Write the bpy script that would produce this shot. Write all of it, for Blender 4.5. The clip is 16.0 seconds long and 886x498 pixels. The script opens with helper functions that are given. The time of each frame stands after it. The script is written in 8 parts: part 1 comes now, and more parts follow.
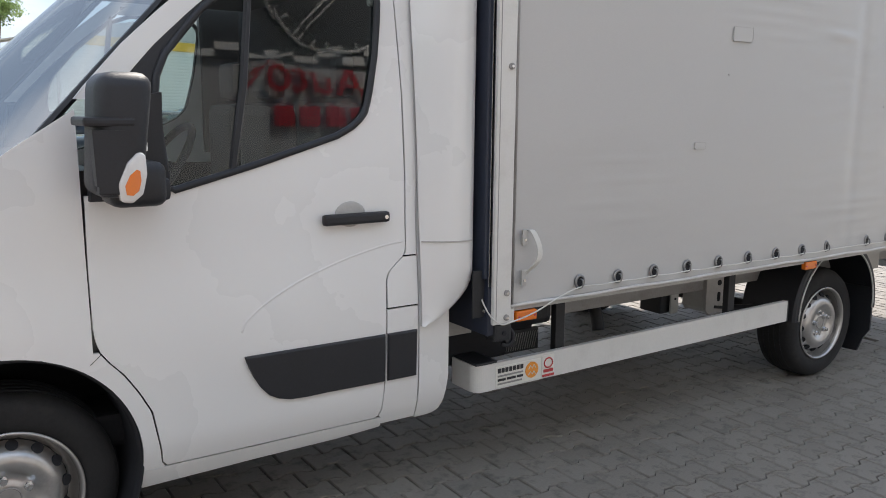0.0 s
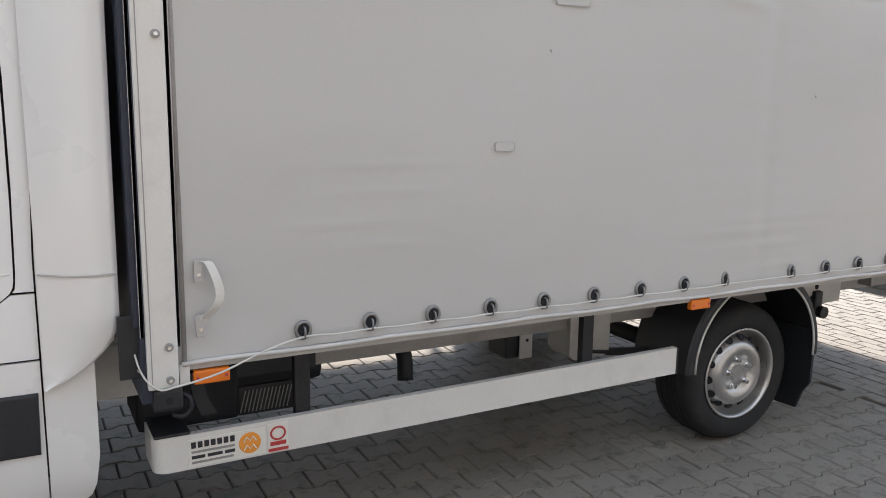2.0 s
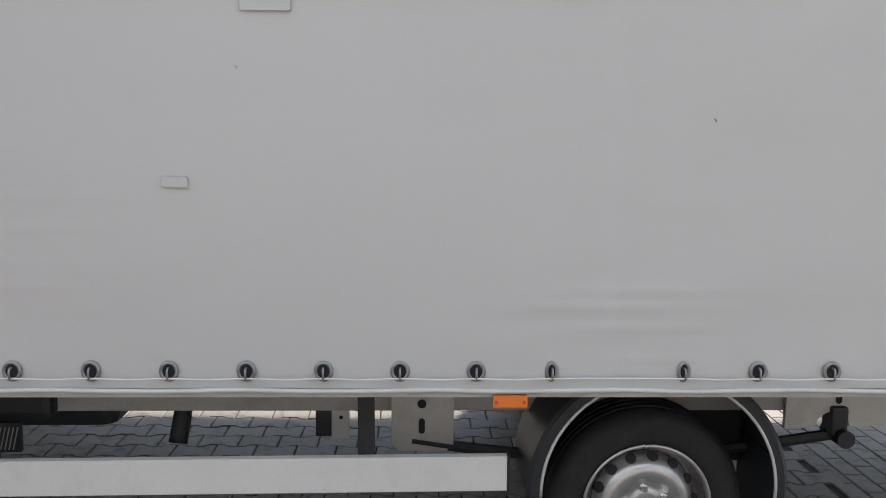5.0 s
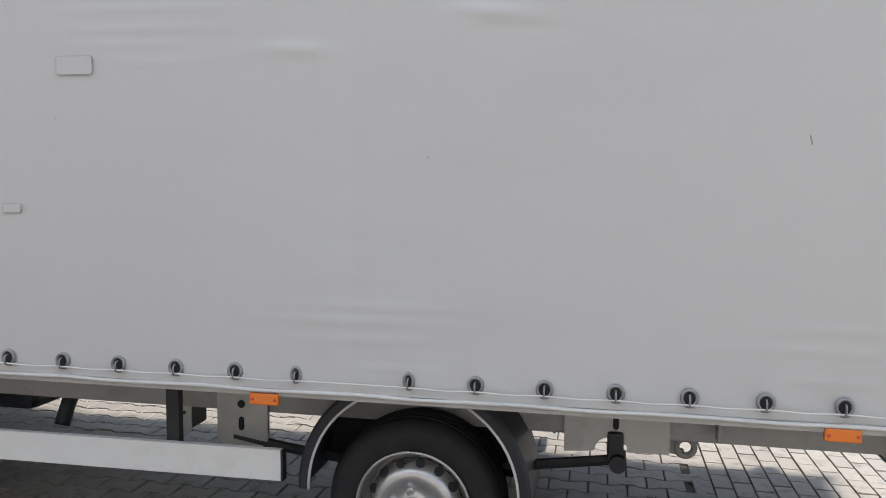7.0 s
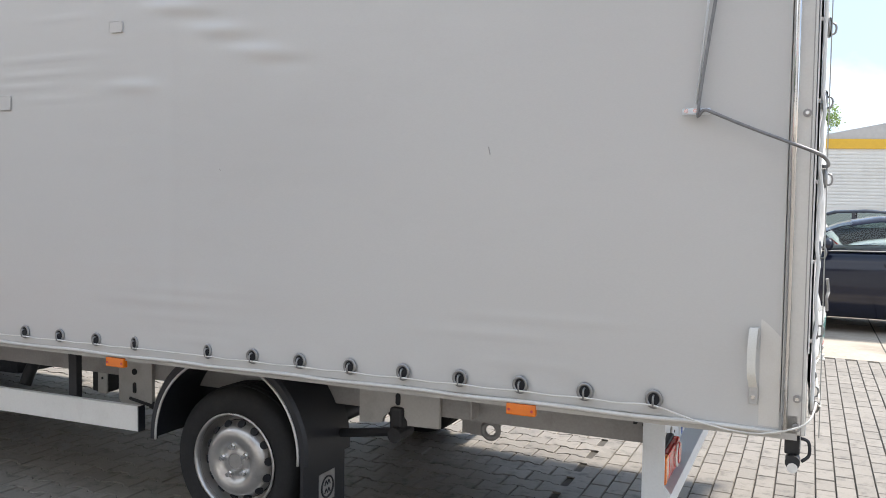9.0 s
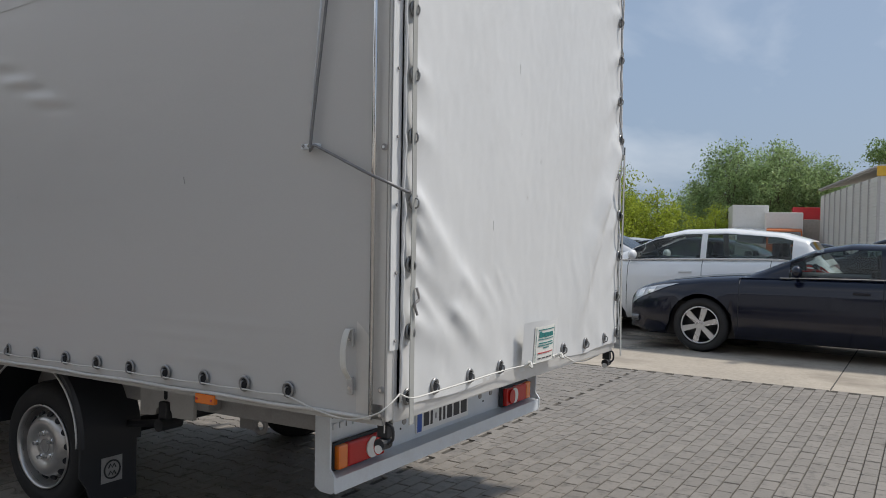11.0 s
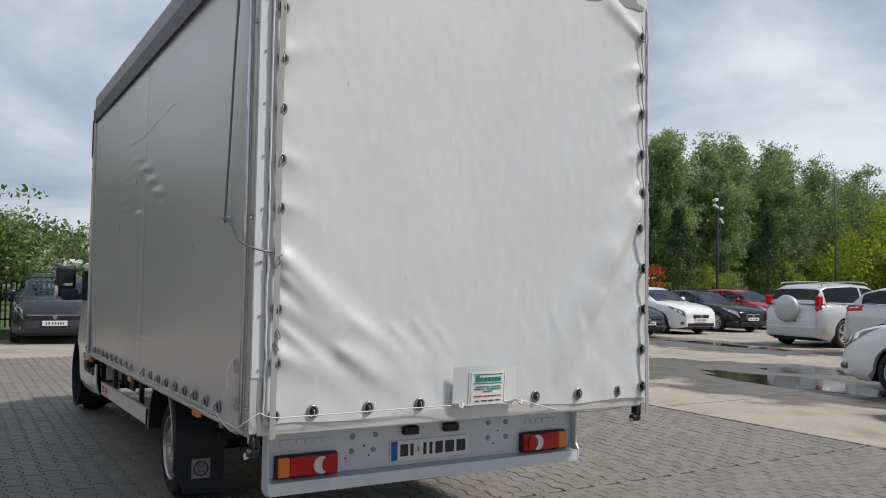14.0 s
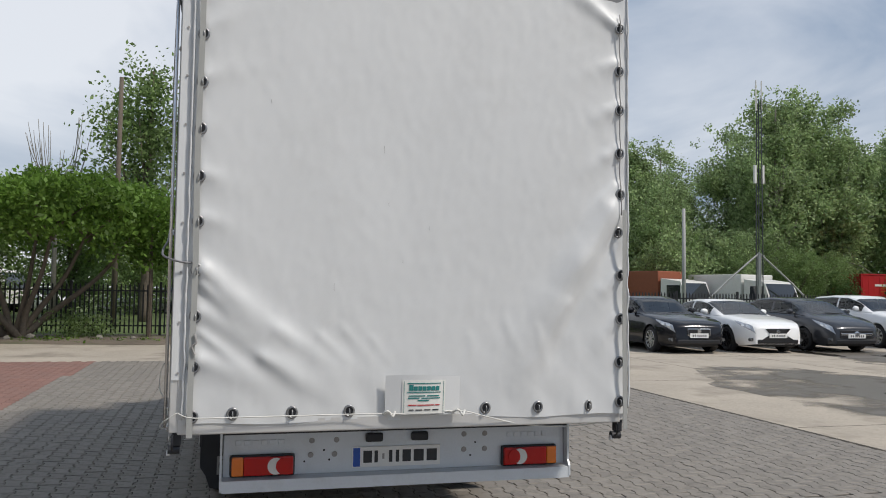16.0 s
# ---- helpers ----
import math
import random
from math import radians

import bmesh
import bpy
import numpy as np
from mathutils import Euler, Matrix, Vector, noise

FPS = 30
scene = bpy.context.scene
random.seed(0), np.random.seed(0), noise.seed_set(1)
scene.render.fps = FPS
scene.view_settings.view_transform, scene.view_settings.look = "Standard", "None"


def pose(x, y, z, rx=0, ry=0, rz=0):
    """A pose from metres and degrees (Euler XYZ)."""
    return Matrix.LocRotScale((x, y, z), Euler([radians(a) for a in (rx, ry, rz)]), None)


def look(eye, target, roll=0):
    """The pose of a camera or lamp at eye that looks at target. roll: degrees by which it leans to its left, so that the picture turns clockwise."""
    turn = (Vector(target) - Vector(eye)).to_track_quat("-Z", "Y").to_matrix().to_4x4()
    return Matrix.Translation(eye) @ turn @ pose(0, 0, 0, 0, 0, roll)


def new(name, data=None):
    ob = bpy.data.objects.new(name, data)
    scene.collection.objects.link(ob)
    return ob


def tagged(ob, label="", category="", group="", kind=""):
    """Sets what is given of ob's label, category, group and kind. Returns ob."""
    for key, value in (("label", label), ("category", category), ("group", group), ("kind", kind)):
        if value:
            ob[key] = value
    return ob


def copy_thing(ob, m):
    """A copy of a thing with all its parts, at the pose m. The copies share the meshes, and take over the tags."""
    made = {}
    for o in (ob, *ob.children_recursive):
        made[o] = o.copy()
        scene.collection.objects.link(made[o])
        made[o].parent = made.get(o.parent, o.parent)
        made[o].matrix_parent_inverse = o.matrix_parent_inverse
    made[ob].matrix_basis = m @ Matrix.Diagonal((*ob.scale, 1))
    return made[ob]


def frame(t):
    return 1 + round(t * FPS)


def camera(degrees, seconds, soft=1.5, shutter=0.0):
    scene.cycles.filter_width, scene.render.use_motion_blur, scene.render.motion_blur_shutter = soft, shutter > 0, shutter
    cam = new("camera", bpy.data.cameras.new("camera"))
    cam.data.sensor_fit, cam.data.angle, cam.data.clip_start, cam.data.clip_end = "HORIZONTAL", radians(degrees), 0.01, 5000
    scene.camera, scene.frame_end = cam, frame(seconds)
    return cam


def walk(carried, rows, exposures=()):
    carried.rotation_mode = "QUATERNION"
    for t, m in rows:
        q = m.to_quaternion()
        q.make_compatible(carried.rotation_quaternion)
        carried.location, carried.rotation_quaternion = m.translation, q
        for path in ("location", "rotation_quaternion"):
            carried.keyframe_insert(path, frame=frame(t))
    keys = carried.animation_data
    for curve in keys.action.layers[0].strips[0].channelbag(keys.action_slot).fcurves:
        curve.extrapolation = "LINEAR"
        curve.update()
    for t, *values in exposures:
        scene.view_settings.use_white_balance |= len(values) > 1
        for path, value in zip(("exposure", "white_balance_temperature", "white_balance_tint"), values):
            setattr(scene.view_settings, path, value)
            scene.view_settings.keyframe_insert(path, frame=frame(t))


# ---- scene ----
cam = camera(57.1, 16.0, soft=0.95)
PATH = [
    (0, (-6.928, -2.501, 1.538), (-5.826, -0.863, 1.215), 1.0),
    (0.5, (-6.559, -2.552, 1.562), (-5.508, -0.883, 1.234), 1.0),
    (1, (-6.157, -2.534, 1.565), (-5.141, -0.843, 1.234), 1.0),
    (1.5, (-5.749, -2.489, 1.559), (-4.77, -0.778, 1.221), 0.9),
    (2, (-5.33, -2.386, 1.566), (-4.399, -0.652, 1.211), 1.5),
    (2.5, (-4.951, -2.261, 1.575), (-4.059, -0.511, 1.203), 1.8),
    (3, (-4.554, -2.175, 1.573), (-3.692, -0.41, 1.192), 2.2),
    (3.2, (-4.419, -2.156, 1.565), (-3.587, -0.378, 1.182), 2.3),
    (5.3, (-2.893, -2.462, 1.575), (-2.916, -0.476, 1.338), 1.1),
    (5.5, (-2.734, -2.52, 1.585), (-2.802, -0.531, 1.39), 1.1),
    (6, (-2.384, -2.604, 1.551), (-2.553, -0.617, 1.403), 1.1),
    (6.5, (-2.024, -2.604, 1.56), (-2.238, -0.622, 1.4), 1.3),
    (7, (-1.668, -2.656, 1.55), (-2.053, -0.7, 1.386), 1.2),
    (7.5, (-1.303, -2.655, 1.505), (-1.905, -0.753, 1.364), 1.2),
    (8, (-0.892, -2.668, 1.516), (-1.556, -0.785, 1.392), 1.2),
    (8.5, (-0.449, -2.74, 1.526), (-1.191, -0.887, 1.408), 1.3),
    (9, (-0.017, -2.69, 1.504), (-0.837, -0.869, 1.397), 1.3),
    (9.5, (0.432, -2.681, 1.515), (-0.449, -0.889, 1.406), 1.2),
    (10, (0.855, -2.655, 1.519), (-0.109, -0.905, 1.417), 1.3),
    (10.2, (1.018, -2.608, 1.509), (0.05, -0.86, 1.412), 1.3),
    (12.3, (2.62, -2.018, 1.501), (1.315, -0.505, 1.594), 1.5),
    (12.5, (2.77, -1.959, 1.505), (1.407, -0.499, 1.597), 1.4),
    (13, (3.05, -1.706, 1.502), (1.589, -0.344, 1.598), 1.3),
    (13.5, (3.287, -1.459, 1.496), (1.722, -0.216, 1.582), 1.2),
    (14, (3.605, -1.159, 1.514), (1.893, -0.129, 1.602), 1.1),
    (14.5, (3.795, -0.818, 1.517), (2.015, 0.089, 1.604), 1.1),
    (15, (3.98, -0.474, 1.514), (2.168, 0.366, 1.608), 1.0),
    (15.5, (4.136, -0.125, 1.535), (2.259, 0.556, 1.633), 1.0),
    (16, (4.184, 0.236, 1.533), (2.257, 0.76, 1.635), 0.9),
]
# ---- exposure of the film along the walk ----
EXPOSURES = [(0.0, 1.16, 6750, 11), (0.8, 1.34, 6800, 11), (1.5, 1.36, 6900, 11.5), (3.0, 1.38, 6900, 11.5), (6.0, 1.38, 6600, 10), (8.0, 1.44, 6600, 10), (9.0, 1.4, 6600, 10), (9.5, 0.95, 6550, 10), (10.0, 0.47, 6500, 10),
             (12.5, 0.05, 6550, 10), (16.0, 0.05, 6550, 10)]
walk(cam, [(t, look(eye, target, roll)) for t, eye, target, roll in PATH], EXPOSURES)

# ---- world and sun ----
SUN_DIR = Vector((0.42, 0.47, 0.78)).normalized()
world = bpy.data.worlds.new("world")
scene.world = world
world.use_nodes = True
wn, wl = world.node_tree.nodes, world.node_tree.links
wn.clear()
w_out = wn.new("ShaderNodeOutputWorld")
w_bg = wn.new("ShaderNodeBackground")
w_sky = wn.new("ShaderNodeTexSky")
w_sky.sky_type = 'NISHITA'
w_sky.sun_disc = False
w_sky.sun_elevation = math.asin(SUN_DIR.z)
w_sky.sun_rotation = math.atan2(SUN_DIR.x, SUN_DIR.y)
w_sky.dust_density = 2.5
w_co = wn.new("ShaderNodeTexCoord")
w_map = wn.new("ShaderNodeMapping")
w_map.inputs["Scale"].default_value = (1.0, 1.0, 2.6)
w_map.inputs["Location"].default_value = (0.35, 0.2, 0.1)
w_noise = wn.new("ShaderNodeTexNoise")
w_noise.inputs["Scale"].default_value = 1.7
w_noise.inputs["Detail"].default_value = 7.0
w_noise.inputs["Roughness"].default_value = 0.52
w_noise.inputs["Distortion"].default_value = 0.5
w_ramp = wn.new("ShaderNodeValToRGB")
w_ramp.color_ramp.elements[0].position = 0.41
w_ramp.color_ramp.elements[0].color = (0, 0, 0, 1)
w_ramp.color_ramp.elements[1].position = 0.65
w_ramp.color_ramp.elements[1].color = (1, 1, 1, 1)
w_cl = wn.new("ShaderNodeValToRGB")
w_cl.color_ramp.elements[0].position = 0.0
w_cl.color_ramp.elements[0].color = (2.7, 3.6, 5.0, 1)
w_cl.color_ramp.elements[1].position = 1.0
w_cl.color_ramp.elements[1].color = (8.6, 8.9, 9.4, 1)
w_mix = wn.new("ShaderNodeMixRGB")
w_mix.inputs[0].default_value = 0.80
wl.new(w_co.outputs["Generated"], w_map.inputs["Vector"])
wl.new(w_map.outputs["Vector"], w_noise.inputs["Vector"])
w_dot = wn.new("ShaderNodeVectorMath")
w_dot.operation = 'DOT_PRODUCT'
w_dot.inputs[1].default_value = (-0.10, -0.11, -0.10)
w_sum = wn.new("ShaderNodeMath")
w_sum.operation = 'ADD'
wl.new(w_co.outputs["Generated"], w_dot.inputs[0])
wl.new(w_dot.outputs["Value"], w_sum.inputs[0])
wl.new(w_noise.outputs["Fac"], w_sum.inputs[1])
wl.new(w_sum.outputs[0], w_ramp.inputs["Fac"])
wl.new(w_ramp.outputs["Color"], w_cl.inputs["Fac"])
wl.new(w_sky.outputs["Color"], w_mix.inputs[1])
wl.new(w_cl.outputs["Color"], w_mix.inputs[2])
wl.new(w_mix.outputs["Color"], w_bg.inputs["Color"])
w_bg.inputs["Strength"].default_value = 0.10
wl.new(w_bg.outputs["Background"], w_out.inputs["Surface"])

sun_data = bpy.data.lights.new("sun", 'SUN')
sun_data.energy = 2.9
sun_data.angle = radians(6.0)
sun_data.color = (1.0, 0.95, 0.88)
sun = new("sun", sun_data)
sun.matrix_world = look(SUN_DIR * 50, (0, 0, 0))


# ---- materials ----
def material(name, color, rough=0.5, metal=0.0, var=0.12, scale=6.0, fine=80.0, bump=0.0, bump_scale=120.0,
             spec=0.5, coat=0.0, islands=0.0, objects=0.0, stain=None, stain_amount=0.0, stain_scale=1.2, stretch=(1, 1, 1)):
    """A surface with two scales of variation, a fine relief and, if asked, stains and piece-to-piece differences."""
    m = bpy.data.materials.new(name)
    m.use_nodes = True
    n, l = m.node_tree.nodes, m.node_tree.links
    bsdf = n["Principled BSDF"]
    bsdf.inputs["Roughness"].default_value = rough
    bsdf.inputs["Metallic"].default_value = metal
    bsdf.inputs["Specular IOR Level"].default_value = spec
    bsdf.inputs["Coat Weight"].default_value = coat
    bsdf.inputs["Coat Roughness"].default_value = 0.06
    co = n.new("ShaderNodeTexCoord")
    mp = n.new("ShaderNodeMapping")
    mp.inputs["Scale"].default_value = stretch
    l.new(co.outputs["Object"], mp.inputs["Vector"])
    big = n.new("ShaderNodeTexNoise")
    big.inputs["Scale"].default_value = scale
    big.inputs["Detail"].default_value = 5
    small = n.new("ShaderNodeTexNoise")
    small.inputs["Scale"].default_value = fine
    small.inputs["Detail"].default_value = 3
    for t in (big, small):
        l.new(mp.outputs["Vector"], t.inputs["Vector"])
    add = n.new("ShaderNodeMath")
    add.operation = 'ADD'
    l.new(big.outputs["Fac"], add.inputs[0])
    l.new(small.outputs["Fac"], add.inputs[1])
    last = add.outputs[0]
    lo, hi = 0.6, 1.4
    if islands:
        geo = n.new("ShaderNodeNewGeometry")
        mul = n.new("ShaderNodeMath")
        mul.operation = 'MULTIPLY_ADD'
        mul.inputs[1].default_value = islands
        l.new(geo.outputs["Random Per Island"], mul.inputs[0])
        l.new(last, mul.inputs[2])
        last = mul.outputs[0]
        hi += islands
    if objects:
        oi = n.new("ShaderNodeObjectInfo")
        mul = n.new("ShaderNodeMath")
        mul.operation = 'MULTIPLY_ADD'
        mul.inputs[1].default_value = objects
        l.new(oi.outputs["Random"], mul.inputs[0])
        l.new(last, mul.inputs[2])
        last = mul.outputs[0]
        hi += objects
    rng = n.new("ShaderNodeMapRange")
    rng.inputs["From Min"].default_value = lo
    rng.inputs["From Max"].default_value = hi
    l.new(last, rng.inputs["Value"])
    ramp = n.new("ShaderNodeValToRGB")
    ramp.color_ramp.elements[0].color = tuple(c * (1 - var) for c in color) + (1,)
    ramp.color_ramp.elements[1].color = tuple(min(1, c * (1 + var)) for c in color) + (1,)
    l.new(rng.outputs["Result"], ramp.inputs["Fac"])
    col = ramp.outputs["Color"]
    if stain:
        st = n.new("ShaderNodeTexNoise")
        st.inputs["Scale"].default_value = stain_scale
        st.inputs["Detail"].default_value = 6
        st.inputs["Roughness"].default_value = 0.65
        l.new(mp.outputs["Vector"], st.inputs["Vector"])
        sr = n.new("ShaderNodeMapRange")
        sr.inputs["From Min"].default_value = 0.52
        sr.inputs["From Max"].default_value = 0.70
        sr.inputs["To Max"].default_value = stain_amount
        l.new(st.outputs["Fac"], sr.inputs["Value"])
        mix = n.new("ShaderNodeMixRGB")
        mix.inputs[2].default_value = tuple(stain) + (1,)
        l.new(sr.outputs["Result"], mix.inputs[0])
        l.new(col, mix.inputs[1])
        col = mix.outputs["Color"]
    l.new(col, bsdf.inputs["Base Color"])
    rr = n.new("ShaderNodeMapRange")
    rr.inputs["To Min"].default_value = max(0.02, rough - 0.07)
    rr.inputs["To Max"].default_value = min(1.0, rough + 0.07)
    l.new(big.outputs["Fac"], rr.inputs["Value"])
    l.new(rr.outputs["Result"], bsdf.inputs["Roughness"])
    if bump:
        bn = n.new("ShaderNodeTexNoise")
        bn.inputs["Scale"].default_value = bump_scale
        bn.inputs["Detail"].default_value = 4
        l.new(mp.outputs["Vector"], bn.inputs["Vector"])
        b = n.new("ShaderNodeBump")
        b.inputs["Strength"].default_value = 1.0
        b.inputs["Distance"].default_value = bump
        l.new(bn.outputs["Fac"], b.inputs["Height"])
        l.new(b.outputs["Normal"], bsdf.inputs["Normal"])
    return m


def glass_material(name, tint, rough=0.02, ior=2.1):
    """A thin pane: tinted see-through with a Fresnel mirror on top."""
    m = bpy.data.materials.new(name)
    m.use_nodes = True
    n, l = m.node_tree.nodes, m.node_tree.links
    n.remove(n["Principled BSDF"])
    out = n["Material Output"]
    tr = n.new("ShaderNodeBsdfTransparent")
    tr.inputs["Color"].default_value = tuple(tint) + (1,)
    gl = n.new("ShaderNodeBsdfGlossy")
    gl.inputs["Roughness"].default_value = rough
    fr = n.new("ShaderNodeFresnel")
    fr.inputs["IOR"].default_value = ior
    mx = n.new("ShaderNodeMixShader")
    l.new(fr.outputs["Fac"], mx.inputs[0])
    l.new(tr.outputs["BSDF"], mx.inputs[1])
    l.new(gl.outputs["BSDF"], mx.inputs[2])
    l.new(mx.outputs["Shader"], out.inputs["Surface"])
    return m


M = {}
M["van_paint"] = material("van_paint", (0.78, 0.78, 0.77), 0.28, var=0.008, scale=2, fine=300, coat=0.6)
M["black_plastic"] = material("black_plastic", (0.016, 0.0175, 0.022), 0.48, var=0.25, fine=200, bump=0.0006, bump_scale=500)
M["dark_inside"] = material("dark_inside", (0.012, 0.013, 0.017), 0.8, var=0.3)
M["rubber"] = material("rubber", (0.014, 0.014, 0.015), 0.8, var=0.3, scale=9, bump=0.001, bump_scale=200, stain=(0.05, 0.046, 0.04), stain_amount=0.3, stain_scale=8)
# side tarpaulin greyer than the rear sheet: its shaded side is in the colour
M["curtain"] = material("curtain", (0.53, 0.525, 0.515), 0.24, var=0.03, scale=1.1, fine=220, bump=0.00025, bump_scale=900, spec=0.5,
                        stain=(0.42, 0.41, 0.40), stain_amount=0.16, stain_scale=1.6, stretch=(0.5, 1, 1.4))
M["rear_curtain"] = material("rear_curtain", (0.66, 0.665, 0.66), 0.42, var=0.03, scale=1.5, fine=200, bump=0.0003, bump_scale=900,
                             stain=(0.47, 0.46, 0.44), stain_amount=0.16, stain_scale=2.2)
M["hem"] = material("hem", (0.64, 0.63, 0.61), 0.5, var=0.06, fine=150, stain=(0.4, 0.38, 0.35), stain_amount=0.3, stain_scale=9)
M["aluminium"] = material("aluminium", (0.62, 0.61, 0.59), 0.38, metal=0.35, var=0.06, fine=200, stain=(0.4, 0.38, 0.34), stain_amount=0.2, stain_scale=6)
M["white_steel"] = material("white_steel", (0.70, 0.69, 0.66), 0.42, var=0.04, fine=120, stain=(0.45, 0.42, 0.38), stain_amount=0.22, stain_scale=7)
M["chassis"] = material("chassis", (0.33, 0.32, 0.31), 0.55, var=0.12, fine=90, stain=(0.16, 0.14, 0.12), stain_amount=0.4, stain_scale=5)
M["plate_steel"] = material("plate_steel", (0.47, 0.46, 0.44), 0.5, var=0.08, fine=90, stain=(0.25, 0.22, 0.2), stain_amount=0.3, stain_scale=8)
M["galvanised"] = material("galvanised", (0.66, 0.70, 0.74), 0.42, metal=0.15, var=0.05, fine=120, stain=(0.48, 0.48, 0.47), stain_amount=0.3, stain_scale=5)
M["black_steel"] = material("black_steel", (0.018, 0.019, 0.022), 0.55, var=0.3, fine=100)
M["chrome"] = material("chrome", (0.72, 0.72, 0.72), 0.16, metal=1.0, var=0.04)
M["wheel_silver"] = material("wheel_silver", (0.52, 0.51, 0.50), 0.3, metal=0.8, var=0.08, fine=60, stain=(0.22, 0.20, 0.18), stain_amount=0.35, stain_scale=9)
M["eyelet_metal"] = material("eyelet_metal", (0.30, 0.30, 0.30), 0.35, metal=0.8, var=0.15)
M["navy_tarp"] = material("navy_tarp", (0.020, 0.026, 0.045), 0.5, var=0.2)
M["roof_tarp"] = material("roof_tarp", (0.30, 0.30, 0.31), 0.55, var=0.08, stain=(0.2, 0.2, 0.2), stain_amount=0.3)
M["strap"] = material("strap", (0.36, 0.36, 0.34), 0.7, var=0.1, fine=300, bump=0.0005, bump_scale=600)
M["rope"] = material("rope", (0.66, 0.65, 0.61), 0.65, var=0.1, fine=300)
M["orange_lens"] = material("orange_lens", (0.80, 0.19, 0.015), 0.18, var=0.10, fine=250, coat=0.5)
M["red_lens"] = material("red_lens", (0.50, 0.012, 0.010), 0.2, var=0.12, fine=200, spec=0.3, coat=0.15)
M["clear_lens"] = material("clear_lens", (0.72, 0.71, 0.69), 0.12, var=0.06, coat=0.5)
M["sticker_white"] = material("sticker_white", (0.78, 0.77, 0.72), 0.4, var=0.04)
M["ink"] = material("ink", (0.03, 0.03, 0.035), 0.5, var=0.1)
M["ink_green"] = material("ink_green", (0.02, 0.20, 0.19), 0.5, var=0.1)
M["ink_red"] = material("ink_red", (0.52, 0.05, 0.05), 0.5, var=0.1)
M["ink_orange"] = material("ink_orange", (0.85, 0.33, 0.05), 0.5, var=0.1)
M["ink_blue"] = material("ink_blue", (0.02, 0.09, 0.42), 0.4, var=0.1)
M["plate_white"] = material("plate_white", (0.80, 0.80, 0.78), 0.3, var=0.03)
M["van_glass"] = glass_material("van_glass", (0.70, 0.82, 0.81), ior=1.68)
M["screen_glass"] = glass_material("screen_glass", (0.55, 0.62, 0.62), 0.04, 4.6)
M["car_glass"] = material("car_glass", (0.018, 0.022, 0.026), 0.05, var=0.2, spec=0.9, coat=0.5)
M["seat_cloth"] = material("seat_cloth", (0.055, 0.057, 0.065), 0.85, var=0.2, fine=200)
M["cab_trim"] = material("cab_trim", (0.045, 0.047, 0.052), 0.75, var=0.15, fine=150, bump=0.0005, bump_scale=400)
M["mirror_glass"] = material("mirror_glass", (0.85, 0.87, 0.88), 0.03, metal=1.0, var=0.01)


# ---- mesh helpers ----
def part(name, bm, mat, parent=None, label="", smooth=False):
    """Links a bmesh as one mesh object, under a thing or part if one is given."""
    bmesh.ops.recalc_face_normals(bm, faces=bm.faces)
    me = bpy.data.meshes.new(name)
    bm.to_mesh(me)
    bm.free()
    if smooth:
        me.polygons.foreach_set("use_smooth", [True] * len(me.polygons))
        me.update()
    me.materials.append(mat if not isinstance(mat, str) else M[mat])
    ob = new(name, me)
    if parent is not None:
        ob.parent = parent
    if label:
        ob["label"] = label
    return ob


def empty(name, m=None, **tags):
    ob = new(name)
    ob.empty_display_size = 0.2
    if m is not None:
        ob.matrix_basis = m
    return tagged(ob, **tags)


def add_box(bm, lo, hi, bevel=0.0, m=None):
    """A bevelled box from corner to corner, added to bm."""
    lo, hi = Vector(lo), Vector(hi)
    c, s = (lo + hi) / 2, hi - lo
    mat4 = Matrix.Translation(c) @ Matrix.Diagonal((abs(s.x), abs(s.y), abs(s.z), 1))
    if m is not None:
        mat4 = m @ mat4
    r = bmesh.ops.create_cube(bm, size=1, matrix=mat4)
    if bevel:
        es = list({e for v in r["verts"] for e in v.link_edges})
        bmesh.ops.bevel(bm, geom=es, offset=bevel, segments=2, profile=0.6, affect='EDGES', clamp_overlap=True)
    return bm


def box(lo, hi, bevel=0.0, m=None):
    return add_box(bmesh.new(), lo, hi, bevel, m)


def add_cyl(bm, a, b, r1, r2=None, seg=16, caps=True):
    """A cylinder or cone from a to b."""
    a, b = Vector(a), Vector(b)
    d = b - a
    q = d.to_track_quat('Z', 'Y').to_matrix().to_4x4()
    bmesh.ops.create_cone(bm, cap_ends=caps, segments=seg, radius1=r1, radius2=r1 if r2 is None else r2, depth=d.length,
                          matrix=Matrix.Translation((a + b) / 2) @ q)
    return bm


def cyl(a, b, r1, r2=None, seg=16):
    return add_cyl(bmesh.new(), a, b, r1, r2, seg)


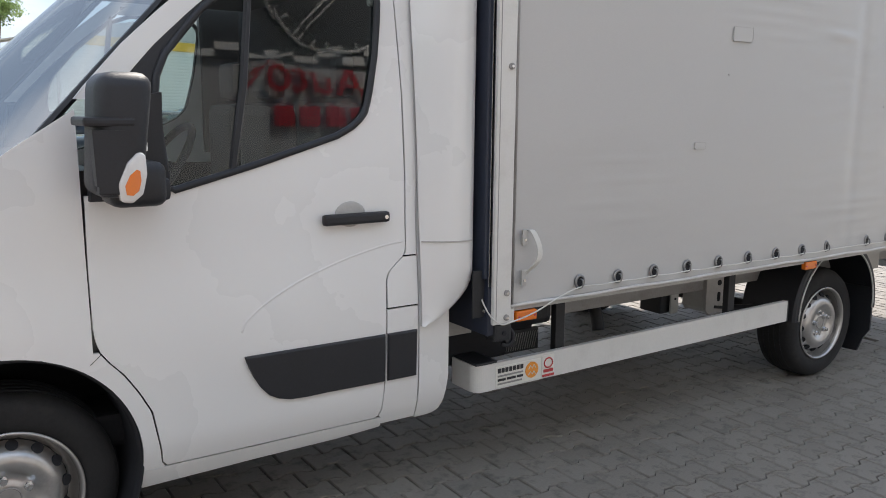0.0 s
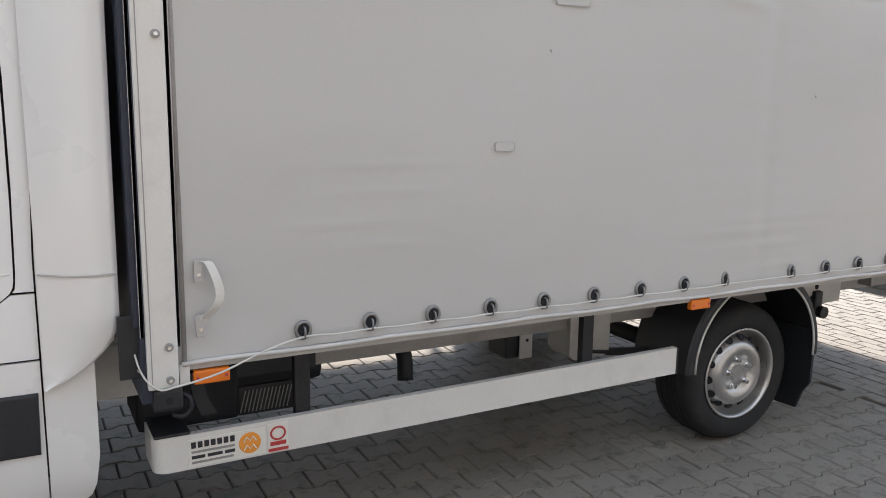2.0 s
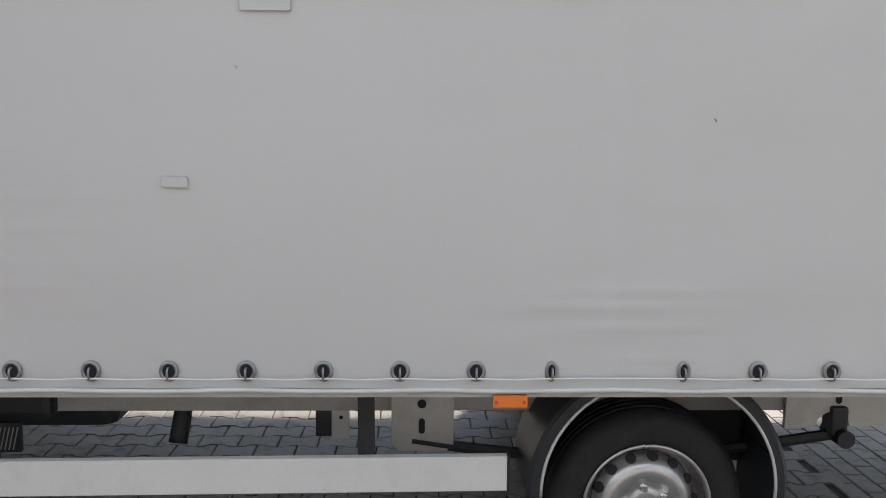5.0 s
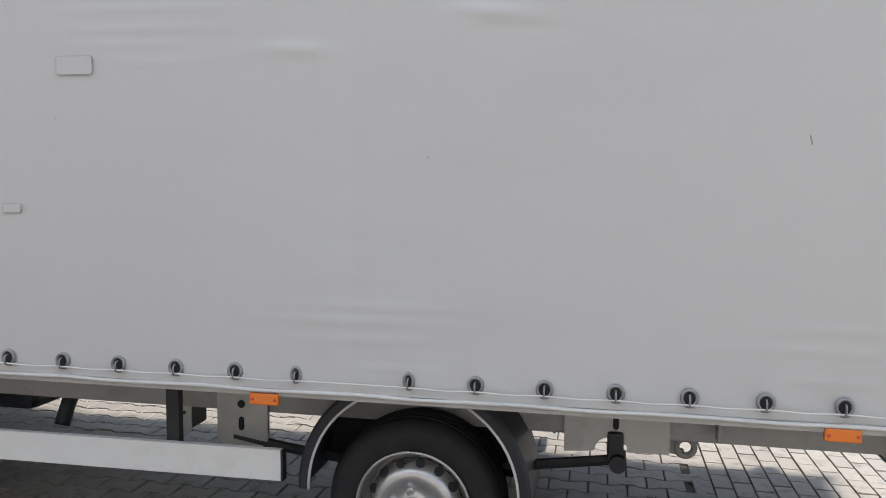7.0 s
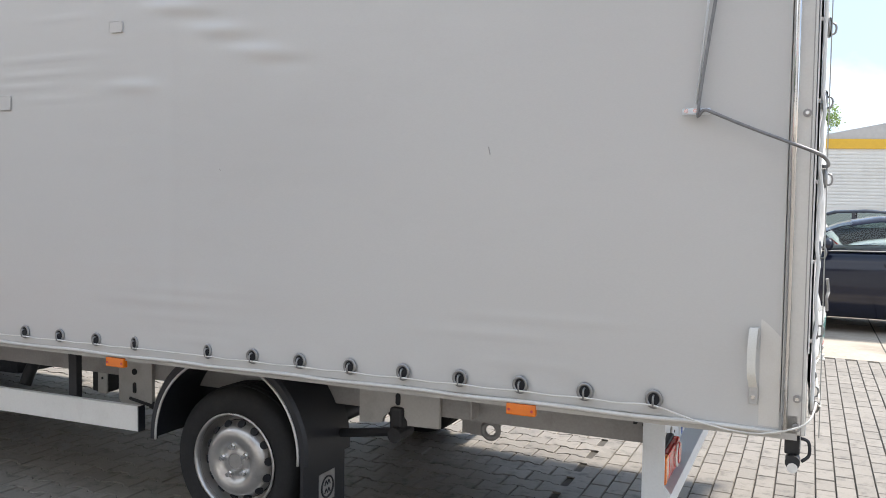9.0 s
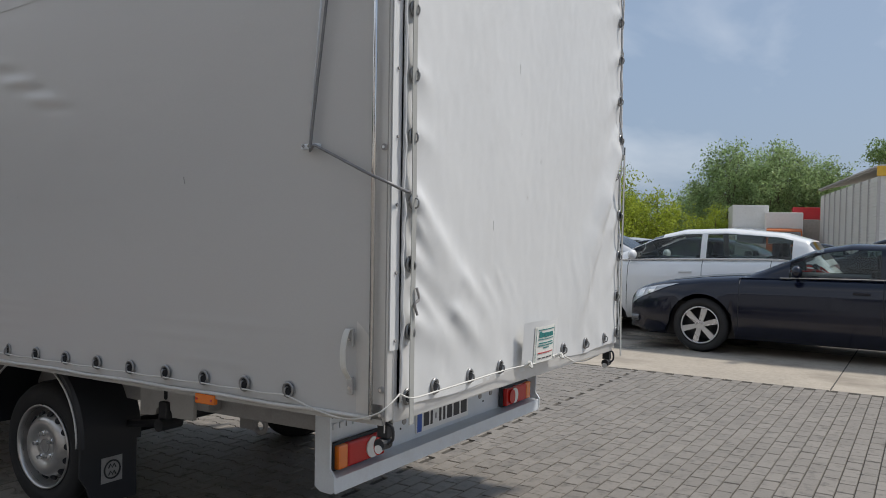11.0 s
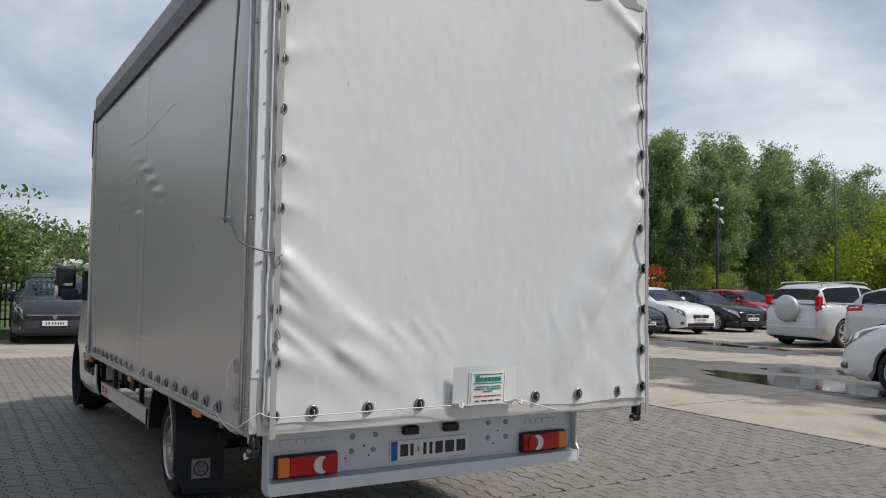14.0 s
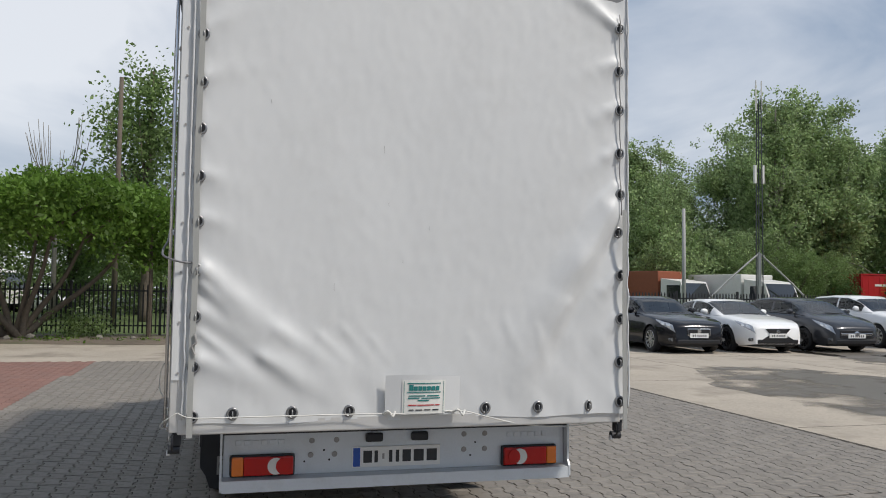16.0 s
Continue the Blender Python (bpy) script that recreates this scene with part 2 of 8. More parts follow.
def add_tube(bm, pts, r, seg=8, closed=False):
    """A round tube along a line of points."""
    pts = [Vector(p) for p in pts]
    n = len(pts)
    rings = []
    for i, p in enumerate(pts):
        if closed:
            d = pts[(i + 1) % n] - pts[i - 1]
        else:
            d = pts[min(i + 1, n - 1)] - pts[max(i - 1, 0)]
        q = d.to_track_quat('Z', 'Y').to_matrix()
        rr = r[i] if isinstance(r, (list, tuple)) else r
        rings.append([bm.verts.new(p + q @ Vector((rr * math.cos(a), rr * math.sin(a), 0)))
                      for a in (2 * math.pi * k / seg for k in range(seg))])
    m = n if closed else n - 1
    for i in range(m):
        A, B = rings[i], rings[(i + 1) % n]
        best = min(range(seg), key=lambda k: (A[0].co - B[k].co).length)
        for k in range(seg):
            bm.faces.new((A[k], A[(k + 1) % seg], B[(k + 1 + best) % seg], B[(k + best) % seg]))
    if not closed:
        bm.faces.new(rings[0][::-1])
        bm.faces.new(rings[-1])
    return bm


def tube(pts, r, seg=8, closed=False):
    return add_tube(bmesh.new(), pts, r, seg, closed)


def smooth_line(pts, steps=6, closed=False):
    """A Catmull-Rom line through the points."""
    P = [Vector(p) for p in pts]
    n = len(P)
    out = []
    for i in range(n if closed else n - 1):
        a, b, c, d = ((P[(i - 1) % n], P[i], P[(i + 1) % n], P[(i + 2) % n]) if closed else
                      (P[max(i - 1, 0)], P[i], P[i + 1], P[min(i + 2, n - 1)]))
        for k in range(steps):
            t = k / steps
            out.append(0.5 * ((2 * b) + (c - a) * t + (2 * a - 5 * b + 4 * c - d) * t * t + (3 * b - a - 3 * c + d) * t ** 3))
    if not closed:
        out.append(P[-1])
    return out


def lathe(bm, profile, seg=32, m=None):
    """Turns a profile of (radius, height along y) round the y axis."""
    m = m or Matrix()
    rings = []
    for r, h in profile:
        rings.append([bm.verts.new(m @ Vector((r * math.cos(2 * math.pi * k / seg), h, r * math.sin(2 * math.pi * k / seg)))) for k in range(seg)])
    for A, B in zip(rings, rings[1:]):
        for k in range(seg):
            bm.faces.new((A[k], A[(k + 1) % seg], B[(k + 1) % seg], B[k]))
    return bm


def grid(bm, nu, nv, f):
    """A sheet of nu x nv cells whose points are f(u, v), u and v from 0 to 1."""
    V = [[bm.verts.new(f(i / nu, j / nv)) for j in range(nv + 1)] for i in range(nu + 1)]
    for i in range(nu):
        for j in range(nv):
            bm.faces.new((V[i][j], V[i + 1][j], V[i + 1][j + 1], V[i][j + 1]))
    return bm


def prism(bm, outline, d0, d1, axis='y'):
    """A flat shape pushed from d0 to d1 along an axis; the outline is in the two other axes."""
    def at(p, d):
        return Vector((p[0], d, p[1])) if axis == 'y' else Vector((d, p[0], p[1])) if axis == 'x' else Vector((p[0], p[1], d))
    A = [bm.verts.new(at(p, d0)) for p in outline]
    B = [bm.verts.new(at(p, d1)) for p in outline]
    n = len(A)
    bm.faces.new(A)
    bm.faces.new(B[::-1])
    for i in range(n):
        bm.faces.new((A[i], B[i], B[(i + 1) % n], A[(i + 1) % n]))
    return bm


def round_rect(u0, v0, u1, v1, r, n=4):
    pts = []
    for cx, cy, a0 in ((u1 - r, v1 - r, 0), (u0 + r, v1 - r, 90), (u0 + r, v0 + r, 180), (u1 - r, v0 + r, 270)):
        for k in range(n + 1):
            a = radians(a0 + 90 * k / n)
            pts.append((cx + r * math.cos(a), cy + r * math.sin(a)))
    return pts


def lerp_at(table, x):
    """A value from a table of (x, value) in rising x."""
    if x <= table[0][0]:
        return table[0][1]
    for (a, va), (b, vb) in zip(table, table[1:]):
        if x <= b:
            return va + (vb - va) * (x - a) / (b - a)
    return table[-1][1]


# ---- the truck ----
TILT_SLOPE = 0.0093
truck = empty("box_truck", Matrix.Translation((-2.34, 0, 0)) @ pose(0, 0, 0, 0, -math.degrees(TILT_SLOPE), 0) @ Matrix.Translation((2.34, 0, 0)),
              label="white cab box truck with grey tarpaulin curtain body, parked on paving", category="truck")
MID = 1.26          # middle of the truck across
BODY_W = 2.47


def blend(a, b, x):
    t = min(1, max(0, (x - a) / (b - a)))
    return t * t * (3 - 2 * t)


# side curtain, with shallow horizontal creases where the tarpaulin sags between its posts
def side_relief(x, z):
    v = Vector((x * 0.55, z * 1.2, 3.1))
    d = 0.010 * noise.noise(v)
    d += 0.0026 * noise.noise(Vector((x * 1.3, z * 5.0, 7.7))) * blend(-0.15, 0.5, noise.noise(Vector((x * 1.1, z * 0.7, 1.3))))
    m = blend(0.02, 0.45, noise.noise(Vector((x * 0.9, z * 1.1, 12.3))))
    d += 0.0015 * m * noise.noise(Vector((x * 2.2, z * 16.0 + 0.8 * noise.noise(Vector((x * 3, z, 2))), 21.0)))
    for cx, cz, w in ((-2.45, 1.02, 0.30), (-3.3, 2.05, 0.30), (-4.3, 1.25, 0.25), (-0.9, 0.98, 0.30), (-3.0, 2.45, 0.28)):
        for i in range(4):
            zc = cz + (i - 1.5) * 0.075 + 0.02 * math.sin(i * 5 + cx * 9)
            xc = cx + 0.12 * math.sin(i * 2.3 + cz * 7)
            d += 0.0020 * math.exp(-((x - xc) / (w * (0.6 + 0.2 * i))) ** 2 - ((z - zc) / 0.012) ** 2)
    for k in range(16):
        xc, zc = -2.75 + 0.9 * ((k * 0.618) % 1), 1.98 + 0.42 * ((k * 0.382 + 0.1) % 1)
        d += (0.0055 if k % 2 else -0.004) * math.exp(-((x - xc + 0.8 * (z - zc)) / 0.11) ** 2 - ((z - zc) / 0.022) ** 2)
    g = math.exp(-((z - 0.87) / 0.05) ** 2)
    d += 0.002 * g * math.sin(x * 27.4)
    # a faint upright rib where the posts stand behind
    d -= 0.004 * math.exp(-((x + 2.5) / 0.05) ** 2)
    return d


def side_curtain(y, sign, name):
    bm = bmesh.new()
    nu, nv = 320, 170

    def f(u, v):
        x = -4.905 + u * (4.905 - 0.073)
        z = 0.815 + v * (3.12 - 0.815)
        return Vector((x, y - sign * side_relief(x, z), z))
    grid(bm, nu, nv, f)
    ob = part(name, bm, "curtain", truck, "taut tarpaulin side curtain, shade included in its grey, with faint creases", smooth=True)
    return ob


near_curtain = side_curtain(0.004, 1, "side_curtain")
far_curtain = side_curtain(BODY_W - 0.004, -1, "side_curtain")

# hem along the bottom of both curtains
for y, par in ((0.0, near_curtain), (BODY_W, far_curtain)):
    bm = bmesh.new()
    pts = [(-4.905 + 4.84 * k / 60, y + 0.002 * math.sin(k * 1.7), 0.815 - 0.006 + 0.002 * math.sin(k * 0.9)) for k in range(61)]
    add_tube(bm, pts, 0.0075, 6)
    part("hem", bm, "hem", par, smooth=True)

EYELETS = [-4.533 + 0.2295 * k for k in range(9)] + [-2.292 + 0.2301 * k for k in range(9)]


def eyelet_mesh(slim):
    """Ring, dark hole and the steel hoop that the cord runs through, facing -y at the origin."""
    w = 0.66 if slim else 1.0
    ring = bmesh.new()
    pts = [(0.0235 * w * math.cos(a), 0, 0.0265 * math.sin(a)) for a in (2 * math.pi * k / 20 for k in range(20))]
    add_tube(ring, pts, 0.0062, 8, True)
    hole = prism(bmesh.new(), [(0.022 * w * math.cos(2 * math.pi * k / 16), 0.025 * math.sin(2 * math.pi * k / 16)) for k in range(16)], -0.0025, 0.004)
    hoop = tube(smooth_line([(0, 0.0, 0.012), (0, -0.016, 0.010), (0, -0.021, -0.004), (0, -0.016, -0.020), (0, 0.0, -0.022)], 3), 0.0035, 6)
    return ring, hole, hoop


# one eyelet is built and its meshes shared by the rest
def eyelet_set(places, parent, facing, slim_ids=()):
    cache = {}
    for i, (x, y, z) in enumerate(places):
        slim = i in slim_ids
        if slim not in cache:
            made = []
            for nm, bm, mt in zip(("eyelet", "eyelet_hole", "hoop"), eyelet_mesh(slim), ("eyelet_metal", "dark_inside", "eyelet_metal")):
                ob = part(nm, bm, mt, None, smooth=nm != "eyelet_hole")
                made.append(ob.data)
                bpy.data.objects.remove(ob)
            cache[slim] = made
        ring = new("eyelet", cache[slim][0])
        ring.parent = parent
        ring.matrix_basis = pose(x, y, z, 0, 0, facing)
        hole = new("eyelet_hole", cache[slim][1])
        hole.parent = parent
        hole.matrix_basis = pose(x, y, z, 0, 0, facing)
        hoop = new("hoop", cache[slim][2])
        hoop.parent = parent
        hoop.matrix_basis = pose(x, y, z, 0, 0, facing)


eyelet_set([(x, -0.002, 0.870) for x in EYELETS], near_curtain, 0, (8, 9))

# cord through the hoops
cord = [(-5.02, 0.10, 1.05), (-5.035, 0.05, 0.90), (-5.02, 0.0, 0.80), (-4.98, -0.028, 0.752), (-4.93, -0.03, 0.752), (-4.80, -0.025, 0.775), (-4.66, -0.024, 0.825)]
cord += [(x + dx, -0.018, 0.852 + (0.0 if dx == 0 else -0.004)) for x in EYELETS for dx in ((0, 0.115) if x not in (EYELETS[8], EYELETS[-1]) else (0,))]
cord += [(-0.30, -0.02, 0.815), (-0.15, -0.024, 0.80), (-0.03, -0.03, 0.83), (0.015, -0.01, 0.86), (0.03, 0.05, 0.90)]
part("cord", tube(smooth_line(cord, 4), 0.0031, 6), "rope", near_curtain, "thin off-white cord", smooth=True)

# sewn patches and loose strap handles on the near curtain
for x0, z0, x1, z1 in ((-3.612, 1.919, -3.468, 1.985), (-3.846, 1.419, -3.770, 1.451), (-2.833, 2.230, -2.759, 2.277)):
    rise = max(side_relief(x0 + (x1 - x0) * a / 6, z0 + (z1 - z0) * b / 4) for a in range(7) for b in range(5))
    bm = prism(bmesh.new(), round_rect(x0, z0, x1, z1, 0.008), -0.0030 - rise, 0.004)
    part("patch", bm, "curtain", near_curtain)
    out = [(u, -0.0032 - rise, w) for u, w in round_rect(x0, z0, x1, z1, 0.008)]
    part("patch_edge", tube(out, 0.0007, 5, True), "chassis", near_curtain)


for x, z, h in ((-1.043, 1.688, 0.014), (-3.625, 1.763, 0.004), (-2.234, 1.629, 0.004)):
    part("scuff", tube([(x + 0.003, 0.003 - side_relief(x, z), z - h), (x, 0.003 - side_relief(x, z), z), (x - 0.004, 0.003 - side_relief(x, z), z + h)], 0.0022, 4), "chassis", near_curtain)
part("hairline_fold", tube([(-3.25 + 0.05 * k, 0.002 - side_relief(-3.25 + 0.05 * k, 2.56), 2.58 - 0.03 * math.sin(k * 0.14) + 0.012 * noise.noise(Vector((k * 0.4, 0, 5)))) for k in range(34)], 0.0011, 4), "curtain", near_curtain)


def strap_handle(x, z_top, z_bot, bulge):
    bm = bmesh.new()
    line = smooth_line([(x, -0.004, z_top), (x + bulge * 0.55, -0.022, z_top + 0.012), (x + bulge, -0.04, z_top - 0.03), (x + bulge * 1.25, -0.045, z_top - 0.08), (x + bulge, -0.04, z_bot + 0.06), (x + bulge * 0.3, -0.014, z_bot + 0.02), (x, -0.008, z_bot)], 6)
    A = [bm.verts.new((p.x - 0.0125, p.y, p.z)) for p in line]
    B = [bm.verts.new((p.x + 0.0125, p.y, p.z)) for p in line]
    for i in range(len(line) - 1):
        bm.faces.new((A[i], A[i + 1], B[i + 1], B[i]))
    ex = bmesh.ops.extrude_face_region(bm, geom=bm.faces[:])
    for v in ex["geom"]:
        if isinstance(v, bmesh.types.BMVert):
            v.co.y -= 0.003
    s = part("strap_handle", bm, "rope", near_curtain, "cream webbing strap loop", smooth=False)
    for zz in (z_top - 0.015, z_bot):
        part("clip_plate", box((x - 0.013, -0.016, zz - 0.036), (x + 0.013, -0.006, zz + 0.03), 0.003), "plate_steel", s)
        part("rivet", cyl((x, -0.019, zz - 0.012), (x, -0.012, zz - 0.012), 0.006, seg=10), "chrome", s)


strap_handle(-4.850, 1.105, 0.925, 0.042)
strap_handle(-0.148, 1.115, 0.925, -0.006)

# frame of the box: posts, roof, floor, front wall
for x0, x1, nm in ((-5.004, -4.917, "front_post"), (-0.070, 0.0, "rear_post")):
    e = -0.018 if nm == "front_post" else 0.012
    for y0, y1 in ((e, 0.07), (BODY_W - 0.07, BODY_W - e)):
        p = part(nm, box((x0, y0, 0.745 if nm == "front_post" else 0.80), (x1, y1, 3.16), 0.006), "white_steel" if nm == "front_post" else "aluminium", truck,
                 "white painted steel post" if nm == "front_post" else "ribbed aluminium corner post")
        if y0 < 0.5:
            xm = (x0 + x1) / 2 + (0.018 if nm == "front_post" else 0.012)
            for zz in ((0.772, 0.872, 1.752, 2.6) if nm == "front_post" else (0.825, 0.915, 1.785, 2.7)):
                part("bolt", cyl((xm, y0 - 0.007, zz), (xm, y0 + 0.004, zz), 0.0125, 0.0125, 14), "chassis", p)
                part("bolt_head", cyl((xm, y0 - 0.013, zz), (xm, y0 - 0.006, zz), 0.006, 0.0075, 6), "chrome", p)
            groove_x = x0 + 0.012 if nm == "front_post" else x1 - 0.010
            part("groove", box((groove_x - 0.0015, y0 - 0.0015, 0.76), (groove_x + 0.0015, y0 + 0.004, 3.15)), "chassis", p)
for y0, y1 in ((0.005, 0.05), (BODY_W - 0.05, BODY_W - 0.005)):
    part("curtain_channel", box((-0.135, y0, 0.82), (-0.0715, y1, 3.14), 0.003), "aluminium", truck)
for y in (-0.010, BODY_W + 0.010):
    part("tension_tube", tube([(-0.056, y, 0.82), (-0.056, y, 2.0), (-0.056, y, 3.12)], 0.0085, 10), "chrome", truck, "bright curtain tension tube", smooth=True)
    part("front_tube", tube([(-4.896, y + (0.014 if y < 0 else -0.014), 0.80), (-4.896, y + (0.014 if y < 0 else -0.014), 2.0), (-4.896, y + (0.014 if y < 0 else -0.014), 3.12)], 0.007, 8), "chassis", truck, smooth=True)
part("front_wall", box((-5.02, 0.0, 0.70), (-4.955, BODY_W, 3.20), 0.004), "navy_tarp", truck, "dark navy front wall of the box")
part("front_seal", box((-5.034, 0.008, 0.93), (-5.006, 0.10, 3.1), 0.006), "navy_tarp", truck)
fp = part("corner_plate", box((-5.075, 0.024, 0.775), (-5.006, 0.034, 0.965), 0.003), "black_steel", truck, "dark steel plate beside the front post")
for zz in (0.80, 0.94):
    part("screw", cyl((-5.022, 0.016, zz), (-5.022, 0.026, zz), 0.006, seg=8), "chassis", fp)
part("post_return", box((-5.018, 0.0, 0.90), (-5.0055, 0.03, 3.12), 0.002), "white_steel", truck)
fb = part("post_foot", box((-4.992, -0.012, 0.672), (-4.905, 0.06, 0.742), 0.012), "black_plastic", truck, "black moulded foot under the front post")
part("foot_bolt", cyl((-4.945, -0.016, 0.705), (-4.945, -0.008, 0.705), 0.010, seg=10), "dark_inside", fb)
part("foot_hook", tube(smooth_line([(-4.91, 0.02, 0.715), (-4.886, 0.01, 0.70), (-4.882, 0.01, 0.665), (-4.905, 0.015, 0.643), (-4.935, 0.02, 0.652)], 5), 0.008, 6), "black_plastic", fb, smooth=True)
part("foot_tongue", prism(bmesh.new(), [(-4.868, 0.742), (-4.83, 0.742), (-4.815, 0.66), (-4.785, 0.60), (-4.835, 0.60), (-4.858, 0.66)], 0.10, 0.13), "black_plastic", truck)
part("tie_plate", box((-4.912, 0.004, 0.742), (-4.882, 0.012, 0.806), 0.002), "white_steel", truck)
part("front_subframe", box((-5.36, 0.27, 0.635), (-4.90, 0.31, 0.815), 0.006), "plate_steel", truck, "pale grey sub-frame beam behind the cab")
part("load_floor", box((-4.99, 0.012, 0.785), (-0.02, BODY_W - 0.012, 0.86)), "plate_steel", truck)
part("box_roof", box((-5.01, -0.012, 3.16), (0.012, BODY_W + 0.012, 3.34), 0.045), "roof_tarp", truck, "grey tarpaulin roof with rounded edges")
for y0, y1 in ((-0.022, -0.006), (BODY_W + 0.006, BODY_W + 0.022)):
    part("roof_valance", box((-5.0, y0, 3.06), (-0.07, y1, 3.19), 0.004), "navy_tarp", truck, "dark navy roof valance band")
part("valance_end", box((-5.012, -0.028, 2.72), (-4.965, 0.02, 3.09), 0.012), "navy_tarp", truck)
# cable loop near the rear corner
M["cable_grey"] = material("cable_grey", (0.20, 0.20, 0.205), 0.45, metal=0.3, var=0.2, scale=20)
part("tilt_cable", tube(smooth_line([(-0.18, -0.02, 3.05), (-0.232, -0.028, 2.6), (-0.285, -0.026, 2.2), (-0.335, -0.026, 1.81), (-0.31, -0.03, 1.80), (-0.20, -0.03, 1.75), (-0.06, -0.045, 1.69), (0.02, -0.03, 1.655), (0.04, 0.05, 1.63), (0.02, 0.11, 1.63)], 6), 0.0058, 6),
     "cable_grey", truck, "steel tilt cable in a grey sheath", smooth=True)
cf = part("cable_fitting", box((-0.385, -0.022, 1.788), (-0.30, -0.006, 1.808), 0.004), "galvanised", truck)
for xx in (-0.372, -0.345):
    part("rivet", cyl((xx, -0.026, 1.80), (xx, -0.02, 1.80), 0.007, seg=10), "chrome", cf)
part("tilt_cable", tube([(-0.225, -0.02, 3.05), (-0.30, -0.022, 2.3), (-0.343, -0.022, 1.82)], 0.004, 6), "galvanised", truck, smooth=True)

# rear curtain, folded along the tension lines at its lower corners
FOLDS = (  # y0, z0, y1, z1, width, height
    (2.42, 2.08, 1.78, 1.10, 0.055, 0.062), (2.44, 1.96, 2.00, 1.12, 0.030, -0.030), (2.42, 1.98, 2.12, 1.30, 0.022, 0.026), (2.40, 2.14, 2.20, 1.92, 0.018, 0.016), (2.12, 1.50, 1.80, 1.00, 0.030, 0.014),
    (0.10, 1.64, 0.62, 1.16, 0.042, 0.034), (0.10, 1.42, 0.50, 1.16, 0.030, 0.016), (0.42, 1.20, 0.86, 0.96, 0.040, 0.014), (0.10, 1.17, 0.50, 1.00, 0.034, 0.018), (0.12, 1.54, 0.36, 1.30, 0.018, 0.014), (0.12, 1.30, 0.42, 1.06, 0.018, 0.014),
    (0.48, 1.34, 0.96, 1.00, 0.032, 0.014), (0.40, 1.20, 0.78, 0.94, 0.024, 0.012), (0.70, 1.30, 0.98, 1.04, 0.020, 0.006), (0.84, 1.32, 1.06, 1.06, 0.018, 0.005), (0.98, 1.28, 1.14, 1.08, 0.018, 0.004),
    (2.42, 1.64, 2.24, 1.44, 0.024, 0.018), (2.42, 1.40, 2.24, 1.18, 0.024, 0.016), (2.42, 3.02, 2.06, 3.28, 0.026, 0.026), (2.42, 2.60, 2.22, 2.46, 0.024, 0.014), (2.42, 2.35, 2.20, 2.18, 0.024, 0.016), (2.42, 2.84, 2.18, 2.74, 0.026, 0.013),
    (0.10, 2.09, 0.28, 2.02, 0.024, 0.010), (0.10, 2.55, 0.32, 2.64, 0.03, 0.009), (0.10, 1.87, 0.30, 1.80, 0.024, 0.010), (0.10, 2.80, 0.34, 2.94, 0.03, 0.010),
    (1.52, 1.30, 1.62, 1.02, 0.022, 0.004), (1.72, 1.38, 1.86, 1.04, 0.024, 0.005), (1.90, 1.36, 1.98, 1.06, 0.02, 0.004))


def rear_relief(y, z):
    d = 0.020 * noise.noise(Vector((y * 0.8, z * 0.55, 5.2))) + 0.004 * noise.noise(Vector((y * 3.2, z * 1.4, 9.2)))
    d += 0.0022 * noise.noise(Vector((y * 9 + z * 3, z * 4, 2.2))) * blend(1.9, 1.0, z) + 0.0012 * noise.noise(Vector((y * 22, z * 13, 4.4)))
    for k, (ya, za, yb, zb, w, h) in enumerate(FOLDS):
        dy, dz = yb - ya, zb - za
        n2 = dy * dy + dz * dz
        t = min(1.0, max(0.0, ((y - ya) * dy + (z - za) * dz) / n2))
        py, pz = ya + t * dy, za + t * dz
        w = w * (1 + 1.5 * t)
        q = ((y - py) ** 2 + (z - pz) ** 2) / (w * w)
        if q < 9:
            d += h * math.exp(-q) * (0.85 + 0.3 * noise.noise(Vector((t * 5, k * 3.1, 0.5)))) * (0.15 + 0.85 * (1 - t * t)) * (0.25 + 0.75 * blend(0, 0.12, t))
    d += 0.0022 * blend(1.2, 0.92, z) * math.sin(y * 24 + 2.0 * math.sin(z * 7)) * blend(0.2, 0.6, abs(math.sin(y * 2.1)))
    # the side edges are pulled in between eyelets
    for ye, s in ((0.12, 1), (2.405, -1)):
        g = math.exp(-((y - ye) / 0.055) ** 2)
        d += 0.004 * g * math.cos((z - 0.9) * 2 * math.pi / 0.238)
    return d


bm = bmesh.new()


def rear_f(u, v):
    z = 0.838 + v * (3.30 - 0.838)
    y = 0.072 + u * (BODY_W - 0.08)
    return Vector((0.012 + rear_relief(y, z) * blend(0, 0.03, u) * blend(1, 0.97, u), y, z + 0.006 * math.sin(y * 9) * (1 - v)))


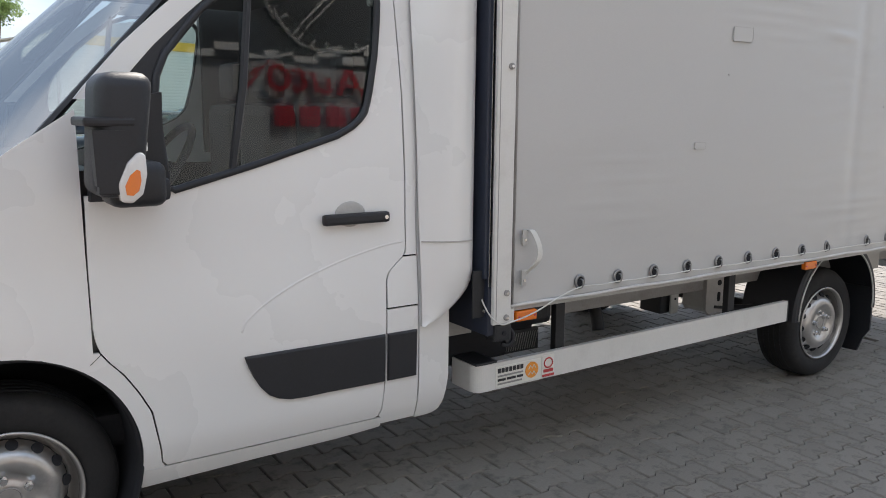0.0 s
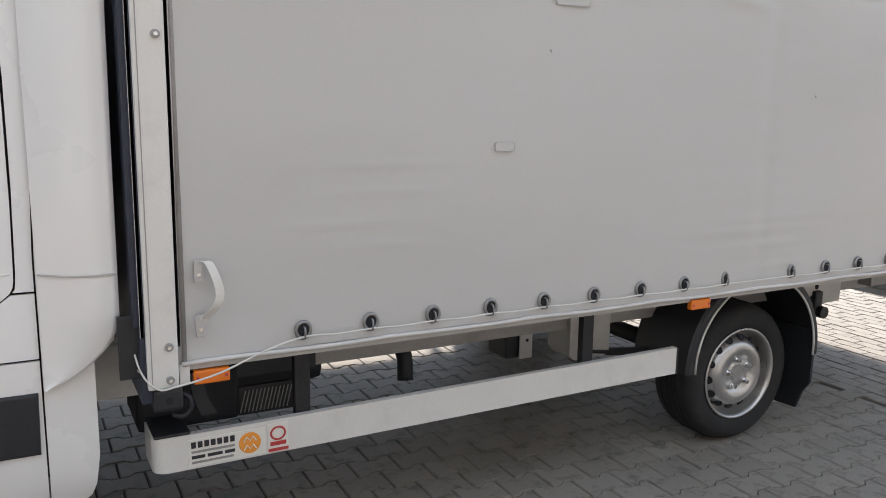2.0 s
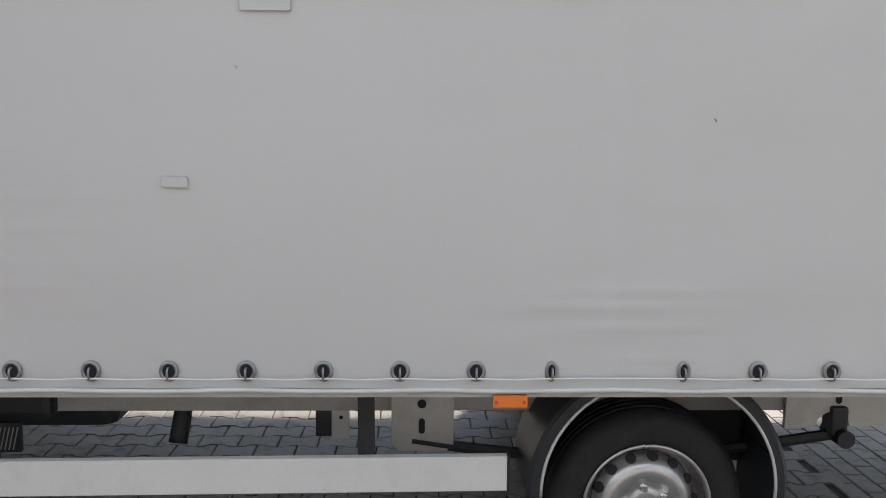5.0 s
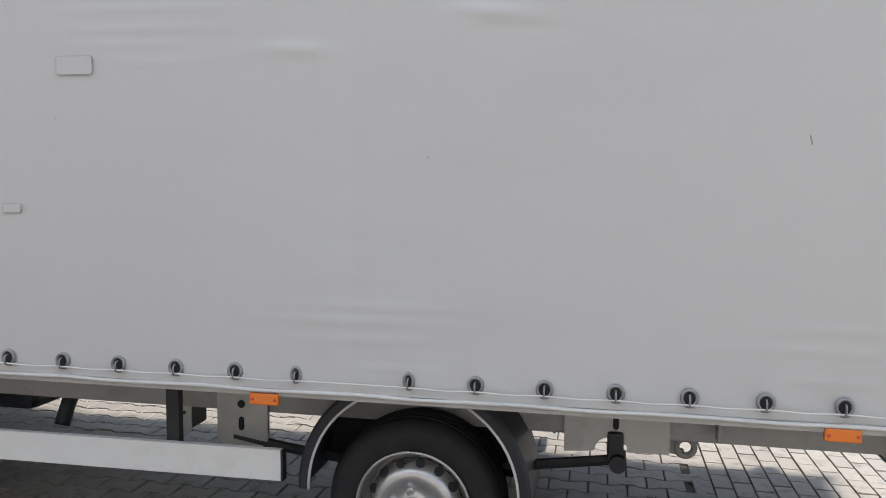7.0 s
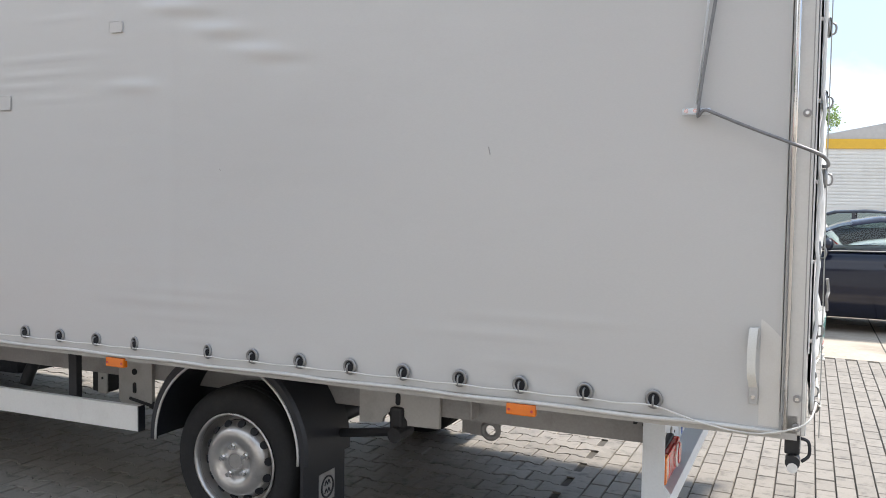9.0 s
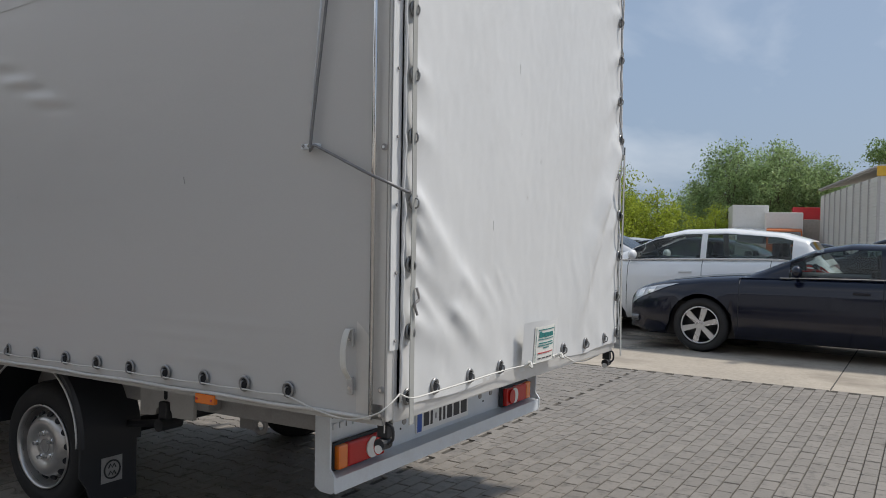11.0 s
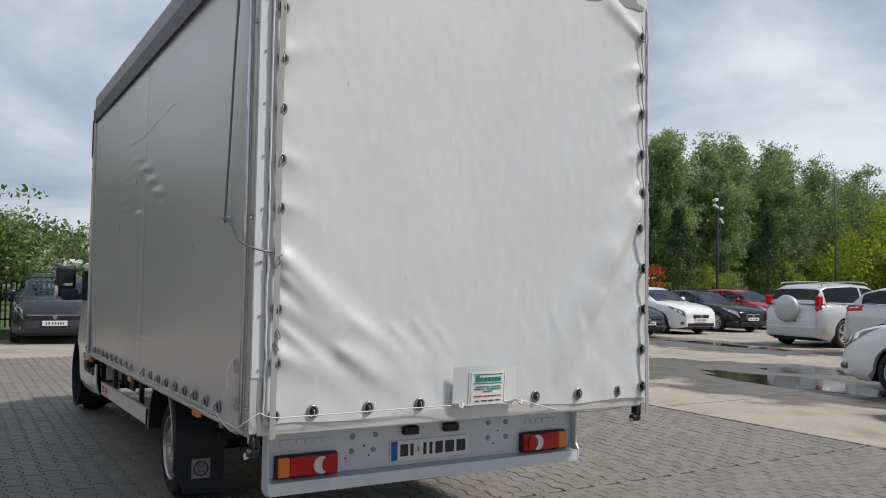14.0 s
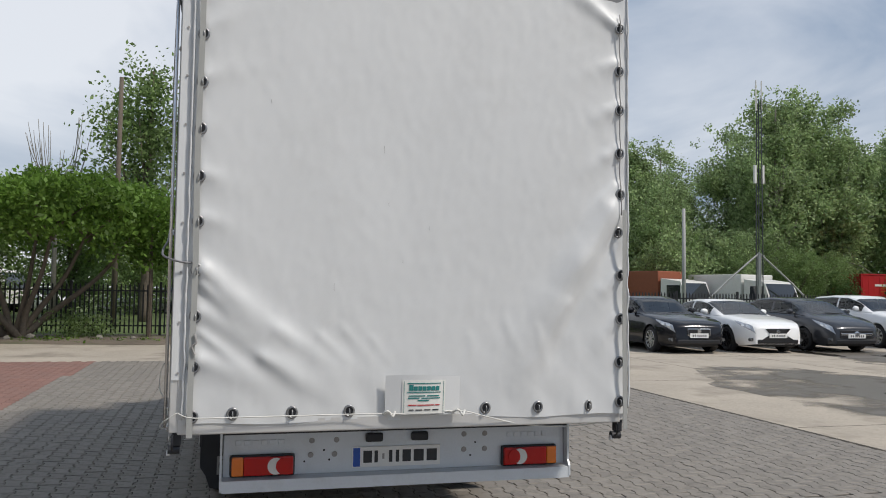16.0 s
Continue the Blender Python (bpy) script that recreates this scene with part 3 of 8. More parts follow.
grid(bm, 190, 180, rear_f)
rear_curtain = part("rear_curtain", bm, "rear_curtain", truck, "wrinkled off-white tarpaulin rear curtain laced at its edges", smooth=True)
for y0, y1 in ((0.016, 0.072), (BODY_W - 0.05, BODY_W - 0.012)):
    bm = bmesh.new()
    grid(bm, 5, 80, lambda u, v: Vector((0.006 + 0.003 * noise.noise(Vector((u * 2, v * 9, y0))) * u, y0 + (y1 - y0) * u, 1.055 + v * 2.15)))
    r = bmesh.ops.extrude_face_region(bm, geom=bm.faces[:])
    for v in r["geom"]:
        if isinstance(v, bmesh.types.BMVert):
            v.co.x -= 0.004
    fl = part("corner_flap", bm, "rear_curtain", truck, "grey tarpaulin flap riveted to the corner post")
    for k in range(9):
        part("rivet", cyl((0.005, y0 + 0.03 if y0 < 1 else y1 - 0.03, 1.09 + 0.245 * k), (0.012, y0 + 0.03 if y0 < 1 else y1 - 0.03, 1.09 + 0.245 * k), 0.006, seg=8), "chassis", fl)
    part("post_return", box((-0.03, y0 + 0.03, 0.86), (0.003, y1, 1.06), 0.003), "aluminium", truck)
    # rolled edge of the rear curtain, kinked between its eyelets
    ye = 0.074 if y0 < 1 else BODY_W - 0.010
    edge = [(0.020 + 0.010 * noise.noise(Vector((k * 0.31, y0, 2))), ye + 0.009 * noise.noise(Vector((k * 0.23, y0, 7))) * blend(60, 20, k), 0.87 + 0.025 * k) for k in range(95)]
    part("curtain_edge", tube(edge, 0.006, 6), "rear_curtain", rear_curtain, smooth=True)
LEFT_Z = [0.90, 1.141, 1.388, 1.616, 1.855, 2.08, 2.319, 2.553, 2.797, 3.03]
RIGHT_Z = [0.93, 1.15, 1.39, 1.635, 1.878, 2.091, 2.328, 2.576, 2.804, 3.051]
BOTTOM_Y = [0.31, 0.60, 0.889, 1.22, 1.623, 1.92, 2.219]


def on_rear(y, z, out=0.008):
    u = max(0, min(1, (y - 0.072) / (BODY_W - 0.08)))
    return (0.012 + rear_relief(y, z) * blend(0, 0.03, u) * blend(1, 0.97, u) + out, y, z)


eyelet_set([on_rear(0.12, z - 0.022, 0.004) for z in LEFT_Z] + [on_rear(2.405, z - 0.022, 0.004) for z in RIGHT_Z], rear_curtain, 90)
eyelet_set([on_rear(y, 0.888, 0.004) for y in BOTTOM_Y if y != 1.22], rear_curtain, 90, (5,))
# webbing strap up the laced edge and a thin cord on the other edge
bm = bmesh.new()
ex, ey = 0.030, 0.120
zs = [0.78 + k * 0.02 for k in range(120)]
A = [bm.verts.new((0.038 + 0.003 * math.sin(z * 2.3), 0.097 + 0.003 * math.sin(z * 5), z)) for z in zs]
B = [bm.verts.new((0.038 + 0.003 * math.sin(z * 2.3), 0.125 + 0.003 * math.sin(z * 5), z)) for z in zs]
for i in range(len(zs) - 1):
    bm.faces.new((A[i], A[i + 1], B[i + 1], B[i]))
r = bmesh.ops.extrude_face_region(bm, geom=bm.faces[:])
for v in r["geom"]:
    if isinstance(v, bmesh.types.BMVert):
        v.co.x += 0.003
strap = part("webbing_strap", bm, "strap", rear_curtain, "grey webbing lashing strap")
part("strap_hook", tube(smooth_line([(0.05, 0.12, 1.28), (0.055, 0.13, 1.24), (0.05, 0.11, 1.22), (0.052, 0.125, 1.18)], 4), 0.005, 6), "chassis", strap)
bm = bmesh.new()
zs = [0.76 + k * 0.02 for k in range(62)]
A = [bm.verts.new((0.050 + 0.004 * math.sin(z * 4), 2.412 + 0.003 * math.sin(z * 2.1), z)) for z in zs]
B = [bm.verts.new((0.050 + 0.004 * math.sin(z * 4), 2.436 + 0.003 * math.sin(z * 2.1), z)) for z in zs]
for i in range(len(zs) - 1):
    bm.faces.new((A[i], A[i + 1], B[i + 1], B[i]))
r = bmesh.ops.extrude_face_region(bm, geom=bm.faces[:])
for v in r["geom"]:
    if isinstance(v, bmesh.types.BMVert):
        v.co.x += 0.003
part("webbing_strap", bm, "strap", rear_curtain, "grey webbing lashing strap")
part("lacing_cord", tube([on_rear(2.405, 1.95 + 0.04 * k, 0.016) for k in range(30)], 0.0038, 6), "chassis", rear_curtain, smooth=True)
# small scuffs on the sheet
for y, z, h in ((1.05, 2.25, 0.02), (1.08, 1.96, 0.012), (1.30, 1.84, 0.01), (0.80, 1.52, 0.02), (1.16, 1.66, 0.008), (0.46, 2.46, 0.01)):
    part("scuff", tube([on_rear(y, z - h, 0.0005), on_rear(y - 0.002, z, 0.0005), on_rear(y - 0.001, z + h, 0.0005)], 0.0008, 4), "chassis", rear_curtain)
# cord along the bottom, tied past the far corner
cord = [(0.03, 0.05, 0.90), on_rear(0.12, 0.876, 0.03)]
cord += [on_rear(y, 0.874, 0.026) for y in BOTTOM_Y[:3]] + [on_rear(1.08, 0.875, 0.045), on_rear(1.25, 0.868, 0.05), on_rear(1.46, 0.882, 0.045)]
cord += [(0.03, 1.62, 0.845), (0.0, 1.80, 0.80), (-0.02, 2.0, 0.775), (-0.03, 2.2, 0.775), (-0.02, 2.44, 0.80)]
part("cord", tube(smooth_line(cord, 5), 0.0033, 6), "rope", rear_curtain, "thin off-white cord", smooth=True)
for y in (1.085, 1.46):
    part("knot", tube(smooth_line([(0.045, y - 0.03, 0.872), (0.065, y - 0.01, 0.89), (0.05, y + 0.012, 0.875), (0.068, y + 0.02, 0.862), (0.05, y + 0.035, 0.885)], 4), 0.006, 6), "rope", rear_curtain)
# maker's flap with its printed label; the print is kept as bars
bm = bmesh.new()
grid(bm, 20, 8, lambda u, v: Vector((0.028 + 0.030 * math.sin(math.pi * u) + 0.012 * v, 1.07 + 0.40 * u, 0.868 + 0.20 * v + 0.006 * math.sin(u * 5))))
flap = part("label_flap", bm, "rear_curtain", rear_curtain, "loose white tarpaulin flap with a printed label", smooth=True)


def on_flap(y, z, out):
    u, v = (y - 1.07) / 0.40, (z - 0.868) / 0.20
    return Vector((0.028 + 0.030 * math.sin(math.pi * u) + 0.012 * v + out, y, z))


def flap_patch(y0, z0, y1, z1, out, mat, nm="print_bar"):
    bm = bmesh.new()
    grid(bm, 6, 2, lambda u, v: on_flap(y0 + u * (y1 - y0), z0 + v * (z1 - z0), out))
    r = bmesh.ops.extrude_face_region(bm, geom=bm.faces[:])
    for v in r["geom"]:
        if isinstance(v, bmesh.types.BMVert):
            v.co.x -= 0.001
    part(nm, bm, mat, flap)


flap_patch(1.155, 0.872, 1.385, 1.045, 0.003, "sticker_white", "label_sheet")
LABEL = [(1.180, 1.027, 1.360, 1.031, "ink_green"), (1.180, 0.981, 1.360, 0.985, "ink_green")]
LABEL += [(1.190 + 0.0235 * k, 0.992, 1.190 + 0.0235 * k + (0.020 if k else 0.022), 1.014 if k else 1.022, "ink_green") for k in range(7)]
LABEL += [(y, z, y + w, z + 0.0055, c) for z, c, words in ((0.962, "ink_green", ((1.19, 0.085), (1.285, 0.065))), (0.950, "ink_green", ((1.185, 0.06), (1.255, 0.10))), (0.938, "ink_green", ((1.235, 0.06),)),
                                                     (0.914, "ink_red", ((1.185, 0.045), (1.235, 0.09), (1.33, 0.025))), (0.889, "ink", ((1.19, 0.025), (1.225, 0.035), (1.27, 0.035), (1.315, 0.035)))) for y, w in words]
LABEL += [(1.164, 0.877, 1.1655, 1.040, "ink_green"), (1.3745, 0.877, 1.376, 1.040, "ink_green")]
for y0, z0, y1, z1, mt in LABEL:
    flap_patch(y0, z0, y1, z1, 0.0055, mt)

# corner hooks and feet below the rear posts
for y in (0.03, BODY_W - 0.07):
    f = part("corner_foot", box((-0.055, y, 0.735), (-0.01, y + 0.04, 0.81), 0.006), "black_steel", truck)
    part("roller", cyl((-0.03, y - 0.02, 0.715), (-0.03, y + 0.035, 0.715), 0.022, seg=14), "black_plastic", f)
    part("roller_cap", cyl((-0.03, y - 0.026, 0.70), (-0.03, y - 0.008, 0.70), 0.016, 0.012, 12), "clear_lens", f)
    part("rubber_loop", tube(smooth_line([(-0.02, y, 0.79), (0.012, y, 0.782), (0.016, y, 0.74), (-0.005, y, 0.718)], 5), 0.0055, 6), "black_plastic", f)
part("rear_sill", box((-0.06, 0.05, 0.79), (0.004, BODY_W - 0.05, 0.862), 0.006), "aluminium", truck, "aluminium rear floor edge")

# ---- chassis under the box ----
for y0, y1 in ((0.41, 0.49), (2.05, 2.13)):
    rail = part("chassis_rail", box((-5.3, y0, 0.602), (-0.555, y1, 0.755), 0.006), "chassis", truck, "grey painted chassis rail")
    if y0 < 1:
        for xx in (-4.25, -3.98, -3.5, -2.9, -1.2, -1.05):
            part("rail_hole", cyl((xx, y0 - 0.003, 0.70), (xx, y0 + 0.004, 0.70), 0.009, seg=10), "dark_inside", rail)
for xx in (-4.6, -3.9, -3.3, -2.7, -1.95, -1.25, -0.75):
    part("cross_member", box((xx, 0.30, 0.755), (xx + 0.06, 2.24, 0.79), 0.004), "chassis", truck)
# spring bracket plates with slots
pl = part("bracket_plate", prism(bmesh.new(), [(-3.192, 0.79), (-2.972, 0.79), (-2.972, 0.523), (-2.996, 0.498), (-3.165, 0.498), (-3.192, 0.523)], 0.335, 0.355), "plate_steel", truck, "pale grey steel bracket plate")
pl.matrix_basis = Matrix.Translation((0, 0.05, -0.034))
part("side_web", prism(bmesh.new(), [(-3.192, 0.79), (-3.172, 0.79), (-3.172, 0.505), (-3.192, 0.53)], 0.356, 0.50), "plate_steel", pl)
part("slot", cyl((-3.085, 0.330, 0.672), (-3.085, 0.340, 0.672), 0.016, seg=12), "dark_inside", pl)
part("slot", prism(bmesh.new(), round_rect(-3.096, 0.563, -3.074, 0.618, 0.0105), 0.331, 0.340), "dark_inside", pl)
arch = [(-1.780, 0.79), (-1.395, 0.79), (-1.395, 0.556), (-1.545, 0.553)]
arch += [(-1.605 + 0.062 * math.cos(a), 0.553 + 0.055 * math.sin(a)) for a in (math.pi * k / 8 for k in range(9))]
arch += [(-1.70, 0.548), (-1.780, 0.542)]
pl = part("bracket_plate", prism(bmesh.new(), arch, 0.335, 0.355), "plate_steel", truck, "pale grey steel bracket plate")
pl.matrix_basis = Matrix.Translation((0, 0.05, 0))
part("slot", prism(bmesh.new(), round_rect(-1.601, 0.637, -1.579, 0.689, 0.011), 0.331, 0.340), "dark_inside", pl)
part("shackle", cyl((-1.58, 0.33, 0.520), (-1.58, 0.46, 0.520), 0.032, seg=16), "black_steel", truck)
part("shackle_link", box((-1.62, 0.36, 0.52), (-1.56, 0.44, 0.63), 0.012), "black_steel", truck)
te = part("tow_eye", tube([(-1.302 + 0.036 * math.cos(2 * math.pi * k / 18), 0.75, 0.475 + 0.036 * math.sin(2 * math.pi * k / 18)) for k in range(18)], 0.014, 6, True), "chassis", truck, smooth=True)
part("eye_plate", prism(bmesh.new(), [(-1.44, 0.74), (-1.255, 0.74), (-1.255, 0.492), (-1.272, 0.507), (-1.302, 0.517), (-1.332, 0.505), (-1.345, 0.477), (-1.332, 0.444), (-1.44, 0.452)], 0.743, 0.757), "chassis", te)
part("rail_flange", box((-1.235, 0.32, 0.63), (-1.222, 0.40, 0.78), 0.004), "chassis", truck)
for y in (0.40, 2.14):
    part("leaf_spring", tube(smooth_line([(-3.12, y, 0.50), (-2.8, y, 0.455), (-2.34, y, 0.425), (-1.9, y, 0.475), (-1.58, y, 0.520)], 5), 0.020, 6), "black_steel", truck)
part("rear_axle", tube([(-2.34, 0.35, 0.335), (-2.34, 1.27, 0.335), (-2.34, 2.2, 0.335)], 0.045, 12), "black_steel", truck, smooth=True)
part("fuel_tank", box((-4.85, 0.62, 0.46), (-4.24, 1.3, 0.74), 0.05), "black_plastic", truck, "black plastic tank under the floor")
part("battery_box", box((-5.0, 0.32, 0.48), (-4.66, 0.60, 0.70), 0.02), "dark_inside", truck)
part("tank_bulge", box((-4.98, 0.36, 0.585), (-4.36, 0.70, 0.735), 0.03), "black_plastic", truck)
tp = part("tread_plate", box((-4.66, 0.34, 0.48), (-4.46, 0.36, 0.585), 0.004), "black_steel", truck, "ribbed black step plate")
for k in range(13):
    part("rib", tube([(-4.655 + 0.014 * k, 0.339, 0.49), (-4.635 + 0.014 * k, 0.339, 0.57)], 0.0022, 4), "chassis", tp)
part("exhaust", tube(smooth_line([(-4.05, 0.95, 0.66), (-3.98, 0.62, 0.64), (-3.95, 0.50, 0.58), (-3.96, 0.45, 0.47)], 5), 0.033, 12), "black_steel", truck, smooth=True)
bb = part("bracket_tab", box((-3.410, 0.45, 0.482), (-3.345, 0.462, 0.66), 0.006), "plate_steel", truck, "grey steel tab with a small hole")
part("tab_hole", cyl((-3.375, 0.447, 0.565), (-3.375, 0.455, 0.565), 0.007, seg=10), "dark_inside", bb)
part("tab_block", box((-3.47, 0.47, 0.485), (-3.36, 0.62, 0.60), 0.008), "black_steel", bb)

# side guard along the sill
sg = []
for k in range(9):
    a = math.pi / 2 * k / 8
    sg.append((-4.932 - 0.045 * math.sin(a), 0.14 + 0.045 - 0.045 * math.cos(a)))
bm = bmesh.new()
outer = [(-2.805, 0.128)] + [(x, y - 0.012) for x, y in sg] + [(-4.977, 0.30)]
inner = [(-4.952, 0.30)] + [(x + 0.022, y + 0.012) for x, y in sg[::-1]] + [(-2.805, 0.155)]
prism(bm, outer + inner, 0.457, 0.574, 'z')
guard = part("side_guard", bm, "white_steel", truck, "white aluminium side guard rail")
guard.matrix_basis = Matrix.Translation((-2.8, 0, -0.026)) @ pose(0, 0, 0, 0, -0.46, 0) @ Matrix.Translation((2.8, 0, 0))
part("guard_cap", box((-4.972, 0.13, 0.574), (-4.86, 0.30, 0.584), 0.004), "black_plastic", guard)
part("end_cap", box((-2.806, 0.126, 0.456), (-2.797, 0.165, 0.575), 0.002), "black_plastic", guard)
for xx in (-4.478, -3.263):
    part("guard_leg", box((xx - 0.027, 0.165, 0.47), (xx + 0.027, 0.20, 0.80), 0.004), "black_steel", guard, "black steel hanger")
st = part("sticker", box((-4.872, 0.1245, 0.465), (-4.622, 0.1285, 0.556)), "sticker_white", guard, "dealer sticker with small print")
for x0, z0, x1, z1, mt in (*[(-4.862 + 0.0205 * k, 0.528, -4.862 + 0.0205 * k + 0.0145, 0.548, "ink") for k in range(7)], (-4.862, 0.511, -4.725, 0.518, "chassis"), (-4.862, 0.492, -4.820, 0.502, "ink"), (-4.812, 0.492, -4.765, 0.502, "ink"), (-4.757, 0.492, -4.725, 0.502, "ink"), (-4.862, 0.476, -4.73, 0.483, "chassis")):
    part("print_bar", box((x0, 0.1215, z0), (x1, 0.125, z1)), mt, st)
part("logo_disc", cyl((-4.675, 0.1215, 0.512), (-4.675, 0.125, 0.512), 0.036, seg=24), "ink_orange", st)
for dz in (0.014, -0.014):
    part("logo_bar", tube([(-4.695, 0.1205, 0.512 + dz - 0.008), (-4.685, 0.1205, 0.512 + dz + 0.008), (-4.675, 0.1205, 0.512 + dz - 0.006), (-4.665, 0.1205, 0.512 + dz + 0.008), (-4.655, 0.1205, 0.512 + dz - 0.008)], 0.0025, 4), "sticker_white", st)
st = part("sticker", box((-4.615, 0.1245, 0.465), (-4.545, 0.1285, 0.562)), "sticker_white", guard)
part("logo_ring", tube([(-4.58 + 0.024 * math.cos(2 * math.pi * k / 14), 0.1225, 0.528 + 0.022 * math.sin(2 * math.pi * k / 14)) for k in range(14)], 0.0035, 4, True), "ink_red", st)
part("print_bar", box((-4.607, 0.1215, 0.486), (-4.553, 0.125, 0.499)), "ink_red", st)
part("print_bar", box((-4.614, 0.1215, 0.466), (-4.546, 0.125, 0.476)), "ink_red", st)

# amber side lamps
for x0, z0 in ((-4.872, 0.738), (-2.874, 0.752), (-0.964, 0.759)):
    lamp = part("side_lamp", box((x0, 0.000, z0), (x0 + 0.108, 0.026, z0 + 0.043), 0.006), "orange_lens", truck, "amber plastic side marker lamp")
    for xx in (0.012, 0.096):
        part("screw", cyl((x0 + xx, -0.003, z0 + 0.02), (x0 + xx, 0.003, z0 + 0.02), 0.005, seg=8), "ink_red", lamp)
    part("lamp_bracket", box((x0 + 0.03, 0.02, z0 + 0.02), (x0 + 0.08, 0.04, 0.82)), "black_steel", lamp)

# wheels
def wheel(hub, sign, name="wheel"):
    """A steel van wheel; sign -1 turns its face to -y."""
    m = Matrix.Translation(hub) @ Matrix.Diagonal((1, -sign, 1, 1))
    w = empty(name, Matrix.Translation(hub))
    w.parent = truck
    mm = Matrix.Diagonal((1, -sign, 1, 1))
    bm = lathe(bmesh.new(), [(0.205, -0.02), (0.222, -0.035), (0.25, -0.046), (0.29, -0.045), (0.315, -0.034), (0.330, -0.012), (0.335, 0.03), (0.335, 0.13), (0.330, 0.172), (0.30, 0.20), (0.25, 0.205), (0.21, 0.19)], 56, mm)
    t = part("tyre", bm, "rubber", w, "black rubber tyre", smooth=True)
    bm = bmesh.new()
    for k in range(4):
        add_tube(bm, [mm @ Vector(((0.3355) * math.cos(2 * math.pi * i / 56), 0.02 + 0.036 * k, 0.3355 * math.sin(2 * math.pi * i / 56))) for i in range(56)], 0.003, 4, True)
    part("tread_groove", bm, "dark_inside", t)
    bm = lathe(bmesh.new(), [(0.222, -0.040), (0.219, -0.046), (0.212, -0.044), (0.207, -0.030), (0.203, -0.004), (0.199, 0.026), (0.192, 0.050), (0.186, 0.052), (0.180, 0.030), (0.170, -0.002), (0.158, -0.022), (0.145, -0.036), (0.128, -0.042),
                             (0.105, -0.040), (0.085, -0.028), (0.078, -0.022), (0.055, -0.022), (0.050, -0.026), (0.040, -0.026), (0.0, -0.026)], 56, mm)
    rim = part("rim", bm, "wheel_silver", w, "silver painted steel rim", smooth=True)
    for k in range(14):
        a = 2 * math.pi * k / 14 + 0.1
        c = Vector((0.1665 * math.cos(a), 0.0, 0.1665 * math.sin(a)))
        d = Vector((0.62 * math.cos(a), -0.78, 0.62 * math.sin(a)))
        c.y = -0.007
        part("vent_hole", cyl(mm @ (c - d * 0.004), mm @ (c + d * 0.0085), 0.0185, seg=14), "dark_inside", rim)
    for k in range(5):
        a = 2 * math.pi * k / 5 + 0.5
        p = Vector((0.066 * math.cos(a), 0, 0.066 * math.sin(a)))
        part("wheel_nut", add_cyl(cyl(mm @ (p + Vector((0, -0.022, 0))), mm @ (p + Vector((0, -0.032, 0))), 0.016, 0.015, 12), mm @ (p + Vector((0, -0.032, 0))), mm @ (p + Vector((0, -0.050, 0))), 0.0115, 0.0105, 6), "chrome", rim)
    part("hub_ring", tube([mm @ Vector((0.036 * math.cos(2 * math.pi * i / 20), -0.027, 0.036 * math.sin(2 * math.pi * i / 20))) for i in range(20)], 0.003, 5, True), "chassis", rim)
    part("brake_drum", cyl(mm @ Vector((0, 0.02, 0)), mm @ Vector((0, 0.12, 0)), 0.18, seg=24), "black_steel", w)
    return w


for x, z in ((-2.322, 0.335), (-6.71, 0.375)):
    wheel(Vector((x, 0.245, z)), -1)
    wheel(Vector((x, 2.275, z)), 1)
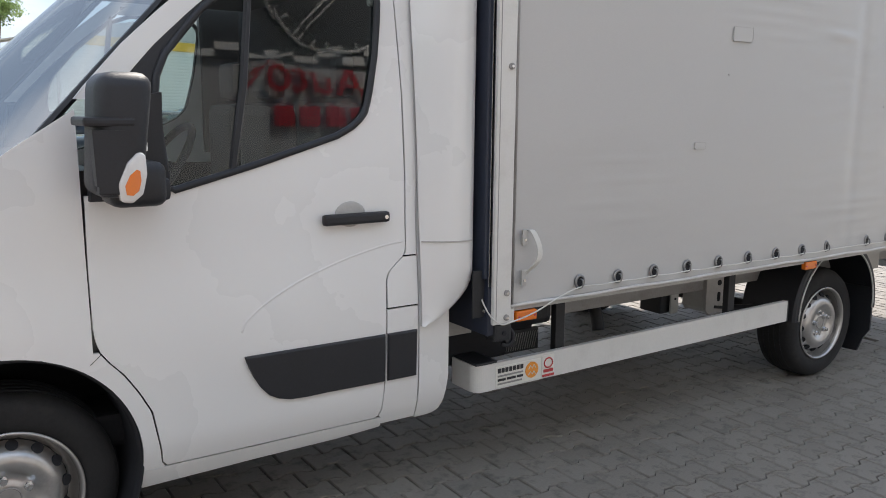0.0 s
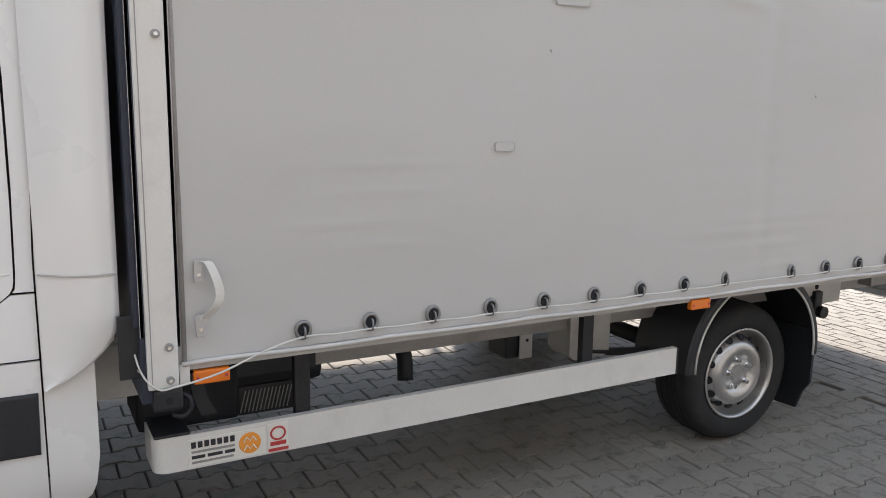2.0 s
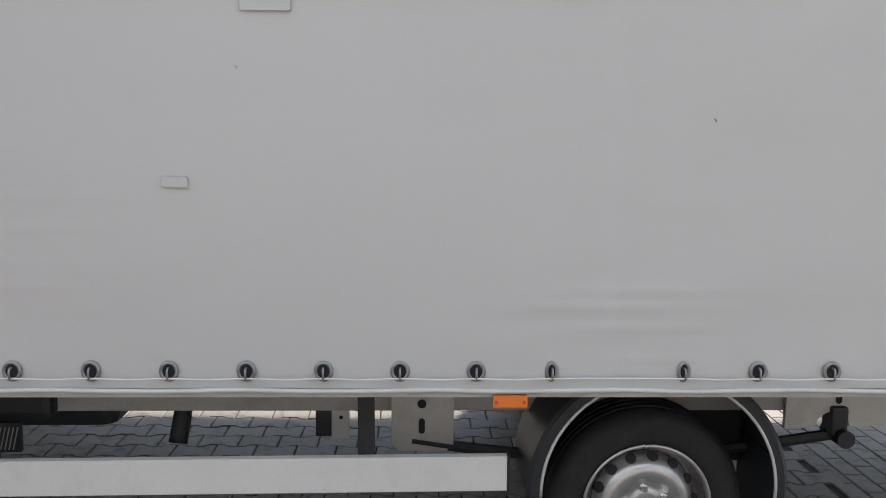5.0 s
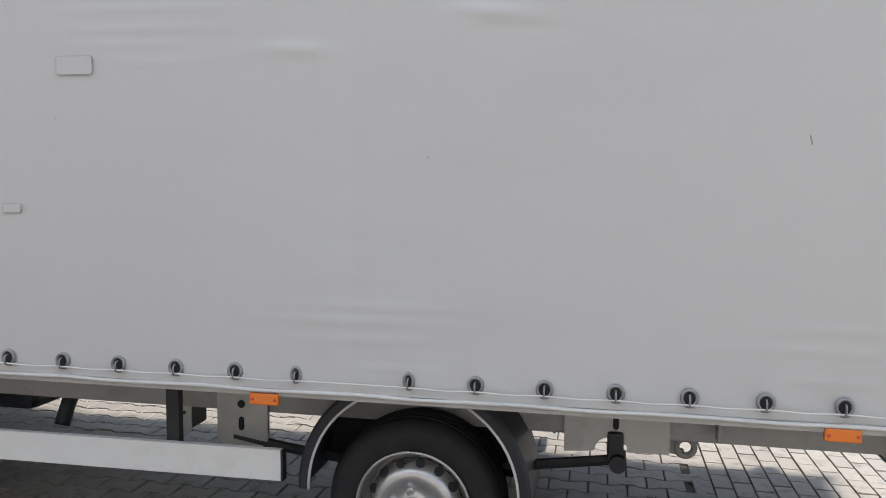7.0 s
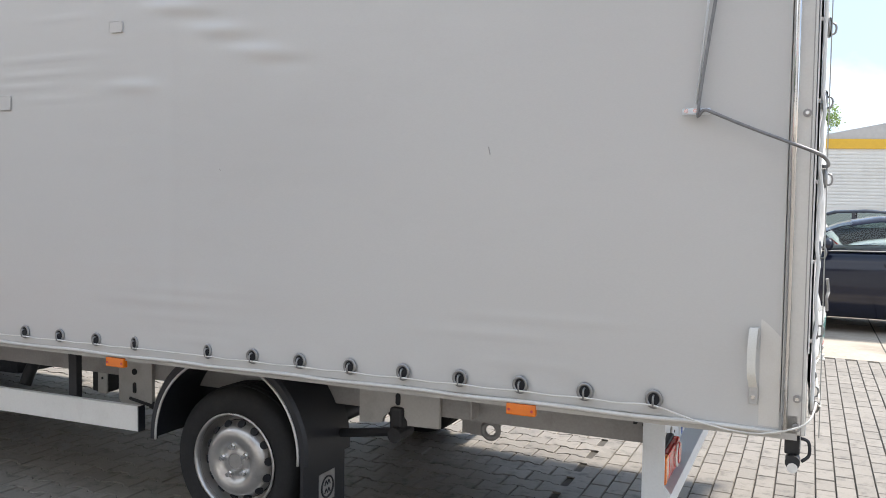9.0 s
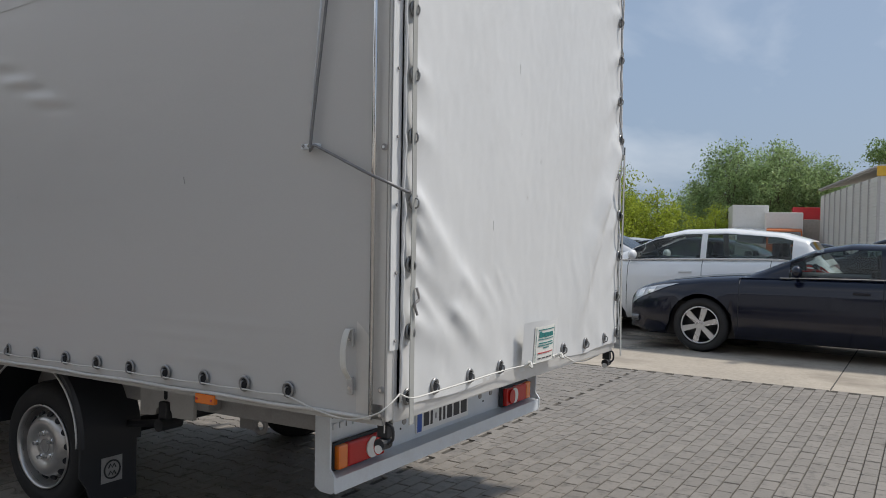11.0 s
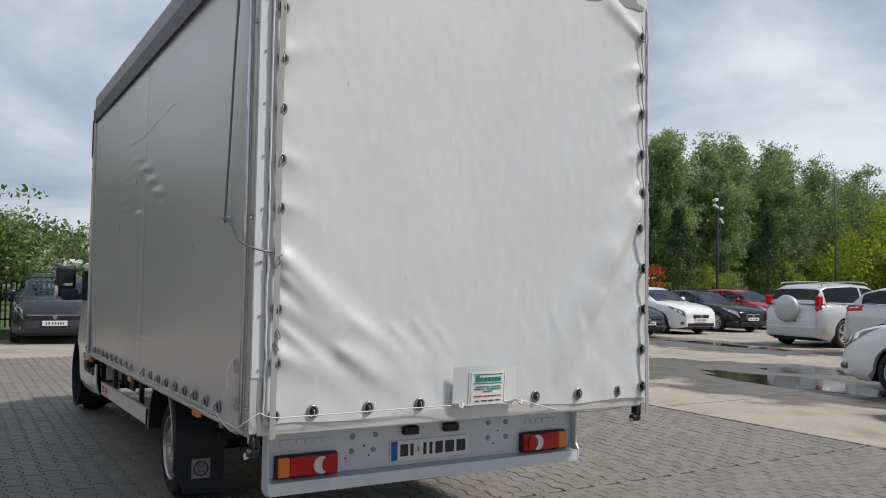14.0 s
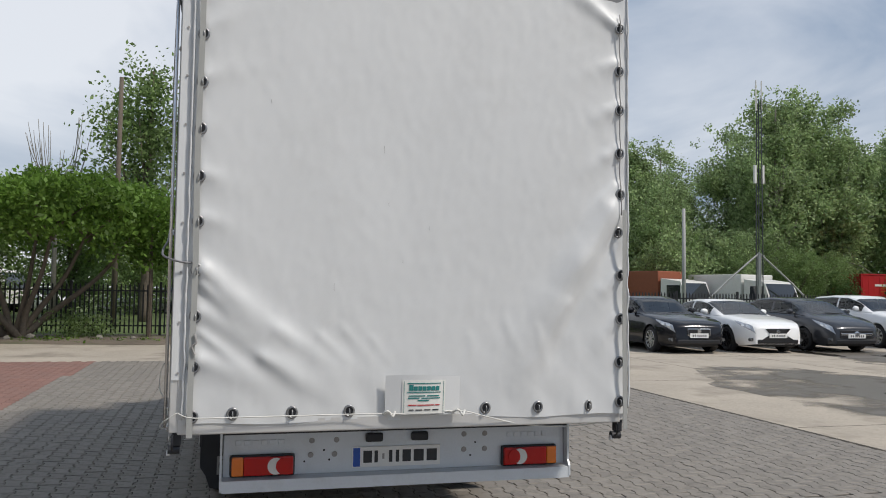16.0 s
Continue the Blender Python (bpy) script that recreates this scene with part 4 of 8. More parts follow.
# mudguards and flaps
for y0, y1, s in ((0.125, 0.47, -1), (2.05, 2.395, 1)):
    cx, cz, ro, ri = -2.31, 0.425, 0.432, 0.388
    arc = [radians(-4 + 186 * k / 36) for k in range(37)]
    ye, yb = (y0, y1) if s < 0 else (y1, y0)
    bm = bmesh.new()
    rings = []
    for a in arc:
        c, q = math.cos(a), math.sin(a)
        rings.append([bm.verts.new((cx + r_ * c, y_, cz + r_ * q)) for r_, y_ in ((ri, ye), (ro - 0.012, ye), (ro, ye + (0.012 if s < 0 else -0.012)), (ro, yb), (ro - 0.012, yb), (ro - 0.014, ye + (0.02 if s < 0 else -0.02)), (ri, ye + (0.012 if s < 0 else -0.012)))])
    for A, B in zip(rings, rings[1:]):
        for k in range(7):
            bm.faces.new((A[k], A[(k + 1) % 7], B[(k + 1) % 7], B[k]))
    bm.faces.new(rings[0])
    bm.faces.new(rings[-1][::-1])
    mg = part("mudguard", bm, "black_plastic", truck, "black plastic mudguard with a pale edge", smooth=True)
    mg.data.set_sharp_from_angle(angle=radians(40))
    # added dark half-disc that stands for the shade inside the wheel arch
    half = [(cx + 0.42 * math.cos(a), cz + 0.42 * math.sin(a)) for a in arc]
    part("guard_shade_plate", prism(bmesh.new(), half, yb - (0.012 if s < 0 else -0.012), yb), "dark_inside", mg)
    part("guard_edge", tube([(cx + ri * math.cos(a), ye + (-0.003 if s < 0 else 0.003), cz + ri * math.sin(a)) for a in arc], 0.0055, 6), "aluminium", mg, smooth=True)
    fl = part("mud_flap", prism(bmesh.new(), [(a_, z_) for a_, z_ in ([(0.13, 0.52), (0.13, 0.25), (0.17, 0.19), (0.20, 0.10), (0.46, 0.09), (0.46, 0.52)] if s < 0 else [(2.39, 0.52), (2.39, 0.25), (2.35, 0.19), (2.32, 0.10), (2.06, 0.09), (2.06, 0.52)])], -1.915, -1.90, "x"), "black_plastic", truck, "black rubber mud flap with a square emblem")
    ym = (y0 + y1) / 2 + 0.01
    pl = part("emblem_plate", box((-1.899, ym - 0.062, 0.195), (-1.895, ym + 0.062, 0.325), 0.003), "chassis", fl)
    part("emblem_ring", tube([(-1.893, ym + 0.046 * math.cos(2 * math.pi * i / 22), 0.26 + 0.046 * math.sin(2 * math.pi * i / 22)) for i in range(22)], 0.0045, 5, True), "black_steel", pl)
    for dz in (0.018, -0.018):
        part("emblem_bar", tube([(-1.893, ym - 0.022, 0.26 + dz - 0.01), (-1.893, ym - 0.011, 0.26 + dz + 0.01), (-1.893, ym, 0.26 + dz - 0.008), (-1.893, ym + 0.011, 0.26 + dz + 0.01), (-1.893, ym + 0.022, 0.26 + dz - 0.01)], 0.0035, 4), "black_steel", pl)
part("spare_wheel", lathe(bmesh.new(), [(0.0, 0.0), (0.2, 0.0), (0.25, -0.02), (0.31, -0.02), (0.33, 0.03), (0.33, 0.13), (0.30, 0.18), (0.0, 0.18)], 32, Matrix.Translation((-1.05, 1.3, 0.46)) @ pose(0, 0, 0, 90, 0, 0)), "rubber", truck, "spare wheel slung under the floor", smooth=True)

# rear bumper with lamps and number plate
bumper = part("rear_bumper", box((-0.53, 0.275, 0.470), (-0.505, 2.30, 0.705), 0.004), "galvanised", truck, "pale grey sheet steel rear bumper panel")
part("bumper_lip", prism(bmesh.new(), [(-0.505, 0.470), (-0.43, 0.462), (-0.43, 0.398), (-0.438, 0.398), (-0.440, 0.452), (-0.53, 0.460)], 0.27, 2.305), "galvanised", bumper, "folded lower lip")
for y in (0.258, 2.302):
    part("bumper_cheek", prism(bmesh.new(), [(-0.53, 0.735), (-0.53, 0.42), (-0.50, 0.402), (-0.445, 0.398), (-0.428, 0.41), (-0.428, 0.47), (-0.452, 0.50), (-0.452, 0.735)], y, y + 0.012), "galvanised", bumper)
part("bumper_top", box((-0.535, 0.265, 0.705), (-0.46, 2.31, 0.716), 0.003), "black_steel", bumper)
# added black sheet that stands for the shadow between bumper and floor
part("under_shadow_panel", box((-0.575, 0.30, 0.70), (-0.56, 2.27, 0.80), 0.004), "black_steel", truck, "added black panel standing for the shadow between bumper and floor")
part("light_beam", box((-0.62, 0.45, 0.715), (-0.42, 2.1, 0.735), 0.004), "black_steel", truck)
for y in (0.62, 1.78):
    part("bumper_hanger", box((-0.62, y, 0.60), (-0.54, y + 0.06, 0.80), 0.004), "black_steel", truck)
for y0, s in ((0.310, 1), (1.888, -1)):
    y1 = y0 + 0.356
    tl = part("tail_lamp", box((-0.506, y0, 0.470), (-0.475, y1, 0.592), 0.016), "black_plastic", truck, "rear lamp cluster, red, white and amber")
    def ly(a):
        return y0 + a * 0.356 if s > 0 else y1 - a * 0.356
    for a0, a1, mt, nm in ((0.03, 0.21, "orange_lens", "indicator_lens"), (0.21, 0.62, "red_lens", "brake_lens"), (0.80, 0.97, "red_lens", "fog_lens")):
        ya, yb = sorted((ly(a0), ly(a1)))
        part(nm, box((-0.482, ya, 0.480), (-0.452, yb, 0.583), 0.010), mt, tl)
    ya, yb = sorted((ly(0.58), ly(0.86)))
    part("fog_lens", box((-0.482, ya, 0.482), (-0.450, yb, 0.581), 0.010), "red_lens", tl)
    yc = ly(0.70)
    out = [(yc + 0.046 * math.cos(2 * math.pi * k / 24), 0.531 + 0.046 * math.sin(2 * math.pi * k / 24)) for k in range(24)]
    part("reverse_lens", prism(bmesh.new(), out, -0.455, -0.446, 'x'), "clear_lens", tl)
    yc2 = ly(0.80)
    out = [(yc2 + 0.036 * math.cos(2 * math.pi * k / 24), 0.531 + 0.042 * math.sin(2 * math.pi * k / 24)) for k in range(24)]
    part("fog_disc", prism(bmesh.new(), out, -0.450, -0.443, 'x'), "red_lens", tl)
plate = part("number_plate", box((-0.505, 0.990, 0.495), (-0.496, 1.512, 0.611), 0.003), "plate_white", truck, "white number plate with a blue band")
part("plate_band", box((-0.4975, 0.996, 0.500), (-0.4945, 1.036, 0.606)), "ink_blue", plate)
for y0, y1 in ((1.055, 1.105), (1.120, 1.140), (1.165, 1.178), (1.205, 1.225), (1.245, 1.265), (1.285, 1.335), (1.352, 1.412), (1.430, 1.492)):
    part("print_bar", box((-0.4975, y0, 0.520 if y0 != 1.165 else 0.540), (-0.4945, y1, 0.588 if y0 != 1.165 else 0.570)), "ink" if y0 != 1.165 else "chassis", plate)
for y0 in (1.066, 1.335):
    part("plate_lamp", box((-0.506, y0, 0.640), (-0.47, y0 + 0.10, 0.690), 0.012), "black_plastic", truck)
for y, z in ((0.76, 0.655), (0.90, 0.655), (0.755, 0.575), (0.89, 0.575), (1.66, 0.665), (1.79, 0.665), (1.66, 0.575), (1.79, 0.575)):
    part("grommet", cyl((-0.508, y, z), (-0.500, y, z), 0.017, 0.015, 14), "chassis", bumper)
for y, z in ((0.83, 0.60), (0.86, 0.545), (1.73, 0.615), (1.70, 0.54), (0.72, 0.54)):
    part("hole", cyl((-0.507, y, z), (-0.503, y, z), 0.006, seg=8), "dark_inside", bumper)
for y0, y1 in ((0.34, 0.62), (1.93, 2.20)):
    n = 6
    for k in range(n):
        ya = y0 + (y1 - y0) * k / n
        part("badge_bar", box((-0.506, ya, 0.640), (-0.499, ya + (y1 - y0) / n * 0.72, 0.668), 0.003), "galvanised", bumper)

# ---- the cab ----
LIFT = 0.032


def cab_y(x, z):
    """The near side skin of the cab: upright below the belt, leaning in above it, drawn in towards the nose."""
    y = 0.138 - 0.033 * blend(1.28, 0.72, z)
    if z > 1.22:
        y += 0.085 * ((z - 1.22) / 0.9) ** 1.35
    if z < 0.5:
        y += 0.06 * ((0.5 - z) / 0.2) ** 2
    if x < -6.55:
        y += 0.34 * ((-6.55 - x) / 0.8) ** 2.0
    return y


def skin(name, xs, zb, zt, nz, side, mat="van_paint", out=0.0, parent=None, label="", rows=False, thick=0.012):
    """A panel of the cab's skin. Columns in x between zb(x) and zt(x), or with rows=True rows in z between two x limits."""
    bm = bmesh.new()

    def place(x, z):
        y = cab_y(x, z) - out
        return Vector((x, y if side < 0 else 2 * MID - y, z + LIFT))
    V = []
    for a in xs:
        lo, hi = zb(a), zt(a)
        col = []
        for k in range(nz + 1):
            b = lo + (hi - lo) * k / nz
            col.append(bm.verts.new(place(b, a) if rows else place(a, b)))
        V.append(col)
    for i in range(len(V) - 1):
        for k in range(nz):
            bm.faces.new((V[i][k], V[i + 1][k], V[i + 1][k + 1], V[i][k + 1]))
    r = bmesh.ops.extrude_face_region(bm, geom=bm.faces[:])
    dy = thick if side < 0 else -thick
    for v in r["geom"]:
        if isinstance(v, bmesh.types.BMVert):
            v.co.y += dy
    ob = part(name, bm, mat, parent or cab, label)
    me = ob.data
    me.polygons.foreach_set("use_smooth", [True] * len(me.polygons))
    me.set_sharp_from_angle(angle=radians(40))
    return ob


def span(a, b, n):
    return [a + (b - a) * k / n for k in range(n + 1)]


cab = part("cab_floor", box((-7.0, 0.32, 0.40 + LIFT), (-5.14, 2 * MID - 0.32, 0.52 + LIFT), 0.02), "dark_inside", truck)
DOOR_L = [(0.380, -6.250), (0.396, -6.264), (0.44, -6.268), (0.579, -6.292), (0.65, -6.328), (0.719, -6.372), (0.765, -6.414), (0.802, -6.440), (0.83, -6.450), (0.87, -6.456), (1.054, -6.457), (1.288, -6.452)]
DOOR_R = [(0.380, -5.462), (0.386, -5.447), (0.41, -5.436), (0.516, -5.428), (0.729, -5.418), (0.92, -5.414), (0.95, -5.402), (0.98, -5.368), (1.0, -5.340), (1.015, -5.328), (1.04, -5.324), (1.3, -5.318), (1.6, -5.318), (1.94, -5.331), (2.12, -5.345)]
SILL = [(-6.457, 1.285), (-6.18, 1.292), (-5.9, 1.367), (-5.60, 1.458), (-5.53, 1.494), (-5.48, 1.542), (-5.465, 1.582), (-5.30, 1.582)]
WIN_R = [(1.575, -5.465), (1.75, -5.425), (1.93, -5.402), (2.05, -5.41)]
PILLAR = [(1.28, -6.452), (1.45, -6.428), (1.584, -6.37), (1.75, -6.22), (1.87, -6.09), (2.0, -5.93), (2.12, -5.78)]
WIN_L = [(1.28, -6.20), (1.605, -6.225), (1.70, -6.20), (1.864, -6.06), (2.0, -5.90), (2.06, -5.83)]
for side in (-1, 1):
    ys = (lambda y: y) if side < 0 else (lambda y: 2 * MID - y)
    zs = sorted(set([0.380, 0.383, 0.386, 0.396, 0.41] + span(0.44, 0.80, 18) + span(0.80, 1.06, 14) + span(1.06, 1.25, 5)))
    g = 0.0028
    door = skin("cab_door", zs, lambda z: lerp_at(DOOR_L, z) + g, lambda z: lerp_at(DOOR_R, z) - g, 16, side, parent=truck, rows=True, label="white front door with a black rubbing strip")
    skin("door_top", sorted(set(span(-6.450, -5.62, 24) + span(-5.62, -5.46, 14) + span(-5.46, -5.322, 5))), lambda x: 1.25, lambda x: lerp_at(SILL, x), 8, side, parent=door)
    skin("door_frame", span(1.575, 2.10, 14), lambda z: lerp_at(WIN_R, z), lambda z: lerp_at(DOOR_R, z) - g, 4, side, parent=door, rows=True)
    skin("door_frame", span(1.28, 2.10, 24), lambda z: lerp_at(PILLAR, z) + 0.012, lambda z: lerp_at(WIN_L, z), 4, side, "black_plastic", parent=door, rows=True)
    skin("door_frame", span(2.05, 2.12, 3), lambda z: lerp_at(WIN_L, min(z, 2.06)), lambda z: lerp_at(DOOR_R, z) - g, 10, side, parent=door, rows=True)
    # window: glass and rubber seal round it
    loop = [(x, lerp_at(SILL, x)) for x in span(-6.18, -5.60, 12)] + [(-5.56, 1.477), (-5.53, 1.494), (-5.502, 1.517), (-5.48, 1.542), (-5.468, 1.575)] + [(lerp_at(WIN_R, z), z) for z in span(1.62, 2.0, 6)]
    loop += [(-5.45, 2.045), (-5.6, 2.05), (-5.78, 2.045)] + [(lerp_at(WIN_L, z), z) for z in span(2.0, 1.30, 10)]
    bm = bmesh.new()
    c = bm.verts.new((-5.82, ys(cab_y(-5.8, 1.7) + 0.012), 1.72 + LIFT))
    vs = [bm.verts.new((x, ys(cab_y(x, z) + 0.010), z + LIFT)) for x, z in loop]
    for i in range(len(vs)):
        bm.faces.new((c, vs[i], vs[(i + 1) % len(vs)]))
    pane = part("door_glass", bm, "van_glass", door, "tinted door window", smooth=False)
    pane.visible_shadow = False
    part("window_seal", tube([(x, ys(cab_y(x, z) - 0.001), z + LIFT) for x, z in loop], 0.013, 6, True), "black_plastic", door, smooth=True)
    part("window_divider", tube([(-5.985, ys(cab_y(-6, 1.34) + 0.006), 1.335 + LIFT), (-5.93, ys(cab_y(-5.9, 1.6) + 0.006), 1.62 + LIFT), (-5.88, ys(cab_y(-5.9, 2.0) + 0.006), 2.04 + LIFT)], 0.014, 6), "black_plastic", door)
    # handle with its grip; a shallow grey bulge paints the shade of its recess
    hz = 1.162
    bm = bmesh.new()
    add_box(bm, (-5.673, ys(0.128), hz - 0.020 + LIFT), (-5.405, ys(0.098), hz + 0.020 + LIFT), 0.011)
    h = part("door_handle", bm, "black_plastic", door, "black plastic pull handle")
    part("key_lock", cyl((-5.422, ys(0.096), hz + LIFT), (-5.422, ys(0.11), hz + LIFT), 0.008, seg=12), "chrome", h)
    bm = bmesh.new()
    bmesh.ops.create_uvsphere(bm, u_segments=20, v_segments=10, radius=1, matrix=Matrix.Translation((-5.555, ys(0.134), hz + 0.014 + LIFT)) @ Matrix.Diagonal((0.062, 0.006, 0.048, 1)))
    part("handle_recess", bm, "plate_steel", h, smooth=True)
    # black rubbing strip on the door and on the panel behind it
    strip = [(-5.428, 0.714), (-5.980, 0.714), (-5.972, 0.690), (-5.951, 0.640), (-5.925, 0.595), (-5.895, 0.562), (-5.862, 0.544), (-5.82, 0.535), (-5.76, 0.532), (-5.430, 0.529)]
    for outline, par in ((strip, door), ([(-5.286, 0.714), (-5.416, 0.714), (-5.418, 0.529), (-5.290, 0.529)], cab)):
        bm = prism(bmesh.new(), [(x, z + LIFT) for x, z in outline], ys(0.092), ys(0.125))
        bmesh.ops.bevel(bm, geom=[e for e in bm.edges if all(abs(v.co.y - ys(0.092)) < 1e-5 for v in e.verts)], offset=0.007, segments=2, profile=0.5, affect='EDGES')
        part("rubbing_strip", bm, "black_plastic", par, "black plastic rubbing strip")
    # pressed crease across the door
    cr = [(-5.985, 0.80), (-5.96, 0.842), (-5.88, 0.897), (-5.76, 0.955), (-5.62, 1.003), (-5.5, 1.034), (-5.41, 1.052), (-5.335, 1.060)]
    part("door_crease", tube([(p.x, ys(cab_y(p.x, p.z) + 0.0050), p.z + LIFT) for p in smooth_line([(x, 0, z) for x, z in cr], 5)], 0.0068, 10), "van_paint", door, smooth=True)
    # panel behind the door, with the filler flap let into it
    skin("rear_quarter", [0.345, 0.372, 0.386, 0.41, 0.516, 0.729, 0.806], lambda z: lerp_at(DOOR_R, z) + g if z > 0.378 else -5.43, lambda z: -5.277, 4, side, rows=True)
    skin("filler_flap", [0.813, 0.9, 0.92, 0.95, 0.965, 0.98, 0.99, 1.0], lambda z: max(lerp_at(DOOR_R, z) + 0.004, -5.411 + (0 if z < 0.915 else (z - 0.915) ** 2 * 10)), lambda z: -5.277, 6, side, rows=True)
    skin("rear_quarter", [1.007, 1.015] + span(1.03, 2.12, 40), lambda z: lerp_at(DOOR_R, z) + g, lambda z: lerp_at([(1.1, -5.277), (1.5, -5.262)], z), 3, side, rows=True)
    skin("corner_column", [0.338, 0.342, 0.35, 0.36, 0.375, 0.40, 0.44] + span(0.5, 2.12, 24), lambda z: lerp_at([(1.1, -5.272), (1.5, -5.257)], z), lambda z: lerp_at([(0.338, -5.215), (0.342, -5.19), (0.35, -5.172), (0.36, -5.160), (0.40, -5.146), (0.5, -5.134)], z), 4, side, rows=True)
    skin("sill", span(-6.325, -5.43, 20), lambda x: lerp_at([(-6.325, 0.303), (-5.95, 0.315), (-5.6, 0.320), (-5.43, 0.332)], x), lambda x: 0.375, 4, side, out=0.002)
    # wing above and behind the wheel
    ax, az, ar = -6.71, 0.43, 0.386
    skin("wing", span(0.305, 0.80, 28), lambda z: ax + math.sqrt(max(0.0, ar * ar - (z - az) ** 2)), lambda z: lerp_at(DOOR_L, max(z, 0.380)) - g, 5, side, rows=True)
    skin("wing", span(-7.10, -6.459, 34), lambda x: max(0.80 if x > -6.605 else 0, az + math.sqrt(max(0.0, ar * ar - (x - ax) ** 2)) if abs(x - ax) < ar else 0.40), lambda x: lerp_at([(-7.12, 1.12), (-6.9, 1.24), (-6.62, 1.44), (-6.42, 1.57)], x), 12, side)
    skin("pillar", span(1.575, 2.12, 16), lambda z: lerp_at(PILLAR, z) - 0.085, lambda z: lerp_at(PILLAR, z) + 0.010, 3, side, rows=True)
    part("arch_liner", lathe(bmesh.new(), [(0.390, -0.012), (0.384, -0.016), (0.375, -0.010), (0.372, 0.02), (0.372, 0.40), (0.0, 0.40)], 56, Matrix.Translation((ax, ys(0.135), az + LIFT)) @ Matrix.Diagonal((1, -side, 1, 1))), "dark_inside", cab, smooth=True)
    # dark backing behind the joints
    part("inner_skin", box((-6.20, ys(0.175), 0.42 + LIFT), (-5.15, ys(0.20), 1.24 + LIFT)), "dark_inside", cab)
    # air deflector column behind the cab
    FR = [(0.724, -5.266), (0.745, -5.215), (0.77, -5.175), (0.80, -5.135), (0.83, -5.105), (0.86, -5.083), (0.89, -5.070), (0.93, -5.064), (1.4, -5.062), (2.9, -5.050)]
    bm = bmesh.new()
    V = []
    for z in [0.724, 0.734, 0.745, 0.757, 0.77, 0.785, 0.80, 0.815, 0.83, 0.845, 0.86, 0.875, 0.89, 0.91, 0.93] + span(0.98, 2.95, 24):
        xr = lerp_at(FR, z)
        xl = -5.270
        row = []
        for k in range(13):
            u = k / 12
            x = xl + (xr - xl) * u
            bulge = math.sin(min(1.0, u * 1.12) * math.pi * 0.62)
            side_y = cab_y(-5.27, min(z, 2.1)) - 0.004
            y = side_y - 0.012 - (side_y - 0.056) * bulge * (0.35 + 0.65 * blend(0.72, 0.95, z))
            row.append(bm.verts.new((x, ys(y), z + LIFT)))
        row.append(bm.verts.new((xr - 0.004, ys(0.16), z + LIFT)))
        row.append(bm.verts.new((xr - 0.03, ys(0.60), z + LIFT)))
        V.append(row)
    for a, b in zip(V, V[1:]):
        for k in range(len(a) - 1):
            bm.faces.new((a[k], a[k + 1], b[k + 1], b[k]))
    fairing = part("air_deflector", bm, "van_paint", truck, "white moulded air deflector column", smooth=True)
    # crease drawn as a thin grey tube, its shade put into the colour
    part("deflector_crease", tube([(-5.266, ys(0.104), 1.056 + LIFT), (-5.2, ys(0.058), 1.055 + LIFT), (-5.13, ys(0.042), 1.054 + LIFT), (-5.068, ys(0.046), 1.054 + LIFT)], 0.003, 5), "plate_steel", fairing)
    # mirror on its arm
    bm = bmesh.new()
    r = bmesh.ops.create_cube(bm, size=1, matrix=Matrix.Translation((-6.40, ys(-0.065), 1.475 + LIFT)) @ Matrix.Diagonal((0.155, 0.20, 0.345, 1)))
    bmesh.ops.bevel(bm, geom=bm.edges[:], offset=0.045, segments=4, profile=0.5, affect='EDGES')
    for v in bm.verts:
        t = (v.co.z - 1.3 - LIFT) / 0.35
        v.co.x += 0.025 * t
        if v.co.x > -6.38:
            v.co.x -= 0.02 * (1 - t)
    mir = part("wing_mirror", bm, "black_plastic", truck, "tall black wing mirror with an amber indicator", smooth=True)
    part("mirror_band", box((-6.495, ys(-0.168), 1.50 + LIFT), (-6.36, ys(0.02), 1.525 + LIFT), 0.008), "black_plastic", mir)
    bm = bmesh.new()
    r = bmesh.ops.create_cube(bm, size=1, matrix=Matrix.Translation((-6.345, ys(-0.03), 1.335 + LIFT)) @ Matrix.Diagonal((0.16, 0.17, 0.13, 1)))
    bmesh.ops.bevel(bm, geom=bm.edges[:], offset=0.03, segments=3, profile=0.5, affect='EDGES')
    part("mirror_foot", bm, "black_plastic", mir, smooth=True)
    bm = bmesh.new()
    prism(bm, [(-6.44, 1.27 + LIFT), (-6.22, 1.27 + LIFT), (-6.215, 1.60 + LIFT), (-6.40, 1.56 + LIFT)], ys(0.105), ys(0.155))
    add_box(bm, (-6.36, ys(-0.02), 1.275 + LIFT), (-6.23, ys(0.13), 1.345 + LIFT), 0.02)
    part("mirror_arm", bm, "black_plastic", mir)
    lens = [(-6.345, 1.295), (-6.315, 1.290), (-6.285, 1.315), (-6.272, 1.37), (-6.275, 1.425), (-6.292, 1.432), (-6.325, 1.40), (-6.35, 1.345)]
    ind = prism(bmesh.new(), [(x - 0.066, z + 0.0 + LIFT) for x, z in lens], ys(-0.180), ys(-0.14))
    bmesh.ops.bevel(ind, geom=ind.edges[:], offset=0.008, segments=3, profile=0.5, affect='EDGES')
    part("indicator", ind, "clear_lens", mir, "clear and amber indicator lens", smooth=True)
    part("indicator_amber", prism(bmesh.new(), [(x * 0.55 - 6.315 * 0.45 - 0.066, z * 0.5 + 1.335 * 0.5 + LIFT) for x, z in lens], ys(-0.1825), ys(-0.179)), "orange_lens", mir)
